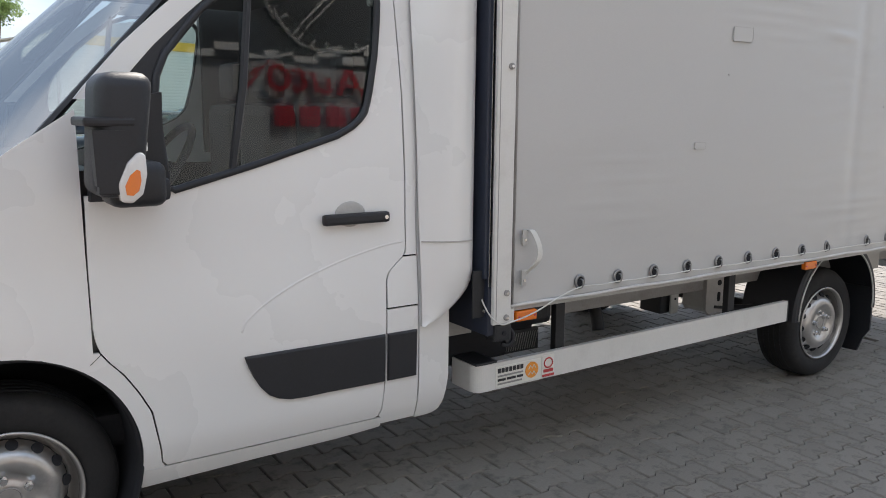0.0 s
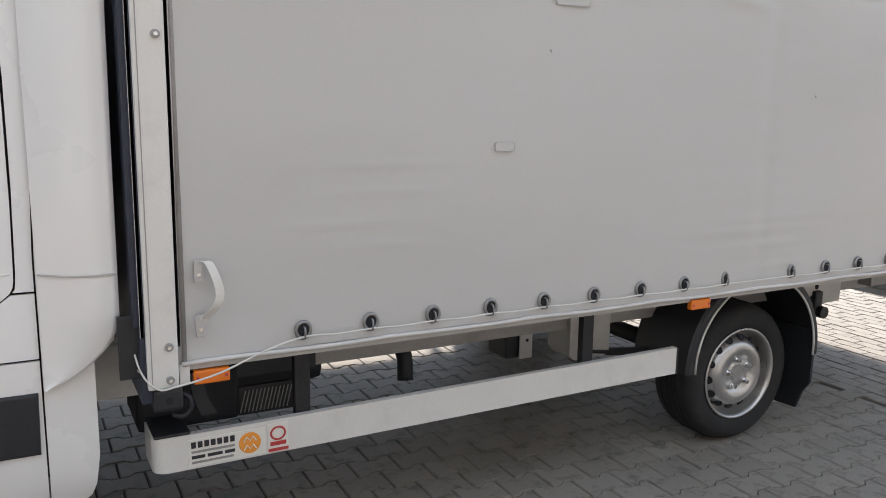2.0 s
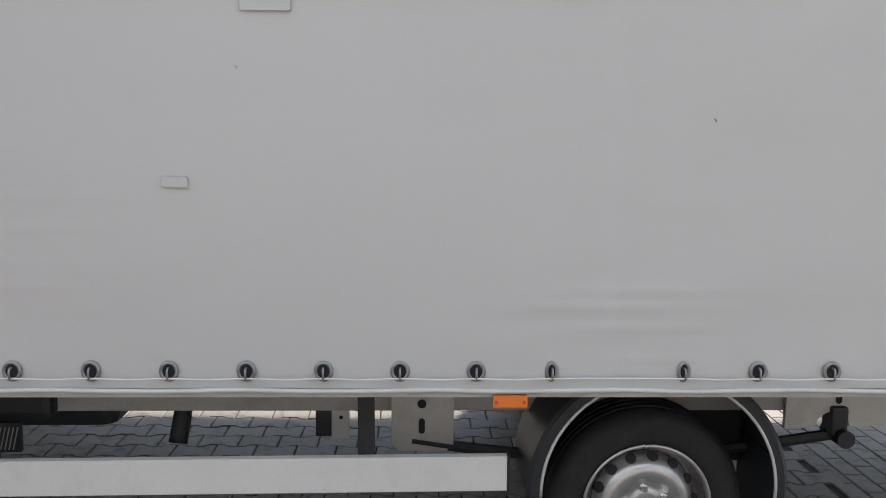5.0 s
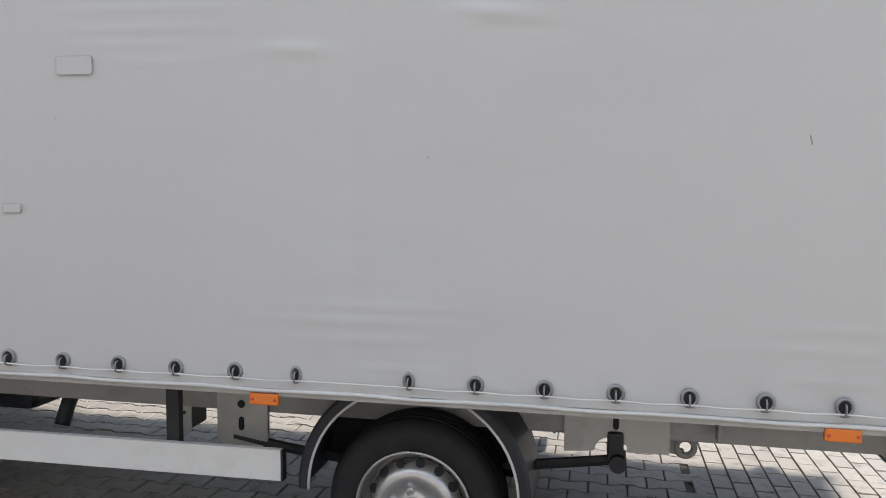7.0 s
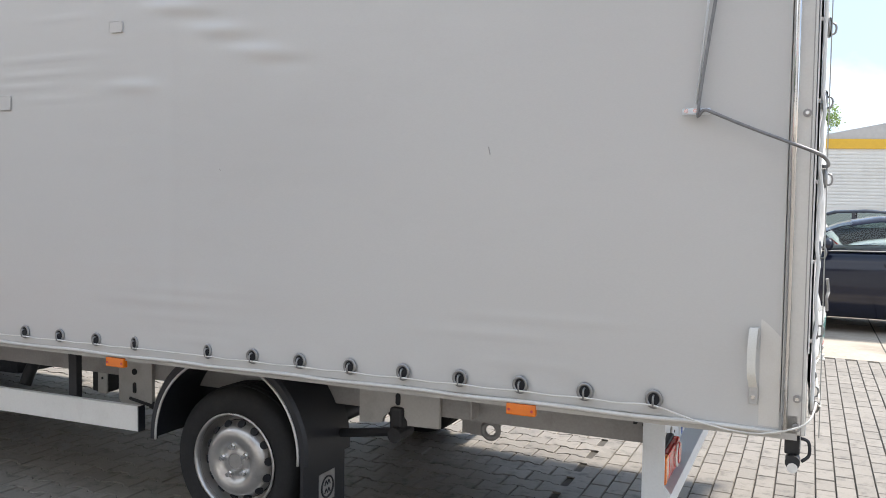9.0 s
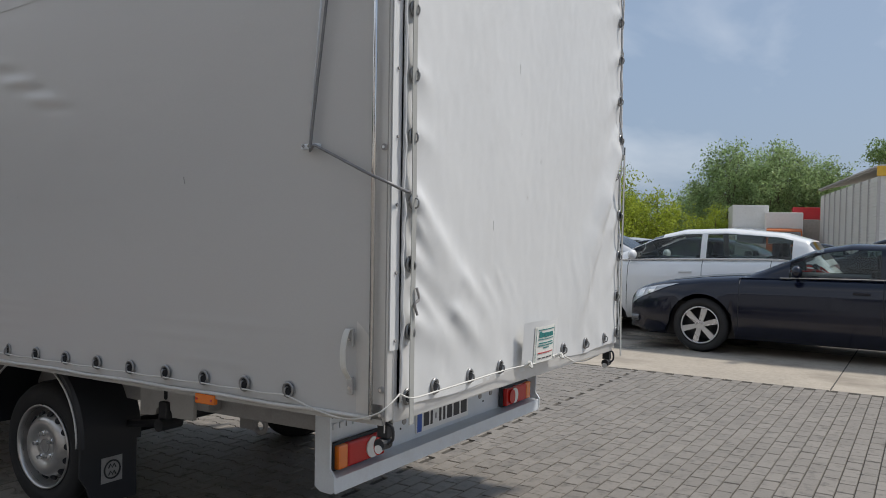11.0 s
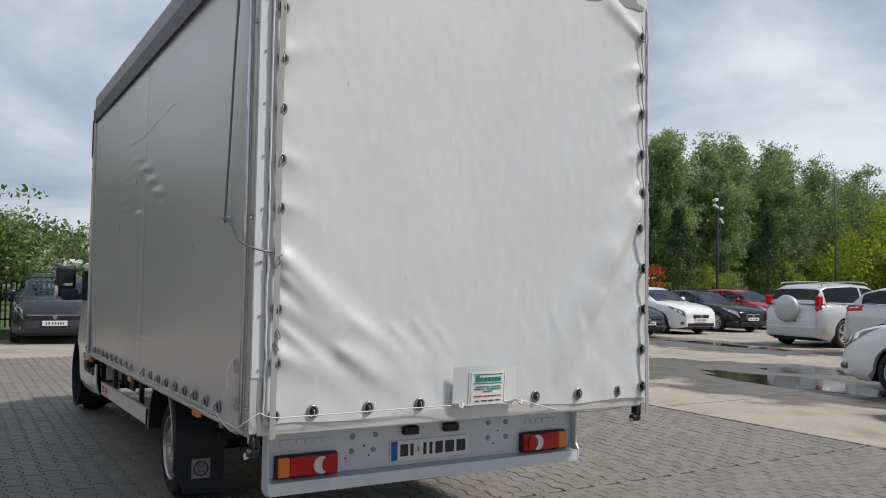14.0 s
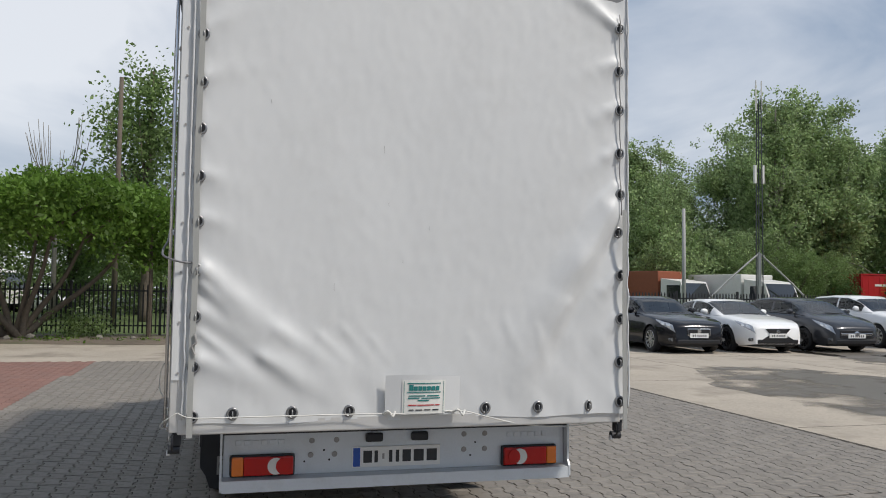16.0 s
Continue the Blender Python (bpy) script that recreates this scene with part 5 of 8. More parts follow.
    part("mirror_cap", prism(bmesh.new(), [(-6.47, 1.34 + LIFT), (-6.40, 1.33 + LIFT), (-6.385, 1.49 + LIFT), (-6.475, 1.49 + LIFT)], ys(-0.172), ys(-0.13)), "black_plastic", mir)
    part("mirror_lug", box((-6.465, ys(-0.171), 1.315 + LIFT), (-6.405, ys(-0.10), 1.345 + LIFT), 0.006), "black_plastic", mir)
    part("wing_joint", tube([(-6.435, ys(cab_y(-6.43, 0.8) + 0.0015), 0.795 + LIFT), (-6.47, ys(cab_y(-6.47, 0.77) + 0.0015), 0.765 + LIFT)], 0.0028, 4), "dark_inside", cab)
    part("mirror_glass", box((-6.332, ys(-0.125), 1.43 + LIFT), (-6.322, ys(0.0), 1.61 + LIFT), 0.002), "mirror_glass", mir)

# windscreen, bonnet, nose, roof and rear wall
def screen_f(u, v):
    s = 2 * u - 1
    x = -6.93 + 0.80 * v + 0.30 * abs(s) ** 2.2 * (1 - 0.35 * v)
    half = 1.03 - 0.11 * v
    return Vector((x, MID + s * half, 1.40 + 0.75 * v - 0.02 * s * s + LIFT))


ws = part("windscreen", grid(bmesh.new(), 20, 12, screen_f), "screen_glass", cab, "raked windscreen", smooth=True)
ws.visible_shadow = False
part("windscreen_seal", tube([screen_f(0, k / 12) for k in range(13)] + [screen_f(k / 20, 1) for k in range(1, 21)] + [screen_f(1, 1 - k / 12) for k in range(1, 13)] + [screen_f(1 - k / 20, 0) for k in range(1, 20)], 0.014, 6, True), "black_plastic", ws)
part("bonnet", grid(bmesh.new(), 20, 10, lambda u, v: Vector((-7.42 + 0.50 * v + 0.35 * abs(2 * u - 1) ** 2.2, MID + (2 * u - 1) * (0.98 + 0.05 * v), 1.02 + 0.36 * v ** 0.7 - 0.05 * (2 * u - 1) ** 2 + LIFT))), "van_paint", cab, "white bonnet", smooth=True)
part("front_bumper", grid(bmesh.new(), 24, 10, lambda u, v: Vector((-7.46 + 0.40 * abs(2 * u - 1) ** 2.6 + 0.05 * v * v, MID + (2 * u - 1) * 1.0, 0.30 + 0.76 * v + LIFT))), "van_paint", cab, "white front end", smooth=True)
part("grille", box((-7.475, MID - 0.55, 0.62 + LIFT), (-7.44, MID + 0.55, 0.88 + LIFT), 0.02), "black_plastic", cab)
for s in (-1, 1):
    part("headlamp", box((-7.36, MID + s * 0.62, 0.78 + LIFT), (-7.18, MID + s * 0.92, 1.02 + LIFT), 0.04), "clear_lens", cab)
part("cab_roof", grid(bmesh.new(), 16, 12, lambda u, v: Vector((-6.14 + 1.0 * v + 0.04 * (2 * u - 1) ** 2 * (1 - v), MID + (2 * u - 1) * 0.925, 2.145 + 0.10 * (1 - (2 * u - 1) ** 4) * (0.4 + 0.6 * math.sin(v * 2)) + LIFT))), "van_paint", cab, smooth=True)
part("cab_rear_wall", box((-5.15, 0.20, 0.45 + LIFT), (-5.13, 2 * MID - 0.20, 2.2 + LIFT), 0.01), "van_paint", cab)
part("wiper", tube([screen_f(0.2, 0.02) + Vector((-0.03, 0, 0.01)), screen_f(0.45, 0.10) + Vector((-0.03, 0, 0.02)), screen_f(0.62, 0.14) + Vector((-0.03, 0, 0.02))], 0.01, 6), "black_plastic", cab)
# inside: lining, dashboard, steering wheel, seats
part("cab_lining", box((-5.175, 0.22, 0.55 + LIFT), (-5.155, 2 * MID - 0.22, 2.15 + LIFT), 0.01), "cab_trim", cab, "dark grey lining behind the seats")
for s_ in (0.215, 2 * MID - 0.245):
    part("pillar_lining", box((-5.40, s_, 1.30 + LIFT), (-5.17, s_ + 0.03, 2.12 + LIFT), 0.012), "cab_trim", cab)
part("headlining", box((-6.05, 0.36, 2.10 + LIFT), (-5.17, 2 * MID - 0.36, 2.125 + LIFT), 0.01), "cab_trim", cab)
part("seat_belt", tube([(-5.385, 0.262, 2.02 + LIFT), (-5.36, 0.30, 1.6 + LIFT), (-5.33, 0.36, 1.0 + LIFT)], 0.016, 6), "black_plastic", cab)
part("belt_anchor", box((-5.415, 0.235, 1.93 + LIFT), (-5.35, 0.262, 2.06 + LIFT), 0.01), "chassis", cab)
part("dashboard", grid(bmesh.new(), 10, 8, lambda u, v: Vector((-6.80 + 0.62 * v, 0.36 + u * 1.82, 1.30 + 0.05 * math.sin(v * 3.1) - (0.42 * max(0, v - 0.75) / 0.25) + LIFT))), "black_plastic", cab, smooth=True)
sw = part("steering_wheel", tube([Vector((-6.07, 0.72, 1.32 + LIFT)) + pose(0, 0, 0, 0, -55, 0).to_3x3() @ Vector((0.2 * math.cos(2 * math.pi * k / 28), 0.2 * math.sin(2 * math.pi * k / 28), 0)) for k in range(28)], 0.016, 8, True), "black_plastic", cab, "black steering wheel", smooth=True)
part("wheel_hub", box((-6.13, 0.56, 1.28 + LIFT), (-6.06, 0.88, 1.36 + LIFT), 0.02), "black_plastic", sw)
for yc in (0.72, 1.45, 1.95):
    seat = part("cab_seat", box((-5.78, yc - 0.22, 0.75 + LIFT), (-5.30, yc + 0.22, 0.95 + LIFT), 0.05), "seat_cloth", cab, "dark grey cloth cab seat")
    part("backrest", box((-5.42, yc - 0.22, 0.93 + LIFT), (-5.26, yc + 0.22, 1.58 + LIFT), 0.06, Matrix.Translation((0, 0, 0))), "seat_cloth", seat)
    part("headrest", box((-5.38, yc - 0.12, 1.60 + LIFT), (-5.28, yc + 0.12, 1.80 + LIFT), 0.04), "seat_cloth", seat)

# ---- ground ----
def ground_material(name, light, dark, wet):
    """Weathered concrete with slab-size tone, dirt, fine grain and some damp patches."""
    m = material(name, light, 0.85, var=0.2, scale=0.8, fine=24, bump=0.004, bump_scale=40, stain=dark, stain_amount=0.85, stain_scale=0.75)
    return m


M["concrete"] = ground_material("concrete", (0.40, 0.35, 0.285), (0.20, 0.17, 0.135), 0)
M["soil"] = material("soil", (0.16, 0.13, 0.10), 0.95, var=0.35, scale=1.2, fine=25, bump=0.02, bump_scale=12, stain=(0.07, 0.11, 0.03), stain_amount=0.7, stain_scale=0.8)
M["joint_sand"] = material("joint_sand", (0.075, 0.067, 0.057), 0.95, var=0.25, scale=3, fine=90, bump=0.003, bump_scale=90)
M["paver"] = material("paver", (0.226, 0.203, 0.175), 0.62, var=0.20, scale=1.1, fine=70, bump=0.0016, bump_scale=130, islands=0.7, stain=(0.085, 0.076, 0.064), stain_amount=0.8, stain_scale=11)
M["paver_piece"] = material("paver_piece", (0.226, 0.203, 0.175), 0.62, var=0.20, scale=7, fine=90, bump=0.0016, bump_scale=130, objects=0.7, stain=(0.085, 0.076, 0.064), stain_amount=0.8, stain_scale=14)
M["paver_red"] = material("paver_red", (0.235, 0.13, 0.105), 0.85, var=0.2, scale=1.1, fine=70, bump=0.0016, bump_scale=130, islands=0.6, stain=(0.2, 0.13, 0.11), stain_amount=0.5, stain_scale=0.9)
M["puddle"] = material("puddle", (0.035, 0.032, 0.028), 0.03, var=0.2, spec=0.7)
M["damp"] = material("damp", (0.15, 0.132, 0.11), 0.42, var=0.2, scale=2, fine=40, bump=0.002, bump_scale=50)


def fray(m):
    """The damp dries out unevenly towards its rim."""
    n, l = m.node_tree.nodes, m.node_tree.links
    out = n["Material Output"]
    surf = out.inputs["Surface"].links[0].from_socket
    tc, nz, ln, sb = n.new("ShaderNodeTexCoord"), n.new("ShaderNodeTexNoise"), n.new("ShaderNodeVectorMath"), n.new("ShaderNodeVectorMath")
    sb.operation = 'SUBTRACT'
    sb.inputs[1].default_value = (0.5, 0.5, 1.0)
    ln.operation = 'LENGTH'
    nz.inputs["Scale"].default_value = 0.9
    nz.inputs["Detail"].default_value = 8
    l.new(tc.outputs["Generated"], sb.inputs[0])
    l.new(sb.outputs[0], ln.inputs[0])
    l.new(tc.outputs["Object"], nz.inputs["Vector"])
    a, b = n.new("ShaderNodeMath"), n.new("ShaderNodeMath")
    a.operation = 'MULTIPLY_ADD'
    a.inputs[1].default_value = -3.2
    a.inputs[2].default_value = -0.35
    l.new(ln.outputs["Value"], a.inputs[0])
    b.operation = 'MULTIPLY_ADD'
    b.use_clamp = True
    b.inputs[1].default_value = 4.2
    l.new(nz.outputs["Fac"], b.inputs[0])
    l.new(a.outputs[0], b.inputs[2])
    tr, mx = n.new("ShaderNodeBsdfTransparent"), n.new("ShaderNodeMixShader")
    l.new(b.outputs[0], mx.inputs[0])
    l.new(tr.outputs[0], mx.inputs[1])
    l.new(surf, mx.inputs[2])
    l.new(mx.outputs[0], out.inputs["Surface"])


fray(M["damp"])
M["grass"] = material("grass", (0.085, 0.12, 0.03), 0.9, var=0.4, scale=2, fine=40)

bm = bmesh.new()
grid(bm, 40, 40, lambda u, v: Vector((-3000 * (0.5 - u) * abs(2 * u - 1) ** 2 * 2, -3000 * (0.5 - v) * abs(2 * v - 1) ** 2 * 2, -0.020)))
tagged(part("ground", bm, "concrete"), "weathered pale concrete yard reaching to the horizon", "ground", kind="structure")
bm = bmesh.new()
grid(bm, 60, 10, lambda u, v: Vector((-23.5 + 4.6 * v + 0.35 * noise.noise(Vector((u * 30, v * 2, 1))) * (1 if v > 0.8 else 0), -60 + 130 * u, -0.012 + 0.07 * math.sin(v * math.pi) + 0.03 * noise.noise(Vector((u * 60, v * 6, 2))) * math.sin(v * math.pi))))
tagged(part("soil_strip", bm, "soil", smooth=True), "strip of bare soil and weeds along the fence", "soil", kind="structure")
bm = bmesh.new()
grid(bm, 40, 20, lambda u, v: Vector((-23.3 - 90 * v, -90 + 240 * u, -0.012 + 0.08 * v)))
tagged(part("grass_field", bm, "grass"), "rough grass beyond the fence", "grass", kind="stuff")

# block paving: interlocking waisted pavers round the truck, plain blocks behind it
def waisted(L=0.2, a=0.0815, b=0.0565, c=0.014, gap=0.0034):
    h = L / 2 - gap
    q = L / 4
    a, b = a - gap, b - gap
    return [(-h, -a), (-q - c, -a), (-q + c, -b), (q - c, -b), (q + c, -a), (h, -a), (h, a), (q + c, a), (q - c, b), (-q + c, b), (-q - c, a), (-h, a)]


def plain(L=0.199, w=0.1015, gap=0.0030):
    return [(-L / 2 + gap, -w / 2 + gap), (L / 2 - gap, -w / 2 + gap), (L / 2 - gap, w / 2 - gap), (-L / 2 + gap, w / 2 - gap)]


def paver_geometry(outline, dz=0.0):
    """Vertices and faces of one block: a top, a worn chamfer and a short side."""
    n = len(outline)
    top = [(x * 0.955, y * 0.955, 0.0 + dz) for x, y in outline]
    mid = [(x, y, -0.0045 + dz) for x, y in outline]
    low = [(x, y, -0.020) for x, y in outline]
    v = top + mid + low
    f = [tuple(range(n))]
    for i in range(n):
        j = (i + 1) % n
        f += [(n + i, n + j, j, i), (2 * n + i, 2 * n + j, n + j, n + i)]
    return v, f


PAVE = (-13.6, 7.0, -7.0, 6.75)      # x0, x1, y0, y1
RECT_X = -1.15                         # plain blocks beyond this
RED = (-13.6, -5.9, -7.0, -2.25)
blocks = {"paver": [], "red": [], "near": []}
rnd = random.Random(4)
row = 0
y = PAVE[2] + 0.08
while y < PAVE[3] - 0.07:
    x = PAVE[0] + 0.1 + (0.1 if row % 2 else 0)
    while x < RECT_X - 0.05:
        red = RED[0] < x < RED[1] and y < RED[3] + 0.06 * (x + 10) * -0.5
        near = -4.6 < x < -1.4 and -1.25 < y < -0.05
        blocks["red" if red else "near" if near else "paver"].append((x, y, 0))
        x += 0.2
    y += 0.138
    row += 1
col = 0
x = RECT_X + 0.04
while x < PAVE[1]:
    y = PAVE[2] + 0.1 + (0.1 if col % 2 else 0)
    while y < PAVE[3] - 0.08:
        blocks["paver"].append((x, y, 90))
        y += 0.199
    x += 0.1025
    col += 1
bm = bmesh.new()
grid(bm, 2, 2, lambda u, v: Vector((PAVE[0] + u * (PAVE[1] - PAVE[0]), PAVE[2] + v * (PAVE[3] - PAVE[2]), -0.0115)))
pavement = tagged(part("pavement", bm, "joint_sand"), "grey interlocking block paving with sandy joints", "paving", kind="structure")


def joined_blocks(name, items, mat):
    V, F = [], []
    for x, y, ang in items:
        v, f = paver_geometry(plain() if ang else waisted(), rnd.uniform(-0.0022, 0.0018))
        base = len(V)
        tx, ty = rnd.uniform(-0.012, 0.012), rnd.uniform(-0.012, 0.012)
        for px, py, pz in v:
            if ang:
                px, py = -py, px
            V.append((x + px, y + py, pz + (px * tx + py * ty)))
        F += [tuple(base + i for i in q) for q in f]
    me = bpy.data.meshes.new(name)
    me.from_pydata(V, [], F)
    me.materials.append(M[mat])
    ob = new(name, me)
    ob.parent = pavement
    tagged(ob, kind="stuff")
    return ob


joined_blocks("paving_blocks", blocks["paver"] + blocks["near"][300:], "paver")["label"] = "grey concrete paving blocks"
joined_blocks("red_paving_blocks", blocks["red"], "paver_red")["label"] = "faded red concrete paving blocks"
PAVER_MESHES = []
for k in range(5):
    v, f = paver_geometry(waisted(), (-0.0018, -0.001, 0, 0.0008, 0.0015)[k])
    me = bpy.data.meshes.new("paving_block")
    me.from_pydata(v, [], f)
    me.materials.append(M["paver_piece"])
    PAVER_MESHES.append(me)

# kerb line between paving and concrete
bm = bmesh.new()
for k in range(20):
    add_box(bm, (PAVE[0] + 1.03 * k, PAVE[3] - 0.02, -0.02), (PAVE[0] + 1.03 * k + 1.02, PAVE[3] + 0.05, 0.001), 0.006)
tagged(part("edging_kerb", bm, "concrete"), "flush concrete edging beside the paving", "kerb", kind="stuff")

# slab joints, damp patches and puddles on the concrete
bm = bmesh.new()
for yy in (9.9, 13.2, 16.4):
    add_box(bm, (-20, yy, -0.0205), (12, yy + 0.014, -0.0185))
for xx in (-13.9, -9.0, -4.1, 0.8):
    add_box(bm, (xx, 6.85, -0.0205), (xx + 0.014, 30, -0.0185))
tagged(part("slab_joints", bm, "joint_sand"), "dark joints between the concrete slabs", "joint", kind="structure")


def pool(name, cx, cy, rx, ry, z, mat, label, seed):
    bm = bmesh.new()
    n = 70
    c = bm.verts.new((cx, cy, z))
    vs = []
    for k in range(n):
        a = 2 * math.pi * k / n
        q = 1 + 0.45 * noise.noise(Vector((math.cos(a) * 1.6 + seed, math.sin(a) * 1.6, seed))) + 0.18 * noise.noise(Vector((math.cos(a) * 6, math.sin(a) * 6, seed)))
        vs.append(bm.verts.new((cx + rx * q * math.cos(a), cy + ry * q * math.sin(a), z)))
    for k in range(n):
        bm.faces.new((c, vs[k], vs[(k + 1) % n]))
    r = bmesh.ops.extrude_face_region(bm, geom=bm.faces[:])
    for v in r["geom"]:
        if isinstance(v, bmesh.types.BMVert):
            v.co.z -= 0.003
    tagged(part(name, bm, mat), label, "puddle", kind="structure")


pool("damp_patch_1", -5.6, 11.2, 5.4, 2.8, -0.0160, "damp", "dark damp patch on the concrete", 1.2)
pool("damp_patch_2", -12.2, 17.3, 5.2, 1.9, -0.0160, "damp", "dark damp patch on the concrete", 3.4)
pool("puddle_1", -5.2, 11.1, 1.9, 0.75, -0.0125, "puddle", "shallow rain puddle mirroring the sky", 2.2)
pool("puddle_2", -6.3, 13.1, 0.8, 0.7, -0.0125, "puddle", "shallow rain puddle mirroring the sky", 5.2)
pool("puddle_3", -12.0, 17.4, 2.2, 0.42, -0.0125, "puddle", "shallow rain puddle mirroring the sky", 7.7)
pool("puddle_4", -14.6, 15.9, 1.0, 0.3, -0.0125, "puddle", "shallow rain puddle mirroring the sky", 9.1)

# ---- parked cars ----
M["tyre"] = material("tyre", (0.018, 0.018, 0.019), 0.75, var=0.2)
M["alloy"] = material("alloy", (0.62, 0.62, 0.63), 0.28, metal=0.7, var=0.05)
M["dark_alloy"] = material("dark_alloy", (0.03, 0.03, 0.032), 0.35, metal=0.5, var=0.1)
M["trim_black"] = material("trim_black", (0.015, 0.015, 0.017), 0.4, var=0.15)
M["headlamp"] = material("headlamp", (0.45, 0.47, 0.50), 0.10, metal=0.4, var=0.25, scale=12, coat=0.8)
M["lamp_dark"] = material("lamp_dark", (0.12, 0.125, 0.13), 0.10, metal=0.4, var=0.4, scale=14, coat=0.8)


def paint(name, col, rough=0.16, metal=0.0):
    M[name] = material(name, col, rough, metal, var=0.04, scale=3, fine=300, coat=0.35, spec=0.35)
    return name


PAINTS = dict(navy=paint("paint_navy", (0.006, 0.008, 0.019)), white=paint("paint_white", (0.85, 0.85, 0.84)), silver=paint("paint_silver", (0.60, 0.60, 0.60), 0.3, 0.25),
              black=paint("paint_black", (0.010, 0.010, 0.013)), grey=paint("paint_grey", (0.05, 0.053, 0.06), 0.22, 0.3), red=paint("paint_red", (0.33, 0.02, 0.03)), pale=paint("paint_pale", (0.55, 0.56, 0.57), 0.3, 0.3))
CAR_KINDS = {  # length, width, height, wheel radius, front overhang, wheelbase, deck line, roof line
    "coupe": dict(L=4.78, W=1.85, H=1.38, r=0.335, fo=0.95, wb=2.80,
                  deck=[(0, 0.655), (0.06, 0.725), (0.2, 0.79), (0.5, 0.855), (0.95, 0.915), (1.45, 0.955), (2.0, 0.97), (3.9, 1.0), (4.5, 1.01), (4.78, 0.95)],
                  roof=[(1.38, 0.93), (2.2, 1.31), (2.6, 1.385), (3.1, 1.385), (3.7, 1.29), (4.4, 1.0)], glass=(1.95, 3.85, 2.95)),
    "hatch": dict(L=4.10, W=1.78, H=1.50, r=0.325, fo=0.96, wb=2.51,
                  deck=[(0, 0.66), (0.06, 0.735), (0.2, 0.815), (0.45, 0.90), (0.8, 0.985), (1.15, 1.03), (1.6, 1.045), (3.4, 1.10), (3.95, 1.06), (4.10, 0.93)],
                  roof=[(0.98, 1.0), (1.75, 1.39), (2.15, 1.49), (2.75, 1.515), (3.45, 1.46), (3.78, 1.37), (4.05, 1.04)], glass=(1.38, 3.60, 2.45)),
    "estate": dict(L=4.85, W=1.85, H=1.50, r=0.33, fo=0.95, wb=2.85,
                   deck=[(0, 0.67), (0.06, 0.75), (0.2, 0.825), (0.5, 0.905), (1.0, 0.985), (1.4, 1.02), (2.0, 1.04), (4.3, 1.10), (4.76, 1.07), (4.85, 0.92)],
                   roof=[(1.25, 0.95), (2.0, 1.36), (2.45, 1.47), (3.2, 1.495), (4.1, 1.44), (4.5, 1.33), (4.82, 1.0)], glass=(1.72, 4.45, 2.85)),
    "sedan": dict(L=4.85, W=1.86, H=1.46, r=0.335, fo=0.85, wb=2.95,
                  deck=[(0, 0.67), (0.06, 0.745), (0.2, 0.81), (0.5, 0.875), (1.0, 0.945), (1.5, 0.985), (2.0, 1.0), (3.8, 1.04), (4.7, 1.06), (4.85, 0.94)],
                  roof=[(1.45, 0.93), (2.2, 1.36), (2.65, 1.445), (3.2, 1.44), (3.75, 1.33), (4.25, 1.03)], glass=(1.85, 3.95, 2.95)),
    "suv": dict(L=4.35, W=1.82, H=1.69, r=0.36, fo=0.85, wb=2.56,
                deck=[(0, 0.75), (0.10, 0.86), (0.4, 0.98), (1.1, 1.08), (1.7, 1.10), (3.9, 1.14), (4.25, 1.12), (4.35, 1.0)],
                roof=[(1.0, 1.06), (1.65, 1.50), (2.0, 1.62), (2.8, 1.66), (3.8, 1.60), (4.05, 1.52), (4.30, 1.12)], glass=(1.4, 4.0, 2.5)),
    "minivan": dict(L=4.40, W=1.83, H=1.62, r=0.33, fo=0.85, wb=2.65,
                    deck=[(0, 0.70), (0.10, 0.80), (0.4, 0.95), (0.95, 1.08), (1.6, 1.08), (3.9, 1.12), (4.28, 1.08), (4.40, 0.95)],
                    roof=[(0.80, 1.05), (1.65, 1.48), (2.1, 1.59), (2.9, 1.62), (3.9, 1.55), (4.15, 1.45), (4.36, 1.1)], glass=(1.25, 4.05, 2.45)),
}
SECT = [(0.90, 0.0), (0.985, 0.10), (1.0, 0.40), (0.99, 0.68), (0.955, 0.90), (0.86, 0.985), (0.5, 1.02), (0.0, 1.035)]


def pane_material(name, tint, ior=1.52):
    m = bpy.data.materials.new(name)
    m.use_nodes = True
    n, l = m.node_tree.nodes, m.node_tree.links
    n.remove(n["Principled BSDF"])
    tr, gl, mx, fr = n.new("ShaderNodeBsdfTransparent"), n.new("ShaderNodeBsdfGlossy"), n.new("ShaderNodeMixShader"), n.new("ShaderNodeFresnel")
    tr.inputs["Color"].default_value = tint + (1,)
    gl.inputs["Roughness"].default_value = 0.02
    fr.inputs["IOR"].default_value = ior
    l.new(fr.outputs["Fac"], mx.inputs[0])
    l.new(tr.outputs["BSDF"], mx.inputs[1])
    l.new(gl.outputs["BSDF"], mx.inputs[2])
    l.new(mx.outputs["Shader"], n["Material Output"].inputs["Surface"])
    return m


M["car_pane"] = pane_material("car_pane", (0.62, 0.68, 0.66))
M["screen_pane"] = pane_material("screen_pane", (0.62, 0.68, 0.66), 2.3)
M["privacy_pane"] = pane_material("privacy_pane", (0.05, 0.055, 0.06))
M["car_cloth"] = material("car_cloth", (0.035, 0.035, 0.038), 0.9, var=0.2)


def plate_print(x0, x1, z):
    bm = bmesh.new()
    for k in range(7):
        y = -0.19 + 0.056 * k + (0.02 if k > 1 else 0)
        add_box(bm, (x0, y, z), (x1, y + 0.028, z + 0.055))
    return bm


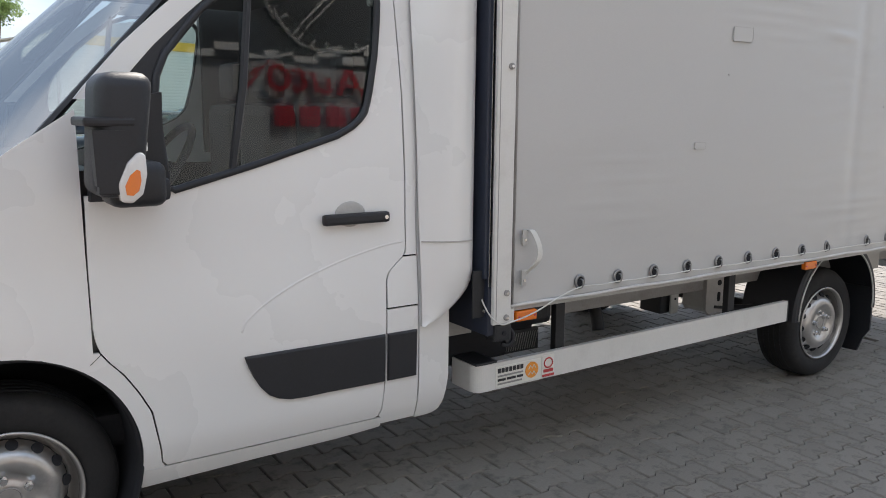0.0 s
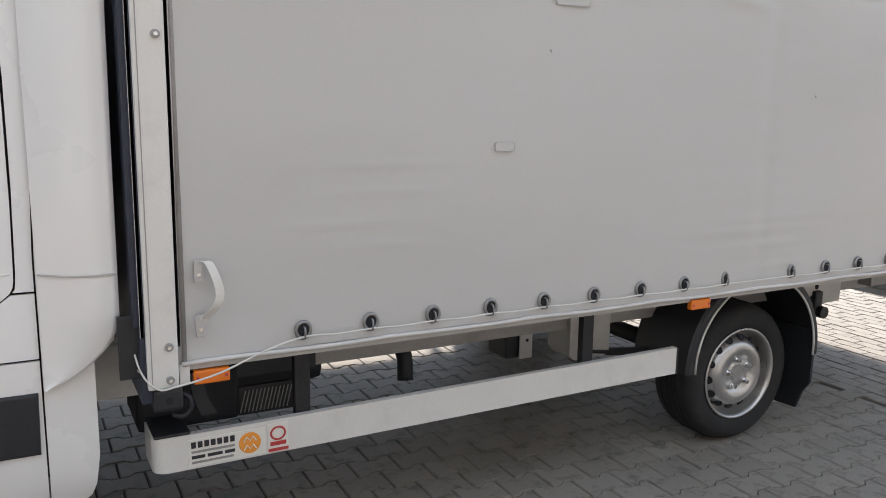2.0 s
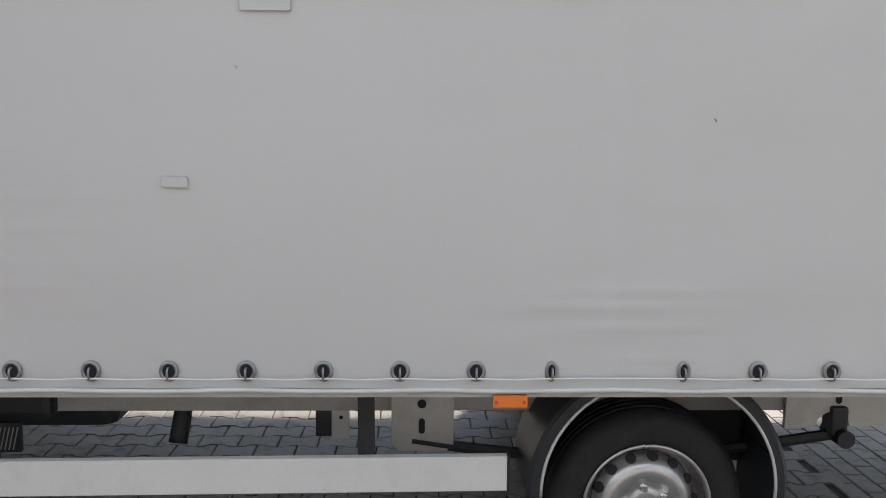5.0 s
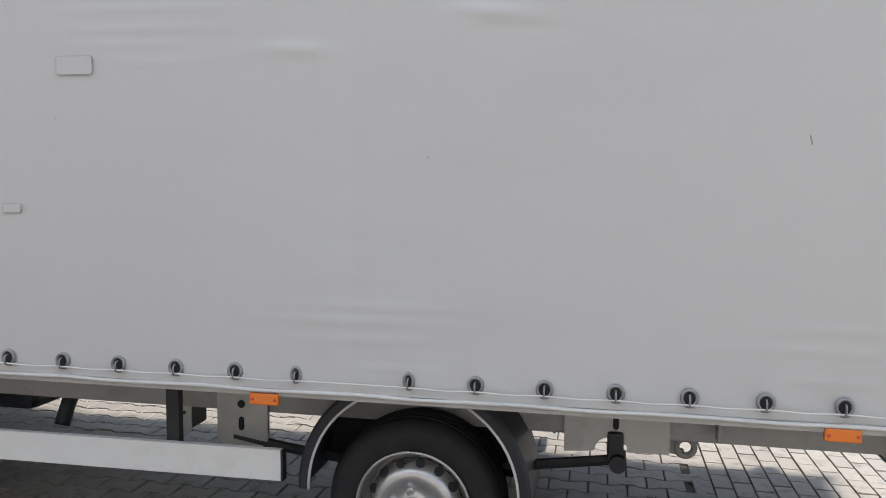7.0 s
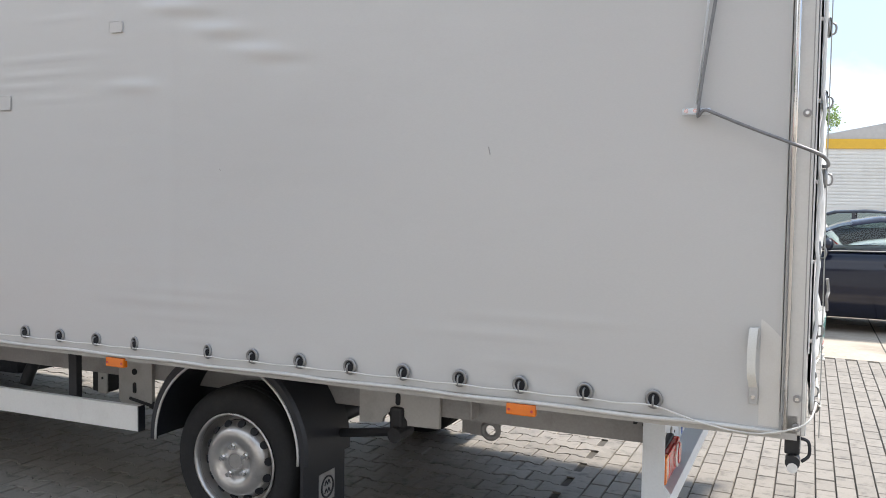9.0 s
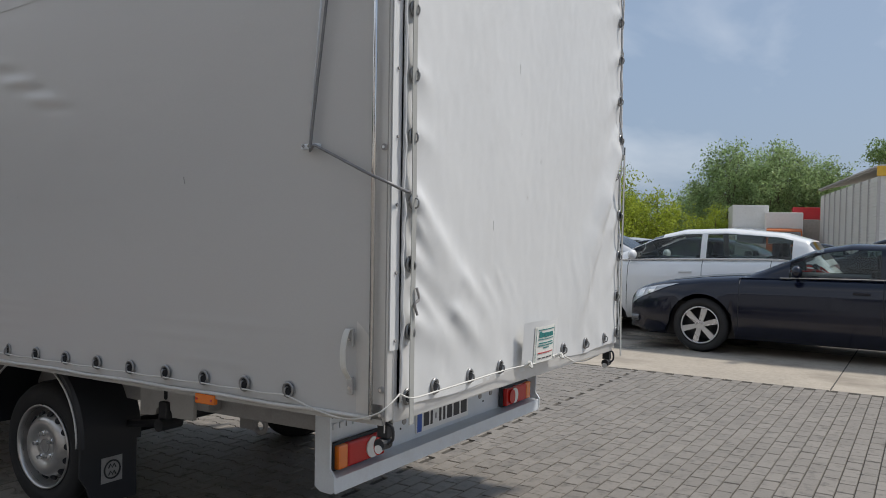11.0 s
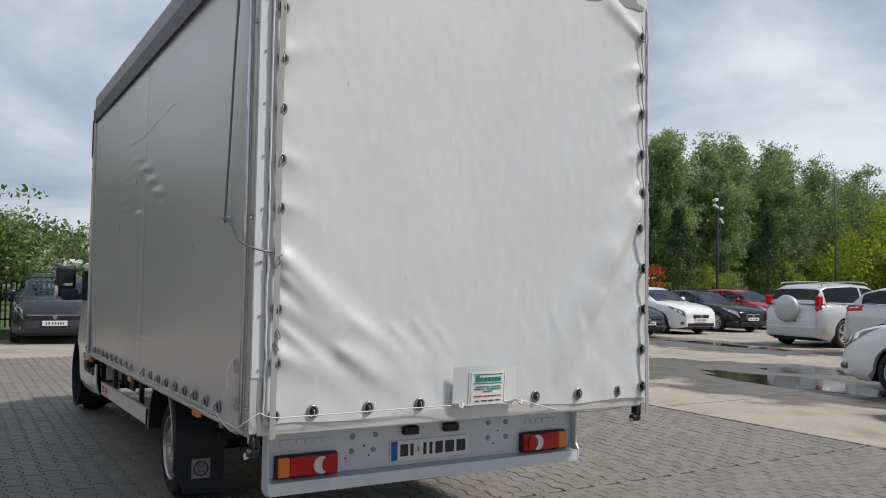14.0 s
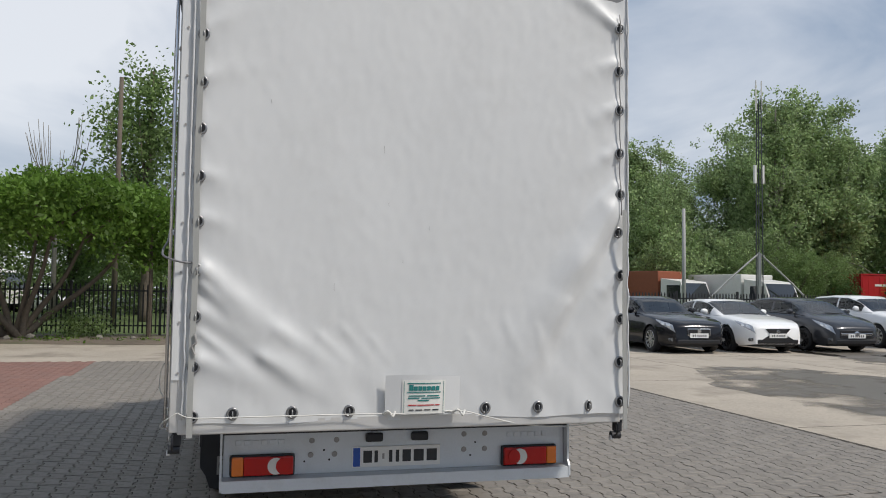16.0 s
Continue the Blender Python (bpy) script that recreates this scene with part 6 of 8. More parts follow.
def make_car(kind, colour, m, label, style="plain", pane="car_pane", rim="alloy", spokes=6, name="car", lamp="headlamp", grille=0.55, group="cars in the yard", near=False, bumper=""):
    K = CAR_KINDS[kind]
    L, W, r = K["L"], K["W"], K["r"]
    axles = (K["fo"], K["fo"] + K["wb"])
    ar = r + 0.055
    car = empty(name, m, label=label, category="car", group=group)

    def half(x):
        t = max(0.0, 1 - x / 0.75)
        b = max(0.0, 1 - (L - x) / 0.6)
        return W / 2 * (1 - 0.30 * t ** 2.6) * (1 - 0.20 * b ** 2.6)

    def low(x):
        z = 0.19 + 0.06 * max(0.0, 1 - x / 0.3) + 0.08 * max(0.0, 1 - (L - x) / 0.4)
        for a in axles:
            if abs(x - a) < ar:
                z = max(z, r + math.sqrt(ar * ar - (x - a) ** 2))
        return z

    def body_pt(x, k):
        """k runs from 0 at the sill to 7 at the middle line."""
        i = min(int(k), 6)
        f = k - i
        a, b = SECT[i], SECT[i + 1]
        wy, hz = a[0] + (b[0] - a[0]) * f, a[1] + (b[1] - a[1]) * f
        base, top = 0.19, lerp_at(K["deck"], x)
        return Vector((L / 2 - x, half(x) * wy, max(low(x) * (1 if hz < 0.9 else 0), base + hz * (top - base))))

    xs = sorted(set([round(v, 4) for v in span(0, L, 56)] + [round(a + s * ar * c, 4) for a in axles for s in (-1, 1) for c in (0.999, 0.97, 0.9, 0.8)] + [0.03, 0.07, L - 0.04]))
    bm = bmesh.new()
    R = []
    for x in xs:
        right = [body_pt(x, k) for k in range(8)]
        row = [bm.verts.new(p) for p in right] + [bm.verts.new((p.x, -p.y, p.z)) for p in right[-2::-1]]
        R.append(row)
    for A, B in zip(R, R[1:]):
        for k in range(len(A) - 1):
            bm.faces.new((A[k], B[k], B[k + 1], A[k + 1]))
    bm.faces.new(R[0])
    bm.faces.new(R[-1][::-1])
    body = part("body", bm, colour, car, "painted bodywork", smooth=True)
    body.data.set_sharp_from_angle(angle=radians(50))
    body.data.materials.append(M["trim_black"])
    c0, c1 = L / 2 - K["roof"][0][0] - 0.22, L / 2 - K["roof"][-1][0] + 0.12
    for f in body.data.polygons:
        if c1 < f.center.x < c0 and abs(f.center.y) < W * 0.44 and f.normal.z > 0.7:
            f.material_index = 1
    part("underbody", box((-L / 2 + 0.25, -W / 2 + 0.22, 0.17), (L / 2 - 0.25, W / 2 - 0.22, 0.62), 0.02), "trim_black", car)

    def roof_pt(x, k):
        zr, zd = lerp_at(K["roof"], x), lerp_at(K["deck"], x) - 0.015
        zr = max(zr, zd + 0.002)
        h = zr - zd
        i = min(int(k), 3)
        f = k - i
        S = [(0.885, 0.0), (0.80, 0.62), (0.725, 0.90), (0.60, 0.985), (0.0, 1.02)]
        a, b = S[i], S[i + 1]
        squeeze = 1 - 0.05 * max(0, x - 3.2)
        return Vector((L / 2 - x, half(min(max(x, 1.2), L - 0.8)) * (a[0] + (b[0] - a[0]) * f) * squeeze, zd + h * (a[1] + (b[1] - a[1]) * f)))
    xa, xb = K["roof"][0][0], K["roof"][-1][0]
    rp = K["roof"]
    g0, g1, gm = K["glass"]
    ws = (rp[0][0] + 0.06, rp[1][0] + (rp[2][0] - rp[1][0]) * 0.25)
    rs = (rp[-3][0] + (rp[-2][0] - rp[-3][0]) * 0.5 if kind in ("coupe", "sedan") else rp[-2][0] + 0.02, rp[-1][0] - 0.06)
    KS = [0, 0.12, 0.6, 1.0, 1.4, 1.75, 1.88, 2.5, 3.0, 3.5, 4]

    def opening(x, k):
        side = 0.12 < k < 1.75 and (g0 < x < gm - 0.04 or gm + 0.04 < x < g1)
        screen = k > 1.88 and (ws[0] < x < ws[1] or rs[0] < x < rs[1])
        return side or screen
    bm = bmesh.new()
    R = []
    X = sorted(set(round(v, 4) for v in span(xa, xb, 36) + [p[0] for p in rp] + [g0, gm - 0.04, gm + 0.04, g1, ws[0], ws[1], rs[0], rs[1]]))
    X = [x for i, x in enumerate(X) if i == 0 or x - X[i - 1] > 0.002]
    for x in X:
        R.append([[bm.verts.new((p.x, s * p.y, p.z)) for p in (roof_pt(x, k) for k in KS)] for s in (1, -1)])
    for A, B, x0, x1 in zip(R, R[1:], X, X[1:]):
        for h in (0, 1):
            for k in range(len(KS) - 1):
                if not opening((x0 + x1) / 2, (KS[k] + KS[k + 1]) / 2):
                    q = (A[h][k], B[h][k], B[h][k + 1], A[h][k + 1])
                    bm.faces.new(q if h == 0 else q[::-1])
    bmesh.ops.remove_doubles(bm, verts=bm.verts[:], dist=0.0004)
    roof = part("roof", bm, colour, car, smooth=True)
    part("dashboard", box((L / 2 - ws[1] + 0.02, -W * 0.36, 0.80), (L / 2 - ws[0] - 0.42, W * 0.36, lerp_at(K["deck"], ws[1]) + 0.02), 0.04), "trim_black", car)
    for xs_, ys_ in ((gm - 0.08, -0.37), (gm - 0.08, 0.37), (g1 - 0.28, -0.40), (g1 - 0.28, 0.40)):
        zt = min(lerp_at(K["roof"], xs_) - 0.16, 1.28)
        st = part("seat", box((L / 2 - xs_ - 0.10, ys_ - 0.24, 0.70), (L / 2 - xs_ + 0.07, ys_ + 0.24, zt - 0.14), 0.05), "car_cloth", car)
        part("headrest", box((L / 2 - xs_ - 0.09, ys_ - 0.12, zt - 0.16), (L / 2 - xs_ + 0.01, ys_ + 0.12, zt + 0.04), 0.035), "car_cloth", st)

    def patch(nm, f, x0, x1, k0, k1, off, mat, parent, mirror, nx=8, nk=4, slant=0.0, taper=0.0):
        bm = bmesh.new()
        s = -1 if mirror else 1

        def g(u, v):
            k = k0 + (k1 - k0) * v + taper * u * (1 - v)
            x = x0 + (x1 - x0) * u + slant * (v - 0.5)
            p = f(x, k)
            e = 0.01
            du, dv = f(x + e, k) - f(x - e, k), f(x, min(k + e, 6.99)) - f(x, max(k - e, 0))
            n = du.cross(dv)
            n = n.normalized() if n.length > 1e-9 else Vector((0, 1, 0))
            if n.z < -0.2 or (n.y < 0 and abs(n.y) > abs(n.z)):
                n = -n
            p = p + n * off
            return Vector((p.x, p.y * s, p.z))
        grid(bm, nx, nk, g)
        return part(nm, bm, mat, parent, smooth=True)
    for mir in (False, True):
        patch("side_window", roof_pt, g0, gm - 0.04, 0.12, 1.75, -0.003, "car_pane", roof, mir, 10, 4, slant=0.0)
        patch("side_window", roof_pt, gm + 0.04, g1, 0.12, 1.75, -0.003, pane, roof, mir, 10, 4)
        hl = patch("head_lamp", body_pt, 0.05, 0.62, 3.05, 4.45, 0.006, lamp, car, mir, 12, 4, slant=0.10, taper=1.0)
        patch("lamp_unit", body_pt, 0.12, 0.22, 3.45, 4.2, 0.010, "chrome", hl, mir, 5, 3, slant=0.05)
        patch("lamp_unit", body_pt, 0.28, 0.37, 3.65, 4.25, 0.010, "chrome", hl, mir, 5, 3, slant=0.05)
        tl = patch("tail_lamp", body_pt, L - (0.16 if kind == "suv" else 0.50), L - 0.03, 3.75, 4.75, 0.007, "red_lens", car, mir, 8, 3)
        patch("lamp_band", body_pt, L - (0.12 if kind == "suv" else 0.40), L - 0.06, 4.15, 4.35, 0.011, "plate_white", tl, mir, 6, 2)
        patch("sill_trim", body_pt, axles[0] + ar + 0.02, axles[1] - ar - 0.02, 0.0, 0.85, 0.004, "trim_black", car, mir, 8, 2)
        s = -1 if mir else 1
        if near:
            for x in (axles[0] + ar + 0.06, gm, axles[1] - 0.12):
                part("door_gap", tube([body_pt(x, k) * 1 for k in (0.9, 1.5, 2, 2.6, 3, 3.6, 4, 4.6, 5)] if s > 0 else [Vector((p.x, -p.y, p.z)) for p in (body_pt(x, k) for k in (0.9, 1.5, 2, 2.6, 3, 3.6, 4, 4.6, 5))], 0.0045, 4), "trim_black", car)
            for x in (gm - 0.22, axles[1] - 0.25):
                p = body_pt(x, 3.55)
                part("handle", box((p.x - 0.09, s * (p.y + 0.004) - 0.014, p.z - 0.015), (p.x + 0.09, s * (p.y + 0.004) + 0.014, p.z + 0.015), 0.006), colour, car)
            part("window_trim", tube([Vector((p.x, p.y * s, p.z)) for p in (roof_pt(x, 0.06) + Vector((0, 0.006, 0)) for x in span(g0 - 0.1, g1, 12))], 0.008, 5), "chrome", roof)
        p = roof_pt(g0 + 0.12, 0.2)
        bm = bmesh.new()
        bmesh.ops.create_uvsphere(bm, u_segments=14, v_segments=8, radius=1, matrix=Matrix.Translation((p.x + 0.02, s * (p.y + 0.13), p.z + 0.05)) @ Matrix.Diagonal((0.06, 0.11, 0.075, 1)))
        mr = part("door_mirror", bm, colour, car, smooth=True)
        part("mirror_stalk", tube([(p.x + 0.03, s * (p.y - 0.02), p.z), (p.x + 0.02, s * (p.y + 0.09), p.z + 0.02)], 0.02, 6), "trim_black", mr)
    # front and rear screens across the middle
    def screen(nm, x0, x1, off, mat_):
        bm = bmesh.new()

        def g(u, v):
            x = x0 + (x1 - x0) * v
            t = 2 * u - 1
            k = 4 - abs(t) * 2.15
            p = roof_pt(x, k)
            return Vector((p.x + off[0], p.y * (1 if t > 0 else -1), p.z + off[1]))
        grid(bm, 16, 6, g)
        part(nm, bm, mat_, roof, smooth=True)
    screen("windscreen", ws[0], ws[1], (-0.003, -0.003), "screen_pane")
    screen("rear_window", rs[0], rs[1], (0.003, -0.003), pane)
    wb_ = roof_pt(ws[0] + 0.02, 3)
    part("wiper", tube([(wb_.x + 0.01, -0.5, wb_.z + 0.012), (wb_.x - 0.05, 0.0, wb_.z + 0.035), (wb_.x - 0.07, 0.5, wb_.z + 0.03)], 0.008, 5), "trim_black", roof)
    # nose
    dz = lerp_at(K["deck"], 0.0)
    nx = L / 2
    if style == "twin":
        for c in (-0.17, 0.17):
            fr_ = part("grille_surround", box((nx - 0.03, c - 0.155, dz - 0.21), (nx + 0.022, c + 0.155, dz - 0.02), 0.035), "chrome", car)
            part("grille", box((nx + 0.0, c - 0.135, dz - 0.19), (nx + 0.027, c + 0.135, dz - 0.04), 0.03), "trim_black", fr_)
    elif style == "spindle":
        bm = bmesh.new()
        prism_yz = [(-0.36, dz - 0.01), (0.36, dz - 0.01), (0.22, dz - 0.16), (0.56, 0.30), (-0.56, 0.30), (-0.22, dz - 0.16)]
        fr_ = [[bm.verts.new((xx, y, z)) for y, z in prism_yz] for xx in (nx - 0.05, nx + 0.016)]
        bm.faces.new(fr_[1])
        for a in range(6):
            bm.faces.new((fr_[0][a], fr_[0][(a + 1) % 6], fr_[1][(a + 1) % 6], fr_[1][a]))
        part("grille", bm, "trim_black", car, "large black waisted grille")
    else:
        h = 0.22 if style == "bar" else 0.13
        gr = part("grille", box((nx - 0.035, -grille, dz - 0.03 - h), (nx + 0.012, grille, dz - 0.03), 0.03), "trim_black", car)
        if style == "bar":
            part("grille_bar", box((nx + 0.004, -grille * 0.93, dz - 0.06 - h / 2), (nx + 0.022, grille * 0.93, dz - h / 2), 0.008), "chrome", gr)
        else:
            part("grille_bar", box((nx + 0.004, -grille * 0.95, dz - 0.06), (nx + 0.018, grille * 0.95, dz - 0.035), 0.004), "chrome", gr)
    part("emblem", lathe(bmesh.new(), [(0.0, 0.0), (0.05, 0.0), (0.085 if style == "bar" else 0.055, 0.008), (0.085 if style == "bar" else 0.055, 0.03)], 20, Matrix.Translation((nx + 0.034, 0, dz - (0.14 if style == "bar" else 0.09))) @ pose(0, 0, 0, 0, 0, 90)), "chrome", car)
    part("lower_grille", box((L / 2 - 0.05, -0.60, 0.25), (L / 2 + 0.008, 0.60, 0.37), 0.03), "trim_black", car)
    pl = part("number_plate", box((L / 2 + 0.006, -0.26, 0.41), (L / 2 + 0.030, 0.26, 0.525), 0.003), "plate_white", car)
    part("print_bar", plate_print(L / 2 + 0.026, L / 2 + 0.033, 0.438), "ink", pl)
    pl = part("number_plate", box((-L / 2 - 0.02, -0.26, 0.62), (-L / 2 + 0.02, 0.26, 0.73), 0.003), "plate_white", car)
    part("print_bar", plate_print(-L / 2 - 0.024, -L / 2 - 0.018, 0.648), "ink", pl)
    part("rear_bumper", box((-L / 2 - 0.015, -W * 0.40, 0.27), (-L / 2 + 0.1, W * 0.40, 0.42 if not bumper else 0.55), 0.04), PAINTS[bumper] if bumper else "trim_black", car)
    for s in (-1, 1):
        part("fog_lamp", cyl((L / 2 - 0.14, s * W * 0.395, 0.36), (L / 2 - 0.04, s * W * 0.385, 0.36), 0.05, 0.045, 14), "lamp_dark", car)
    # wheels
    for a in axles:
        for s in (-1, 1):
            w = empty("wheel", Matrix.Translation((L / 2 - a, s * (W / 2 - 0.015), r)))
            w.parent = car
            mm = Matrix.Diagonal((1, -s, 1, 1))
            rr = r * 0.70
            part("tyre", lathe(bmesh.new(), [(rr, 0.03), (rr + 0.012, 0.0), (r * 0.88, -0.008), (r * 0.97, 0.012), (r, 0.04), (r, 0.18), (r * 0.9, 0.21), (rr, 0.2)], 36, mm), "tyre", w, smooth=True)
            rm = part("rim", lathe(bmesh.new(), [(rr + 0.004, 0.002), (rr - 0.012, -0.002), (rr - 0.022, 0.02), (rr - 0.03, 0.10), (0.10, 0.11), (0.0, 0.11)], 32, mm), "trim_black", w, smooth=True)
            part("rim_edge", tube([mm @ Vector(((rr - 0.010) * math.cos(2 * math.pi * k / 32), 0.004, (rr - 0.010) * math.sin(2 * math.pi * k / 32))) for k in range(32)], 0.010, 5, True), rim, rm, smooth=True)
            for k in range(spokes):
                an = 2 * math.pi * k / spokes + 0.3 * a
                q = Matrix.Rotation(an, 4, 'Y')
                wd = 0.40 * math.pi * 0.14 / spokes
                bm = bmesh.new()
                vs = []
                for (u, hw, y) in ((0.04, wd * 0.9, 0.012), (rr - 0.015, wd * 1.25, 0.006)):
                    vs.append([bm.verts.new(mm @ (q @ Vector((u, yy, zz)))) for yy, zz in ((y, -hw), (y, hw), (y + 0.03, hw), (y + 0.03, -hw))])
                for i in range(4):
                    bm.faces.new((vs[0][i], vs[0][(i + 1) % 4], vs[1][(i + 1) % 4], vs[1][i]))
                bm.faces.new(vs[0])
                bm.faces.new(vs[1][::-1])
                part("spoke", bm, rim, rm)
            part("hub_cap", cyl(mm @ Vector((0, 0.04, 0)), mm @ Vector((0, 0.0, 0)), 0.06, 0.05, 16), rim, rm)
    return car


make_car("coupe", PAINTS["navy"], pose(0.57, 9.85, -0.02, 0, 0, 180) @ Matrix.Scale(1.09, 4), "dark navy five-door coupe with silver alloy wheels", spokes=6, near=True)
make_car("hatch", PAINTS["white"], pose(-1.88, 11.65, -0.02, 0, 0, 180) @ Matrix.Scale(1.13, 4), "white small hatchback with silver wheel covers", spokes=8, near=True, lamp="lamp_dark")
make_car("sedan", PAINTS["black"], pose(-2.75, 14.6, -0.02, 0, 0, 180) @ Matrix.Scale(1.08, 4), "black saloon behind the white hatchback", spokes=10)
make_car("estate", PAINTS["silver"], pose(-5.98, 18.84, -0.02, 0, 0, 0) @ Matrix.Diagonal((1.12, 1.12, 1.155, 1)), "silver estate car with dark side windows", pane="privacy_pane", spokes=10, near=True)
rav = make_car("suv", PAINTS["silver"], pose(-10.95, 21.35, -0.02, 0, 0, 90) @ Matrix.Scale(1.08, 4), "silver off-roader with a covered spare wheel", pane="privacy_pane", spokes=5, near=True, bumper="silver")
spare = part("spare_wheel", lathe(bmesh.new(), [(0.0, -0.11), (0.25, -0.10), (0.33, -0.07), (0.355, 0.0), (0.34, 0.08), (0.0, 0.09)], 32, Matrix.Translation((-2.235, 0.08, 0.98)) @ pose(0, 0, 0, 0, 0, -90)), PAINTS["pale"], rav, "spare wheel in a silver hard cover", smooth=True)
for s in (-1, 1):
    part("roof_rail", tube(smooth_line([(-1.75, s * 0.60, 1.58), (-1.6, s * 0.60, 1.66), (-0.2, s * 0.61, 1.70), (0.25, s * 0.60, 1.64)], 4), 0.018, 6), "chassis", rav, smooth=True)
    part("tall_tail_lamp", box((-2.17, s * 0.725 - 0.075, 1.06), (-1.98, s * 0.725 + 0.05, 1.32), 0.035), "red_lens", rav)
ROW_X = -14.75
make_car("sedan", PAINTS["black"], pose(ROW_X - 2.42, 12.42, -0.02, 0, 0, -2) @ Matrix.Scale(1.03, 4), "black saloon with a chromed twin grille", style="twin", spokes=10)
make_car("coupe", PAINTS["white"], pose(ROW_X - 2.35, 14.85, -0.02, 0, 0, -3) @ Matrix.Scale(1.03, 4), "white coupe with a large black grille and dark wheels", style="spindle", rim="dark_alloy", spokes=10)
make_car("hatch", PAINTS["grey"], pose(ROW_X - 2.15, 17.42, -0.02, 0, 0, -3) @ Matrix.Diagonal((1.08, 1.06, 1.0, 1)), "dark grey hatchback with a round grille emblem", style="bar", rim="dark_alloy", spokes=10, grille=0.5)
make_car("estate", PAINTS["white"], pose(-18.2, 20.95, -0.02, 0, 0, -3) @ Matrix.Diagonal((1.02, 1.04, 1.08, 1)), "white estate car with steel wheel covers", spokes=8, lamp="lamp_dark", grille=0.35)
make_car("sedan", PAINTS["black"], pose(-18.7, 24.2, -0.02, 0, 0, -3) @ Matrix.Scale(1.05, 4), "black saloon with bright multi-spoke wheels", style="twin", spokes=12)
make_car("hatch", PAINTS["red"], pose(-19.3, 27.4, -0.02, 0, 0, -3) @ Matrix.Scale(1.05, 4), "dark red hatchback parked by the fence", spokes=8)
make_car("minivan", PAINTS["grey"], pose(-19.15, 1.05, 0, 0, 0, -4), "dark grey people carrier with a wide black grille", spokes=8, grille=0.62)
# second rank of roofs seen over the near cars
make_car("estate", PAINTS["black"], pose(-5.2, 26.0, 0, 0, 0, 8), "black estate car in the next rank", group="cars farther back")
make_car("suv", PAINTS["black"], pose(0.8, 23.5, 0, 0, 0, 175), "black off-roader in the next rank", group="cars farther back")
make_car("hatch", PAINTS["pale"], pose(-9.0, 29.0, 0, 0, 0, 172), "pale silver hatchback in the next rank", group="cars farther back")
make_car("sedan", PAINTS["white"], pose(3.2, 19.5, 0, 0, 0, 178), "white saloon in the next rank", group="cars farther back")
make_car("sedan", PAINTS["navy"], pose(-1.6, 32.0, 0, 0, 0, 5), "navy saloon in the far rank", group="cars farther back")
make_car("estate", PAINTS["pale"], pose(4.6, 15.0, 0, 0, 0, 176), "silver estate car in the next rank", group="cars farther back")

# ---- trees and bushes ----
M["bark"] = material("bark", (0.13, 0.105, 0.08), 0.9, var=0.35, scale=8, fine=60, bump=0.01, bump_scale=30)
M["pale_bark"] = material("pale_bark", (0.24, 0.22, 0.19), 0.9, var=0.3, scale=8, fine=60)


def leaf_material(name, col, var=0.5):
    """Leaves that differ one from the next and let some light through."""
    m = bpy.data.materials.new(name)
    m.use_nodes = True
    n, l = m.node_tree.nodes, m.node_tree.links
    b = n["Principled BSDF"]
    b.inputs["Roughness"].default_value = 0.5
    b.inputs["Specular IOR Level"].default_value = 0.25
    geo = n.new("ShaderNodeNewGeometry")
    tc = n.new("ShaderNodeTexCoord")
    nz = n.new("ShaderNodeTexNoise")
    nz.inputs["Scale"].default_value = 0.6
    l.new(tc.outputs["Object"], nz.inputs["Vector"])
    add = n.new("ShaderNodeMath")
    add.operation = 'MULTIPLY_ADD'
    add.inputs[1].default_value = 0.55
    l.new(geo.outputs["Random Per Island"], add.inputs[0])
    l.new(nz.outputs["Fac"], add.inputs[2])
    rp = n.new("ShaderNodeValToRGB")
    rp.color_ramp.elements[0].position = 0.35
    rp.color_ramp.elements[0].color = tuple(c * (1 - var) for c in col) + (1,)
    rp.color_ramp.elements[1].position = 1.1
    rp.color_ramp.elements[1].color = tuple(min(1, c * (1 + var)) for c in col) + (1,)
    l.new(add.outputs[0], rp.inputs["Fac"])
    l.new(rp.outputs["Color"], b.inputs["Base Color"])
    tr = n.new("ShaderNodeBsdfTranslucent")
    l.new(rp.outputs["Color"], tr.inputs["Color"])
    mx = n.new("ShaderNodeMixShader")
    mx.inputs[0].default_value = 0.45
    l.new(b.outputs["BSDF"], mx.inputs[1])
    l.new(tr.outputs["BSDF"], mx.inputs[2])
    l.new(mx.outputs["Shader"], n["Material Output"].inputs["Surface"])
    return m


M["leaf_poplar"] = leaf_material("leaf_poplar", (0.245, 0.325, 0.147), 0.6)
M["leaf_sumac"] = leaf_material("leaf_sumac", (0.115, 0.20, 0.035))
M["leaf_lime"] = leaf_material("leaf_lime", (0.29, 0.345, 0.045))
M["leaf_dark"] = leaf_material("leaf_dark", (0.165, 0.235, 0.085), 0.6)
M["needle"] = leaf_material("needle", (0.07, 0.105, 0.045))


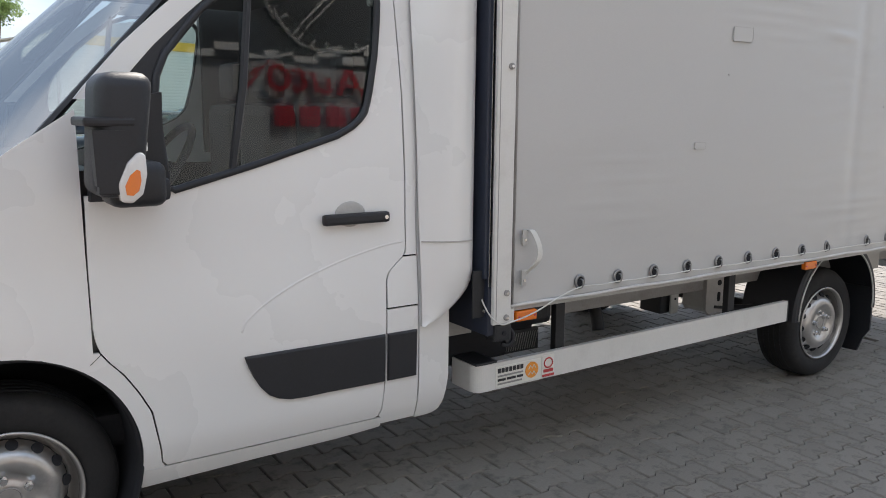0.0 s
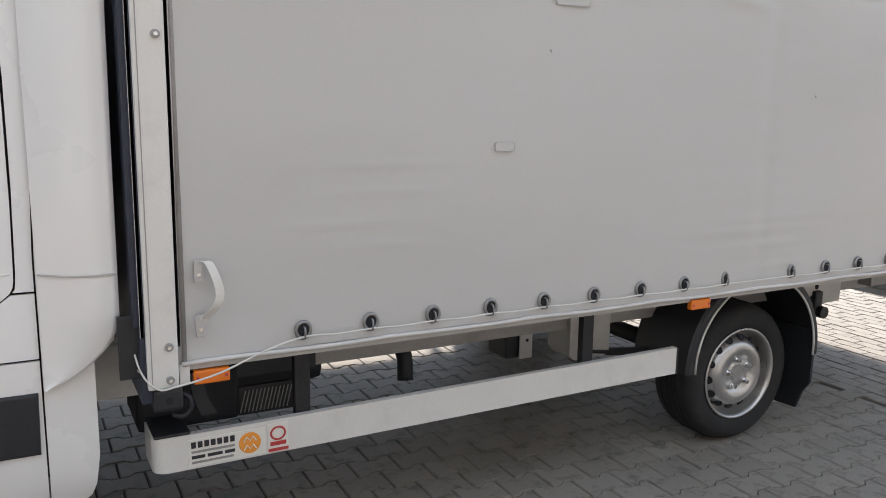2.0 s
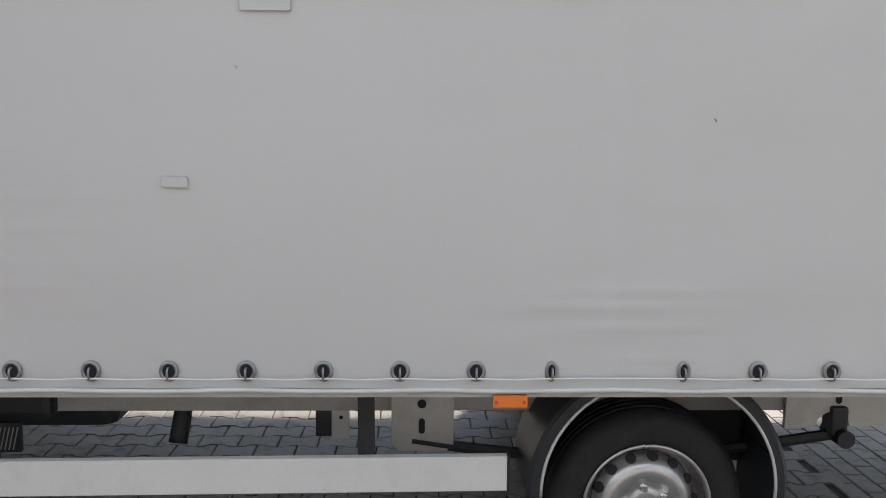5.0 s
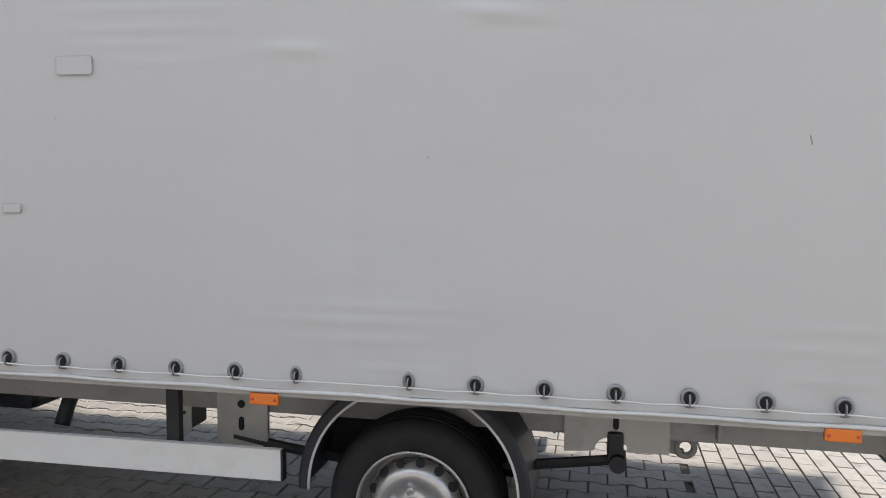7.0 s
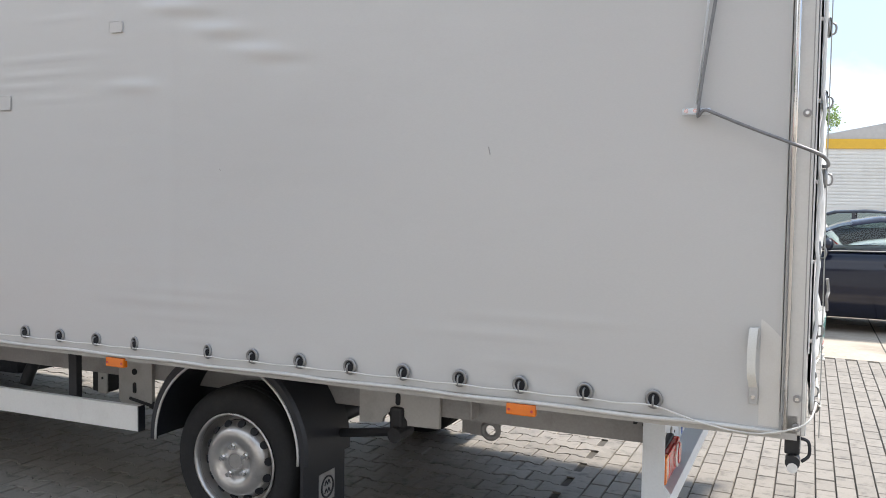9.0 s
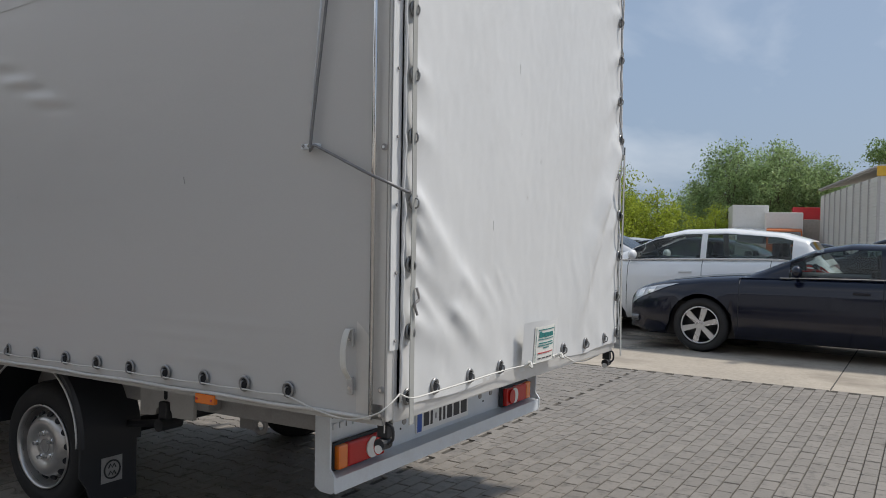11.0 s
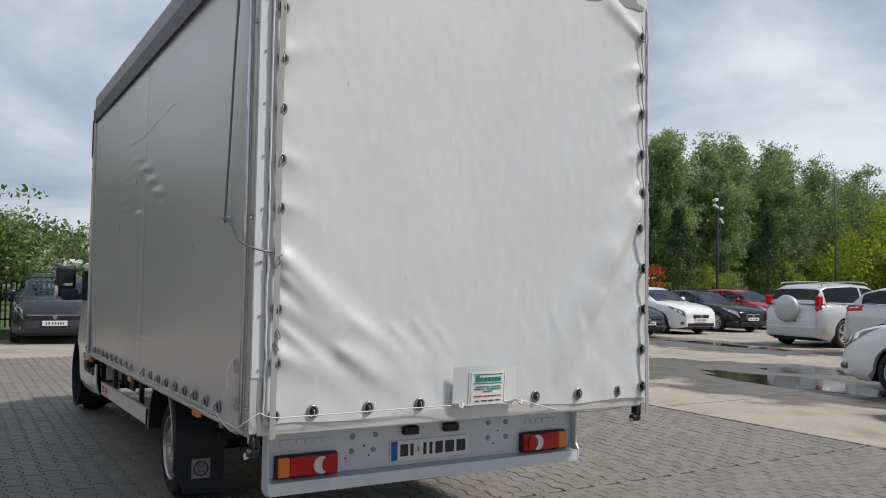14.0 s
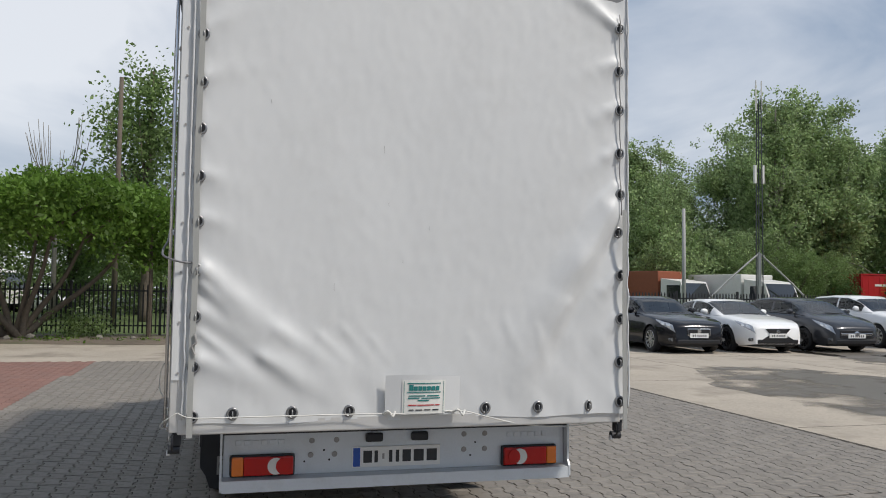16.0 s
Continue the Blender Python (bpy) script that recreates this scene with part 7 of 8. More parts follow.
def leaf_cloud(name, centres, per, spread, size, mat, parent, seed, droop=0.0, flat=1.0):
    """A crown of single bent leaves scattered round twig ends."""
    r = np.random.RandomState(seed)
    C = np.repeat(np.array(centres, dtype=float), per, axis=0)
    n = len(C)
    d = r.normal(size=(n, 3)) * np.array([1, 1, flat]) * spread * 0.55
    P = C + d
    P[:, 2] -= droop * np.abs(d[:, 0])
    a = r.normal(size=(n, 3))
    a /= np.linalg.norm(a, axis=1)[:, None]
    b = np.cross(a, r.normal(size=(n, 3)))
    b /= np.linalg.norm(b, axis=1)[:, None]
    s = size * r.uniform(0.55, 1.25, (n, 1))
    V = np.stack([P - a * s * 0.5, P + b * s * 0.30 + a * s * 0.05, P + a * s * 0.55, P - b * s * 0.30 + a * s * 0.05], axis=1).reshape(-1, 3)
    F = np.arange(n * 4).reshape(-1, 4)
    me = bpy.data.meshes.new(name)
    me.from_pydata(V.tolist(), [], F.tolist())
    me.materials.append(M[mat])
    ob = new(name, me)
    ob.parent = parent
    return ob


def crown_points(n, rx, ry, rz, cz, seed, gaps=0.35, taper=0.0):
    """Twig ends: scattered through an uneven, gappy ellipsoid, denser near its skin."""
    r = random.Random(seed)
    out = []
    while len(out) < n:
        v = Vector((r.uniform(-1, 1), r.uniform(-1, 1), r.uniform(-1, 1)))
        q = v.length
        edge = 1.0 + 0.45 * noise.noise(v * 2.1 + Vector((seed, 0, 0)))
        if q > edge or q < 0.25:
            continue
        if noise.noise(v * 3.0 + Vector((0, seed * 1.7, 3))) < -gaps * 0.5:
            continue
        t = 1 - taper * (v.z + 1) / 2
        out.append((v.x * rx * t, v.y * ry * t, cz + v.z * rz))
    return out


def limbs(bm, base, top, r0, ends, r):
    """A tapered trunk with limbs that reach to some of the twig ends."""
    trunk = smooth_line([base, (base[0] + 0.1, base[1] - 0.05, (base[2] + top[2]) * 0.4), top], 5)
    add_tube(bm, trunk, [r0 * (1 - 0.8 * k / (len(trunk) - 1)) for k in range(len(trunk))], 8)
    for e in ends:
        t = r.uniform(0.25, 0.85)
        p = trunk[int(t * (len(trunk) - 1))]
        mid = (p + Vector(e)) / 2 + Vector((0, 0, 0.25))
        add_tube(bm, [p, mid, Vector(e)], [r0 * 0.35 * (1.1 - t), r0 * 0.2 * (1.1 - t), 0.012], 5)
    return bm


def make_tree(name, label, seed, height, rx, trunk_r, mat, leaves, size, clear=0.25, spread=0.55, taper=0.3, bark="bark", rz=None, gaps=0.35):
    tree = empty(name, None, label=label, category="tree")
    rz = rz or height * (1 - clear) / 2
    r = random.Random(seed)
    pts = []
    # boughs first, then the twigs that fan out and up from each
    for bx, by, bz in crown_points(leaves[0] // 13, rx, rx, rz, height - rz, seed, gaps, taper):
        w = rx * r.uniform(0.10, 0.24)
        for _ in range(13):
            up = r.gauss(0, 1.25)
            pts.append((bx * (1 + 0.05 * up) + r.gauss(0, w), by * (1 + 0.05 * up) + r.gauss(0, w), max(0.15, bz + w * up)))
    bm = limbs(bmesh.new(), (0, 0, -0.05), (0.1, 0, height * 0.92), trunk_r, r.sample(pts, min(34, len(pts))), r)
    part("trunk", bm, bark, tree, smooth=True)
    leaf_cloud("crown", pts, leaves[1], spread, size, mat, tree, seed)
    return tree


def conifer(name, label, seed, height, rx):
    tree = empty(name, None, label=label, category="tree")
    part("trunk", tube([(0, 0, -0.05), (0.02, 0, height * 0.5), (0, 0, height)], [0.14, 0.09, 0.015], 7), "bark", tree)
    r = random.Random(seed)
    pts = []
    for k in range(430):
        t = r.random() ** 0.8
        rad = rx * (1 - t) ** 0.85 * r.uniform(0.35, 1.08)
        a = r.uniform(0, 6.283)
        pts.append((rad * math.cos(a), rad * math.sin(a), 0.35 + t * (height - 0.3) - 0.22 * rad))
    leaf_cloud("crown", pts, 13, 0.30, 0.17, "needle", tree, seed, droop=0.4, flat=0.5)
    return tree


# tall poplars and other trees behind the far fence
GRP = "trees beyond the fence"
pop = [make_tree("poplar_tree", "tall poplar with airy grey-green foliage", 11 + k, 13.5, 2.5, 0.20, "leaf_poplar", (1040, 27), 0.20, 0.05, 0.36, 0.35, "pale_bark") for k in range(3)]
spots = [(-40, 24.2, 0.80), (-42, 27.2, 0.82), (-39, 33.3, 1.06), (-41, 36.0, 1.12), (-40, 38.8, 1.06), (-42, 41.5, 0.95), (-40, 44.5, 1.0), (-43, 47.5, 1.05), (-40, 50.5, 1.02), (-42, 53.8, 1.08), (-40, 57.0, 1.02), (-43, 60.5, 1.05),
         (-41, 64.5, 1.0), (-39, 68.5, 0.95), (-44, 73, 0.98), (-40, 78, 0.9), (-38, 83, 0.85), (-36, 88, 0.8), (-45, 30.5, 0.7), (-46, 34.8, 1.0), (-47, 37.6, 0.92), (-46, 43.2, 0.98), (-48, 46.0, 0.9), (-46, 49.0, 1.06), (-47, 52.2, 0.94), (-46, 55.6, 1.0), (-48, 58.8, 0.92), (-46, 62.4, 1.02), (-47, 67, 0.95), (-45, 25.6, 0.72)]
rt = random.Random(8)
for k, (x, y, s) in enumerate(spots):
    mt = pose(x, y, 0, 0, 0, rt.uniform(0, 360)) @ Matrix.Diagonal((s * rt.uniform(0.92, 1.15), s * rt.uniform(0.92, 1.15), s, 1))
    if k < 3:
        pop[k].matrix_basis = mt
        pop[k]["group"] = GRP
    else:
        ob = copy_thing(pop[k % 3], mt)
        ob.matrix_basis = mt
        ob["group"] = GRP
broad = [make_tree("broadleaf_tree", "rounded broadleaf tree with dark green foliage", 31 + k, 8.0, 3.2, 0.22, "leaf_dark" if k else "leaf_poplar", (900, 24), 0.19, 0.05, 0.40, 0.1) for k in range(2)]
bush = make_tree("lime_bush", "bright yellow-green bushy young tree", 41, 5.0, 2.2, 0.10, "leaf_lime", (620, 18), 0.17, 0.0, 0.36, 0.1)
placed = {}


def plant(src, x, y, s, sz=None, group=GRP):
    mt = pose(x, y, 0, 0, 0, rt.uniform(0, 360)) @ Matrix.Diagonal((s, s, sz or s, 1))
    if src.name not in placed:
        placed[src.name] = 1
        ob = src
    else:
        ob = copy_thing(src, mt)
    ob.matrix_basis = mt
    ob["group"] = group
    return ob


for x, y, s in ((-38, 24.6, 0.95), (-37, 29.5, 0.62), (-46, 33, 0.8), (-44, 20, 0.9), (-44, 62, 0.85), (-36, 66, 0.75), (-34, 74, 0.8)):
    plant(broad[0], x, y, s)
for x, y, s in ((-35, 31.5, 0.55), (-36, 34.5, 0.5), (-30, 60, 1.15), (-27, 62, 1.33), (-24, 63, 1.05), (-33, 58, 1.1), (-21, 66, 0.72), (-50, 8, 0.62), (-46, 4.5, 0.52), (-52, 14, 0.75), (-60, -3, 1.0), (-16, 75, 0.65), (-11, 78, 0.85),
                (-7, 82, 0.9), (-3, 84, 0.85), (-14, 95, 1.3), (-9, 100, 1.2), (-19, 98, 1.2)):
    plant(broad[1], x, y, s)
for x, y, s in ((-12.5, 67, 1.12), (-8.8, 66, 1.08), (-5.5, 68, 0.95), (-16.5, 70, 0.68)):
    plant(broad[0], x, y, s)
for x, y, s in ((-34, 42, 0.6), (-33, 49, 0.7), (-31, 53.5, 0.95), (-16.9, 52, 1.15), (-14.8, 54, 0.9), (-27, 51, 1.42), (-35, 38.5, 0.55), (-12, 60, 0.75), (-34.5, 57, 0.7), (-37, 18.0, 0.6)):
    plant(bush, x, y, s)
sp = conifer("spruce_tree", "dark green spruce beyond the fence", 5, 6.6, 2.1)
sp.matrix_basis = pose(-32, 37.3, 0)
tagged(sp, group=GRP)
copy_thing(sp, pose(-32, 45.8, 0, 0, 0, 130)).matrix_basis = pose(-32, 45.8, 0, 0, 0, 130) @ Matrix.Diagonal((1, 1, 1.03, 1))
# big tree and a bare one behind the near fence
big = make_tree("ash_tree", "tall leafy tree with an uneven crown", 71, 11.8, 2.3, 0.24, "leaf_dark", (520, 18), 0.21, 0.18, 0.55, 0.45, gaps=0.5)
big.matrix_basis = pose(-33, -2.9, 0, 0, 0, 40)
tagged(big, group=GRP)
copy_thing(big, pose(-36, -0.2, 0)).matrix_basis = pose(-37, 0.5, 0, 0, 0, 200) @ Matrix.Diagonal((0.8, 0.8, 0.40, 1))
for x, y, s in ((-37, -6.5, 0.85), (-34, -10.5, 0.8), (-40, -14, 0.95), (-42, -4, 0.7)):
    plant(broad[1], x, y, s)
bare = empty("bare_tree", pose(-34, -6.7, 0), label="leafless dead tree with thin upright branches", category="tree")
bm = bmesh.new()
rb = random.Random(3)
for k in range(26):
    a, t = rb.uniform(0, 6.28), rb.uniform(0.5, 1.0)
    e = Vector((0.9 * t * math.cos(a), 1.5 * t * math.sin(a), 6.6 + 2.8 * rb.random() * (1.2 - 0.5 * t)))
    p = Vector((0, 0, 4.2 + 1.6 * rb.random()))
    add_tube(bm, smooth_line([p, (p + e) / 2 + Vector((0.2 * math.cos(a), 0.2 * math.sin(a), -0.2)), e], 3), [0.032, 0.028, 0.024, 0.02, 0.016, 0.013, 0.009], 4)
add_tube(bm, [(0, 0, -0.05), (0.05, 0, 3.0), (0, 0.05, 6.5)], [0.14, 0.10, 0.03], 7)
part("trunk", bm, "pale_bark", bare, smooth=True)

# low spreading sumac in front of the fence
sumac = empty("sumac_tree", pose(-20.9, -5.25, 0), label="low spreading sumac with bright green fronds and several stems", category="tree")
r = random.Random(9)
ends = []
for k in range(620):
    a, q = r.uniform(0, 6.283), math.sqrt(r.random())
    px, py = 2.4 * q * math.cos(a), 0.7 + 4.0 * q * math.sin(a)
    top = 4.75 - 0.75 * q ** 2 - 0.35 * abs(noise.noise(Vector((px, py, 0.4))))
    ends.append((px, py, top - r.random() ** 2.0 * 1.7 * (1 - 0.3 * q)))
bm = bmesh.new()
for k, (dx, dy) in enumerate(((0.5, -2.4), (-0.3, -0.9), (0.2, 0.5), (0.1, 1.8), (-0.4, 3.0), (0.7, 1.0), (0.4, -1.6))):
    e = Vector((dx, dy, 3.1))
    add_tube(bm, smooth_line([(0.05 * k - 0.1, 0.08 * k - 0.2, -0.05), (dx * 0.25, dy * 0.28, 0.7), (dx * 0.7, dy * 0.7, 1.8), e], 4), [0.12 - 0.0075 * i for i in range(13)], 7)
    for j in range(6):
        q = min(ends, key=lambda p: (Vector(p) - e - Vector((r.uniform(-1.2, 1.2), r.uniform(-1.2, 1.2), 0.7))).length)
        add_tube(bm, [e - Vector((0, 0, 0.4 * r.random())), (e + Vector(q)) / 2, q], [0.035, 0.025, 0.01], 5)
part("trunk", bm, "bark", sumac, smooth=True)
leaf_cloud("crown", ends, 30, 0.42, 0.17, "leaf_sumac", sumac, 5, droop=0.5, flat=0.45)
sm2 = empty("young_tree", pose(-21.0, -1.75, 0), label="slender young tree standing at the fence", category="tree")
part("trunk", tube([(0, 0, -0.05), (0.03, 0.02, 1.6), (0, 0, 3.4)], [0.07, 0.06, 0.03], 7), "bark", sm2)
leaf_cloud("crown", [(r.gauss(0, 0.55), r.gauss(0, 0.7), r.uniform(2.1, 3.9)) for k in range(120)], 22, 0.4, 0.15, "leaf_sumac", sm2, 6, flat=0.5)
sm3 = empty("young_tree", pose(-21.2, 0.6, 0), label="bushy young tree standing at the fence", category="tree")
part("trunk", tube([(0, 0, -0.05), (0.03, 0.02, 1.2), (0, 0, 2.6)], [0.06, 0.05, 0.03], 7), "bark", sm3)
leaf_cloud("crown", [(r.gauss(0, 0.6), r.gauss(0, 0.8), r.uniform(1.5, 3.1)) for k in range(130)], 22, 0.4, 0.15, "leaf_dark", sm3, 7, flat=0.6)
shrub = empty("ground_shrub", pose(-21.0, -3.6, 0), label="low dark green shrub at the fence foot", category="shrub")
leaf_cloud("foliage", [(r.gauss(0, 0.2), r.gauss(0, 0.5), 0.1 + 0.6 * r.random() ** 1.5) for k in range(80)], 22, 0.22, 0.08, "leaf_dark", shrub, 8)
part("stem", tube([(0, 0, 0.0), (0, 0.1, 0.3), (0.05, 0.2, 0.5)], 0.012, 5), "bark", shrub)
for k, (x, y, s) in enumerate(((-20.3, -5.9, 0.16), (-20.35, -4.75, 0.13), (-20.2, -5.3, 0.09), (-20.4, -3.0, 0.10), (-20.3, -2.1, 0.08))):
    bm = bmesh.new()
    bmesh.ops.create_icosphere(bm, subdivisions=2, radius=s)
    for v in bm.verts:
        v.co *= 1 + 0.35 * noise.noise(v.co * 9 + Vector((k, 0, 0)))
        v.co.z *= 0.75
    st = part("stone", bm, "pale_bark", None, smooth=True)
    st.location = (x, y, 0.02 + s * 0.55)
    tagged(st, "rounded grey field stone on the soil strip", "stone", "stones at the fence")
# weeds along the fence foot
leaf_cloud("weeds", [(-20.4 + r.gauss(0, 0.45), r.uniform(-14, 30), 0.03) for k in range(900)], 14, 0.12, 0.07, "leaf_sumac", None, 12, flat=0.5)["kind"] = "stuff"
bpy.data.objects["weeds"]["label"] = "low green weeds along the fence foot"
bpy.data.objects["weeds"]["category"] = "weeds"
# pollarded tree behind the warehouse
pol = empty("pollard_tree", pose(-0.8, 66, 0), label="pollarded tree with two bare trunks and leafy tufts", category="tree")
part("trunk", add_tube(tube([(0, 0, 0), (-0.2, 0, 4), (-0.5, 0, 7.6)], [0.3, 0.24, 0.18], 7), [(0.1, 0, 3.0), (0.6, 0, 5.5), (0.9, 0, 8.2)], [0.22, 0.2, 0.16], 7), "bark", pol)
leaf_cloud("crown", [(cx_ + r.gauss(0, 0.55), r.gauss(0, 0.6), cz_ + r.gauss(0, 0.45)) for cx_, cz_ in ((-0.9, 8.0), (0.3, 8.3), (1.3, 8.8)) for k in range(60)], 22, 0.35, 0.2, "leaf_dark", pol, 19)
# distant woods
far_pts = []
for k in range(1500):
    a = radians(rt.uniform(60, 215))
    d = rt.uniform(120, 190)
    far_pts.append((d * math.cos(a), d * math.sin(a) + 10, rt.random() * (5.5 + 4.0 * noise.noise(Vector((a * 9, 0, 0)))) + 0.5))
wd = leaf_cloud("far_woods", far_pts, 12, 3.4, 1.2, "leaf_dark", None, 14)
tagged(wd, "distant belt of dark green woodland", "woods", kind="stuff")

# ---- fence ----
M["fence_black"] = material("fence_black", (0.012, 0.012, 0.013), 0.5, var=0.25)
fence = empty("fence_panel", pose(-21.8, -14, 0), label="black steel picket fence panel with flat tops", category="fence", group="fence round the yard")
PANEL = 2.5
for z in (0.32, 1.36):
    part("rail", box((-0.02, 0.0, z), (0.02, PANEL, z + 0.045), 0.003), "fence_black", fence)
part("post", box((-0.035, -0.035, 0.0), (0.035, 0.035, 1.66), 0.004), "fence_black", fence)
pk = None
for k in range(19):
    y = 0.13 + k * 0.125
    if pk is None:
        ob = part("picket", prism(bmesh.new(), [(-0.022, 0.12), (0.022, 0.12), (0.022, 1.54), (0.0, 1.60), (-0.022, 1.54)], -0.008, 0.008, 'x'), "fence_black", fence)
        pk = ob.data
    else:
        ob = new("picket", pk)
        ob.parent = fence
    ob.location = (0.03, y, 0)
for k in range(1, 32):
    copy_thing(fence, pose(-21.8, -14 + PANEL * k, 0))

# ---- poles, mast, lamps ----
M["pole_grey"] = material("pole_grey", (0.36, 0.36, 0.35), 0.7, var=0.12, fine=40)
M["pole_dark"] = material("pole_dark", (0.05, 0.055, 0.06), 0.6, var=0.2)


def cctv_pole(x, y, h):
    p = empty("camera_pole", pose(x, y, 0, 0, 0, 20), label="dark pole with white floodlights and cameras", category="pole", group="yard poles")
    part("pole", tube([(0, 0, 0), (0, 0, h / 2), (0, 0, h)], 0.085, 8), "pole_dark", p)
    part("head", box((-0.10, -0.18, h - 0.15), (0.10, 0.18, h + 0.02), 0.02), "pole_dark", p)
    for s, z, t in ((-1, h - 0.45, 12), (-1, h - 0.85, -15), (1, h - 0.9, 10), (1, h - 1.7, -25)):
        a = part("arm", tube([(0, 0, z), (0, s * 0.4, z + 0.05)], 0.025, 6), "pole_dark", p)
        part("camera_body", box((-0.09, -0.26, -0.08), (0.09, 0.26, 0.08), 0.02, Matrix.Translation((0.05, s * 0.45, z + 0.05)) @ pose(0, 0, 0, t, 0, 0)), "white_steel", a)
    return p


cctv_pole(-31.0, 39.6, 7.5)


def plain_pole(x, y, h, r, mat, label):
    p = part("pole", tube([(0, 0, 0), (0.02, 0, h / 2), (0, 0, h)], [r, r * 0.85, r * 0.7], 8), mat, None, smooth=True)
    p.location = (x, y, 0)
    tagged(p, label, "pole", "yard poles")


plain_pole(-28.0, -3.55, 9.3, 0.11, "bark", "tall weathered concrete utility pole")
plain_pole(-30.0, 21.35, 5.6, 0.11, "pole_grey", "short grey concrete pole")
plain_pole(-24.0, 41.0, 8.0, 0.06, "pole_dark", "thin dark metal pole")
plain_pole(-14.5, 46.0, 7.0, 0.06, "pole_dark", "thin dark metal pole")
sl = empty("street_lamp", pose(-38, -0.2, 0, 0, 0, 0), label="grey street lamp with two angled floodlights", category="street lamp")
part("pole", tube([(0, 0, 0), (0, 0, 3), (0, 0, 6.0)], [0.17, 0.14, 0.12], 8), "pole_grey", sl)
for s in (-1, 1):
    part("lamp_head", box((-0.1, -0.22, -0.06), (0.1, 0.22, 0.06), 0.02, Matrix.Translation((0, s * 0.33, 6.12)) @ pose(0, 0, 0, s * 28, 0, 0)), "pole_grey", sl)
part("crossbar", box((-0.03, -0.35, 5.95), (0.03, 0.35, 6.02)), "pole_grey", sl)
sl2 = empty("street_lamp", pose(-16.4, 46.5, 0, 0, 0, 0), label="dark street lamp with a single hooded head", category="street lamp")
part("pole", tube([(0, 0, 0), (0, 0, 3), (0, 0, 5.6)], [0.10, 0.09, 0.08], 8), "pole_dark", sl2)
part("lamp_head", box((-0.1, -0.30, 5.5), (0.16, 0.1, 5.68), 0.03), "pole_dark", sl2)

mast = empty("radio_mast", pose(-30, 25.5, 0), label="thin lattice radio mast with white antennas and raked stays", category="mast")
for dx, dy in ((0.16, 0.1), (-0.16, 0.1), (0, -0.18)):
    part("leg", tube([(dx, dy, 0), (dx * 0.9, dy * 0.9, 5), (dx * 0.6, dy * 0.6, 11.2)], 0.026, 6), "pole_dark", mast)
bm = bmesh.new()
for k in range(36):
    z = 0.3 + k * 0.3
    a, b = ((0.16, 0.1), (-0.16, 0.1)) if k % 2 else ((-0.16, 0.1), (0, -0.18))
    add_tube(bm, [(a[0], a[1], z), (b[0], b[1], z + 0.3)], 0.012, 4)
part("lacing", bm, "pole_dark", mast)
for s in (-1, 1):
    part("stay", tube([(0, 0, 3.6), (0, s * 1.8, 2.2), (0, s * 3.3, 0.9)], 0.045, 6), "pole_grey", mast)
    part("panel_antenna", box((-0.06, s * 0.22 - 0.06, 7.0), (0.06, s * 0.22 + 0.06, 7.9), 0.02), "white_steel", mast)
    part("whip_antenna", tube([(0, s * 0.16, 10.6), (0, s * 0.16, 12.1)], 0.035, 6), "white_steel", mast)
part("mast_base", tube([(0, 0, 0.0), (0, 0, 3.6)], 0.10, 8), "pole_grey", mast)

# ---- buildings, containers and far vehicles ----
M["corrugated"] = material("corrugated", (0.62, 0.62, 0.60), 0.6, var=0.06, scale=1.2, fine=30, stain=(0.42, 0.40, 0.37), stain_amount=0.35, stain_scale=0.8)
M["yellow_trim"] = material("yellow_trim", (0.62, 0.37, 0.03), 0.5, var=0.08)
M["roof_sheet"] = material("roof_sheet", (0.42, 0.41, 0.40), 0.6, var=0.1)
M["red_box"] = material("red_box", (0.45, 0.015, 0.02), 0.45, var=0.06)
M["facade"] = material("facade", (0.46, 0.46, 0.45), 0.6, var=0.06, scale=0.8, fine=20)
M["facade_glass"] = material("facade_glass", (0.03, 0.035, 0.04), 0.06, var=0.2, spec=0.8)
M["brick_old"] = material("brick_old", (0.30, 0.27, 0.25), 0.85, var=0.2)

HALL = Vector((-0.4, 39.2, 0))
hall = empty("warehouse", pose(HALL.x, HALL.y, 0, 0, 0, 13.5), label="white ribbed-metal warehouse with a yellow eaves band and gable", category="building")
LH, WH, EH = 18.0, 30.0, 5.0
wall = part("front_wall", box((0.03, 0.0, 0.0), (WH, 0.15, EH - 0.45)), "corrugated", hall)
for k in range(28):
    part("wall_rib", box((0.05, -0.035, 0.10 + k * 0.155), (WH, 0.005, 0.10 + k * 0.155 + 0.10), 0.012), "corrugated", wall)
wall = part("side_wall", box((-0.0, 0.03, 0.0), (0.15, LH, EH - 0.45)), "corrugated", hall)
for k in range(28):
    part("wall_rib", box((-0.04, 0.05, 0.10 + k * 0.155), (0.0, LH, 0.10 + k * 0.155 + 0.10), 0.012), "corrugated", wall)
for k in range(1, 9):
    part("wall_post", box((-0.09, k * 2.0 - 0.05, 0.0), (0.0, k * 2.0 + 0.05, EH - 0.45)), "roof_sheet", wall)
part("corner_post", box((-0.06, -0.06, 0), (0.06, 0.06, EH)), "roof_sheet", hall)
part("eaves_band", box((-0.10, -0.10, EH - 0.45), (WH, 0.05, EH), 0.01), "yellow_trim", hall, "yellow eaves band")
part("eaves_band", box((-0.10, 0.06, EH - 0.14), (0.05, LH, EH), 0.01), "roof_sheet", hall)
part("gable", prism(bmesh.new(), [(0.0, EH), (WH, EH), (WH / 2, EH + 3.0)], 0.0, 0.12), "roof_sheet", hall)
bm = bmesh.new()
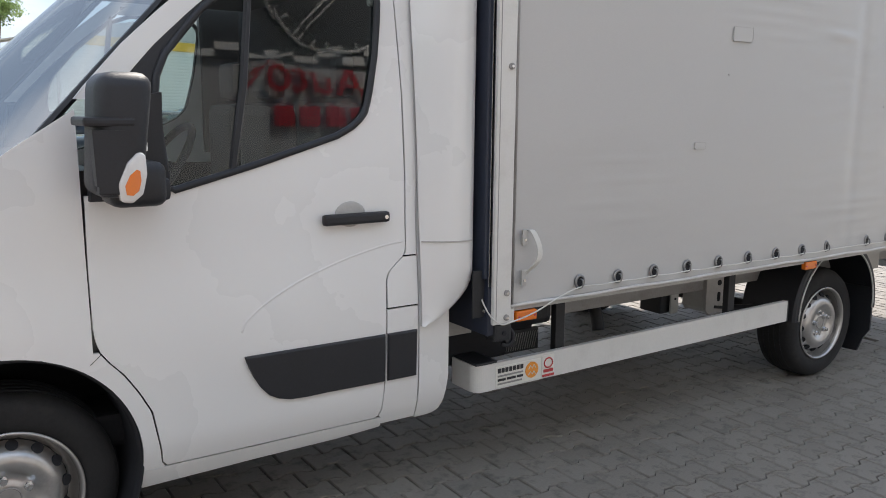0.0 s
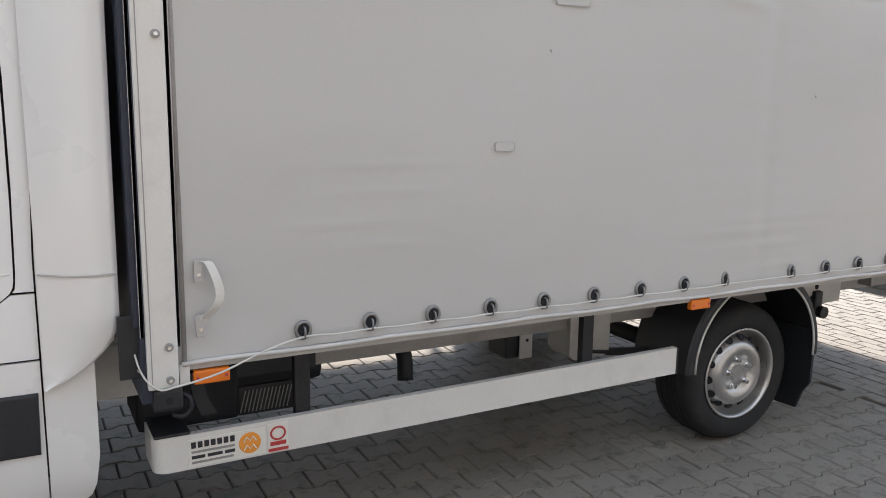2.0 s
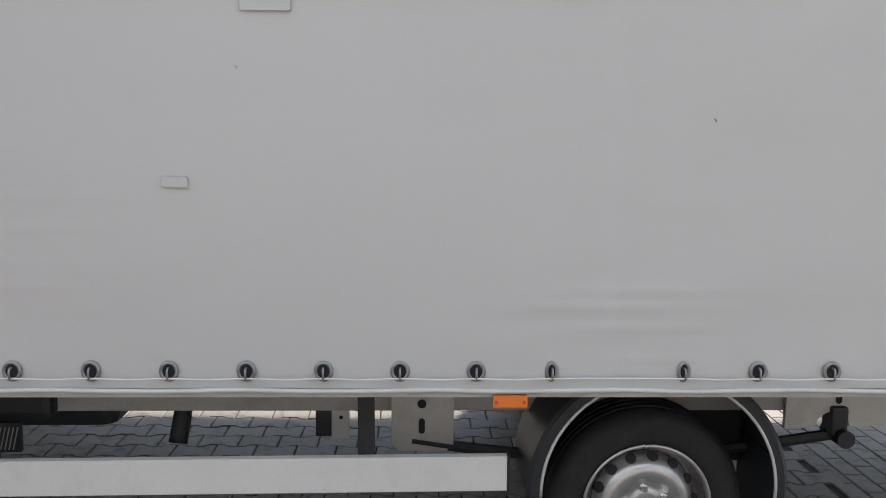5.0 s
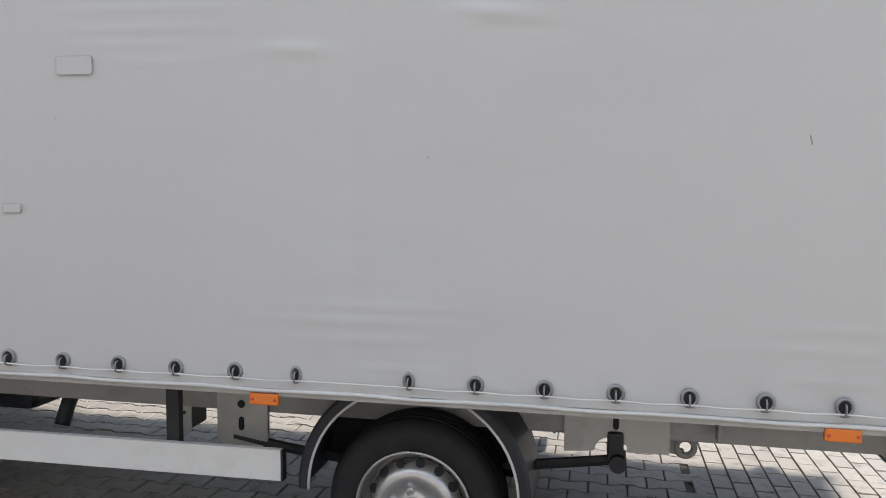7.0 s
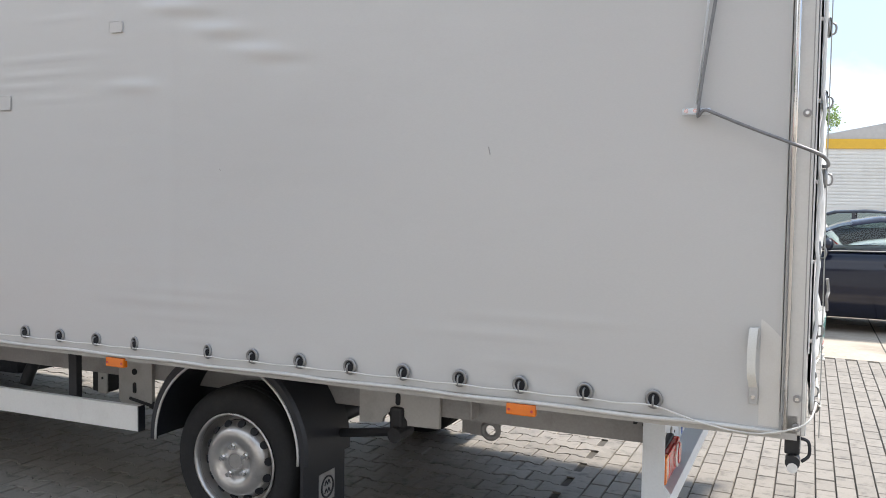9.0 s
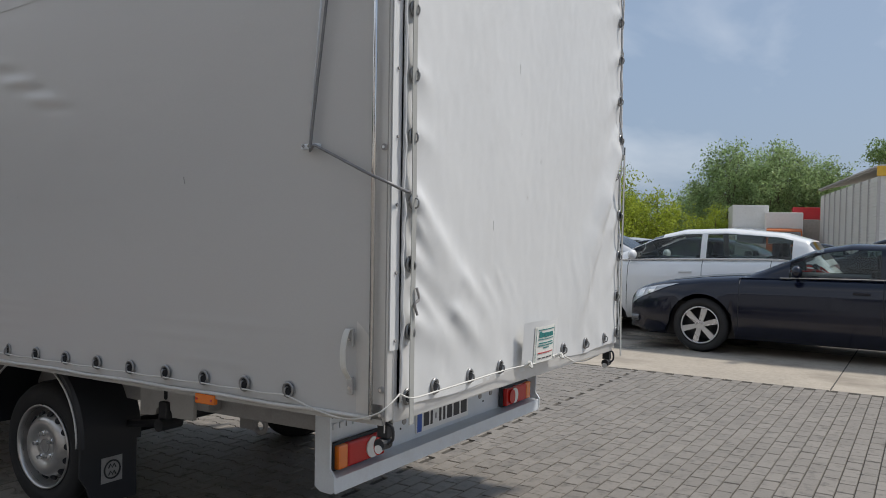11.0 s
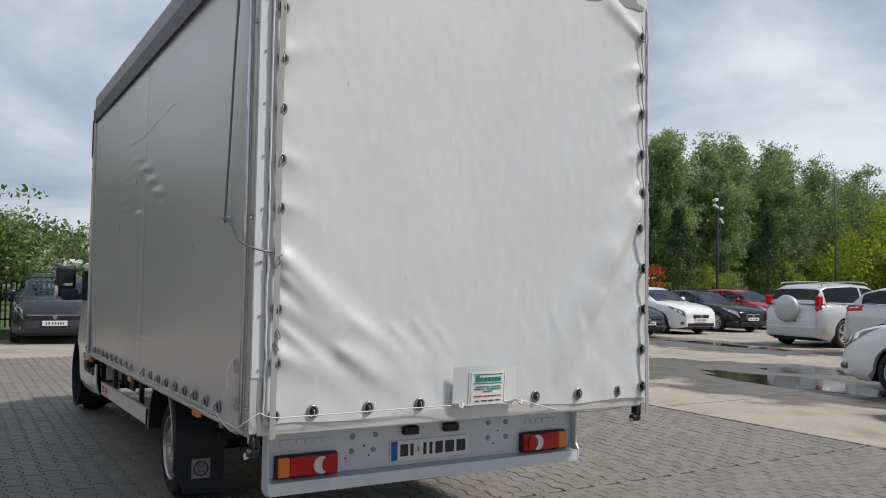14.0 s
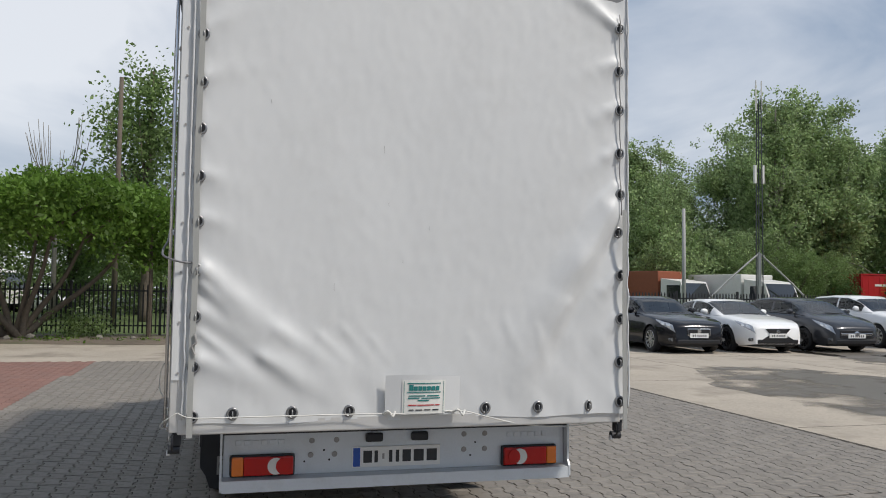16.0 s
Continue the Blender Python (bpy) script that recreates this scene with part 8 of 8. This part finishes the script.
prism(bm, [(-0.2, EH), (WH / 2, EH + 3.15), (WH + 0.2, EH), (WH + 0.2, EH - 0.08), (WH / 2, EH + 3.0), (-0.2, EH - 0.08)], 0.13, LH)
part("roof", bm, "roof_sheet", hall)
shed = empty("low_shed", pose(-22.0, 58.5, 0, 0, 0, 25), label="low grey flat-roofed shed among the trees", category="building")
part("wall_block", box((-1.9, -1.5, 0), (1.9, 1.5, 3.45), 0.02), "brick_old", shed)
part("roof", box((-2.1, -1.8, 3.45), (2.1, 1.8, 3.72), 0.02), "corrugated", shed)
for k in range(3):
    part("window", box((-1.6 + 1.15 * k, -1.53, 1.9), (-0.9 + 1.15 * k, -1.49, 2.9), 0.01), "facade_glass", shed)
hut = empty("site_hut", pose(-28.5, 57, 0, 0, 0, 20), label="small dark hut under the trees", category="building")
part("wall_block", box((-1.2, -1, 0), (1.2, 1, 3.0), 0.02), "brick_old", hut)
part("roof", box((-1.4, -1.2, 3.0), (1.4, 1.2, 3.2), 0.02), "roof_sheet", hut)
skip = empty("red_container", pose(-36, 37.6, -0.25), label="red steel container with a pale sign line", category="container")
part("body", box((-1.2, -1.75, 0.25), (1.2, 1.75, 3.1), 0.03), "red_box", skip)
for k in range(9):
    part("rib", box((1.195, -1.66 + 0.40 * k, 0.45), (1.212, -1.56 + 0.40 * k, 2.95), 0.004), "red_box", skip)
part("print_bar", box((1.212, -0.8, 2.42), (1.222, 1.1, 2.54)), "sticker_white", skip)
part("top_edge", box((-1.23, -1.78, 3.06), (1.23, 1.78, 3.14), 0.01), "red_box", skip)


def lorry(m, label, box_mat, cab_mat, L=6.0, h=3.1, name="lorry"):
    t = empty(name, m, label=label, category="truck", group="vehicles far off")
    part("cargo_box", box((-L / 2, -1.15, 0.85), (L / 2 - 1.7, 1.15, h), 0.05), box_mat, t)
    part("cab", prism(bmesh.new(), [(L / 2 - 1.6, 0.5), (L / 2, 0.5), (L / 2 + 0.02, 1.3), (L / 2 - 0.35, 2.2), (L / 2 - 1.6, 2.35)], -1.05, 1.05), cab_mat, t)
    part("windscreen", prism(bmesh.new(), [(L / 2 + 0.03, 1.32), (L / 2 + 0.05, 1.32), (L / 2 - 0.30, 2.12), (L / 2 - 0.33, 2.12)], -0.95, 0.95), "car_glass", t)
    for s in (-1, 1):
        part("side_glass", box((L / 2 - 1.2, s * 1.055 - 0.005, 1.35), (L / 2 - 0.35, s * 1.055 + 0.005, 2.0)), "car_glass", t)
    part("chassis", box((-L / 2, -0.9, 0.55), (L / 2 - 0.2, 0.9, 0.85)), "trim_black", t)
    for x in (-L / 2 + 1.2, L / 2 - 0.8):
        for s in (-1, 1):
            part("wheel", lathe(bmesh.new(), [(0.0, 0.0), (0.2, 0.0), (0.24, -0.01), (0.42, 0.0), (0.44, 0.06), (0.44, 0.24), (0.0, 0.24)], 24, Matrix.Translation((x, s * 1.12, 0.44)) @ Matrix.Diagonal((1, -s, 1, 1))), "tyre", t, smooth=True)
    return t


M["rust_box"] = material("rust_box", (0.26, 0.075, 0.035), 0.6, var=0.15)
M["orange_box"] = material("orange_box", (0.50, 0.12, 0.02), 0.5, var=0.1)
lorry(pose(-35, 23.2, 0, 0, 0, 20), "white lorry with a rust-red box beyond the fence", "rust_box", "white_steel", 4.6, 2.75)
lorry(pose(-33, 26.6, 0, 0, 0, 12), "white motorhome parked beyond the fence", "white_steel", "white_steel", 5.5, 2.6)
lorry(pose(-9.2, 57, 0, 0, 0, -75), "white box lorry at the end of the yard", "white_steel", "white_steel", 6.5, 3.9)
lorry(pose(-6.8, 56, 0, 0, 0, -80), "orange-cabbed lorry at the end of the yard", "white_steel", "orange_box", 6.0, 3.4)
rb2 = part("red_skip", box((-1.2, -0.9, 0.0), (1.2, 0.9, 3.9), 0.04), "red_box")
rb2.matrix_basis = pose(-5.6, 60, 0, 0, 0, 10)
tagged(rb2, "stacked red steel skips beside the warehouse", "container")
brown = part("brown_container", box((-2.0, -1.0, 0.0), (2.0, 1.0, 3.0), 0.04), "brick_old")
brown.matrix_basis = pose(-4.6, 58, 0, 0, 0, 10)
tagged(brown, "dark brown stack of timber crates", "stack")
# cars on the lot beyond the fence
lot = make_car("sedan", PAINTS["white"], pose(-46, -9, 0, 0, 0, 20), "white car on the lot beyond the fence", group="cars beyond the fence")
lot2 = make_car("hatch", PAINTS["pale"], pose(-47, -5.5, 0, 0, 0, 15), "silver car on the lot beyond the fence", group="cars beyond the fence")
lot3 = make_car("suv", PAINTS["navy"], pose(-45, -2.2, 0, 0, 0, 18), "dark blue car on the lot beyond the fence", group="cars beyond the fence")
for k in range(9):
    src = (lot, lot2, lot3)[k % 3]
    copy_thing(src, pose(-46 - 1.5 * (k % 2) - (6 if k > 4 else 0), -22 + 3.1 * k + (k > 3) * 6.5, 0, 0, 0, 15 + 10 * (k % 3)))
wv = lorry(pose(-44, -12.5, 0, 0, 0, 70), "white delivery van on the lot beyond the fence", "white_steel", "white_steel", 5.2, 2.5)
lorry(pose(-44, 3.6, 0, 0, 0, 60), "white delivery van behind the people carrier", "white_steel", "white_steel", 5.2, 2.5)

# showroom behind the walk, seen mirrored in the van's windows
M["sign_red"] = material("sign_red", (0.50, 0.01, 0.02), 0.4, var=0.05)
show = empty("showroom", pose(0, -8.2, 0), label="long showroom front with dark glazing and a red word sign", category="building")
part("plinth", box((-22, -6, 0.0), (14, 0.0, 0.9), 0.02), "facade", show)
part("wall", box((-22, -6, 0.9), (14, -0.05, 6.8), 0.02), "facade", show)
part("parapet", box((-22.1, -6.1, 6.8), (14.1, 0.1, 7.1), 0.02), "roof_sheet", show)
for k in range(7):
    x0 = -20.5 + k * 4.9
    if -4.9 < x0 + 2 < 2.0:
        continue
    w = part("window", box((x0, -0.06, 1.0), (x0 + 4.0, 0.005, 3.4), 0.01), "facade_glass", show)
    part("mullion", box((x0 + 1.97, 0.0, 1.0), (x0 + 2.03, 0.03, 3.4)), "pole_dark", w)
ban = part("dial_banner", box((-3.6, -0.05, 4.0), (1.2, 0.02, 6.55), 0.005), "pole_dark", show, "dark banner with a pale dial and chequered edge")
cx, cz = -1.2, 5.4
part("dial_rim", tube([(cx + 1.1 * math.cos(2 * math.pi * k / 40), 0.035, cz + 1.1 * math.sin(2 * math.pi * k / 40)) for k in range(40)], 0.03, 5, True), "sticker_white", ban)
for k in range(24):
    a = 2 * math.pi * k / 24
    part("dial_tick", tube([(cx + 0.92 * math.cos(a), 0.035, cz + 0.92 * math.sin(a)), (cx + 1.05 * math.cos(a), 0.035, cz + 1.05 * math.sin(a))], 0.02, 4), "sticker_white", ban)
part("dial_needle", tube([(cx, 0.04, cz), (cx - 0.62, 0.04, cz - 0.6)], [0.035, 0.012], 5), "sticker_white", ban)
for i in range(12):
    for j in range(2):
        if (i + j) % 2 == 0:
            part("chequer", box((-3.55 + 0.39 * i, 0.02, 4.03 + 0.18 * j), (-3.17 + 0.39 * i, 0.03, 4.21 + 0.18 * j)), "sticker_white", ban)
word = bpy.data.curves.new("sign_word", 'FONT')
word.body = "Auto"
word.size = 0.85
word.extrude = 0.03
word.align_x = 'CENTER'
wo = new("sign_word", word)
wo.data.materials.append(M["sign_red"])
wo.parent = show
wo.matrix_basis = pose(-1.75, 0.05, 3.35, 90, 0, 180)
for k in range(4):
    part("sign_bar", box((-2.5 + 0.42 * k, 0.0, 2.85), (-2.18 + 0.42 * k, 0.05, 3.15), 0.01), "sign_red", show)

# ---- single paving blocks beside the truck ----
for k, (x, y, ang) in enumerate(blocks["near"][:300]):
    ob = new("paving_block", PAVER_MESHES[k % 5])
    ob.parent = pavement
    ob.location = (x, y, 0)
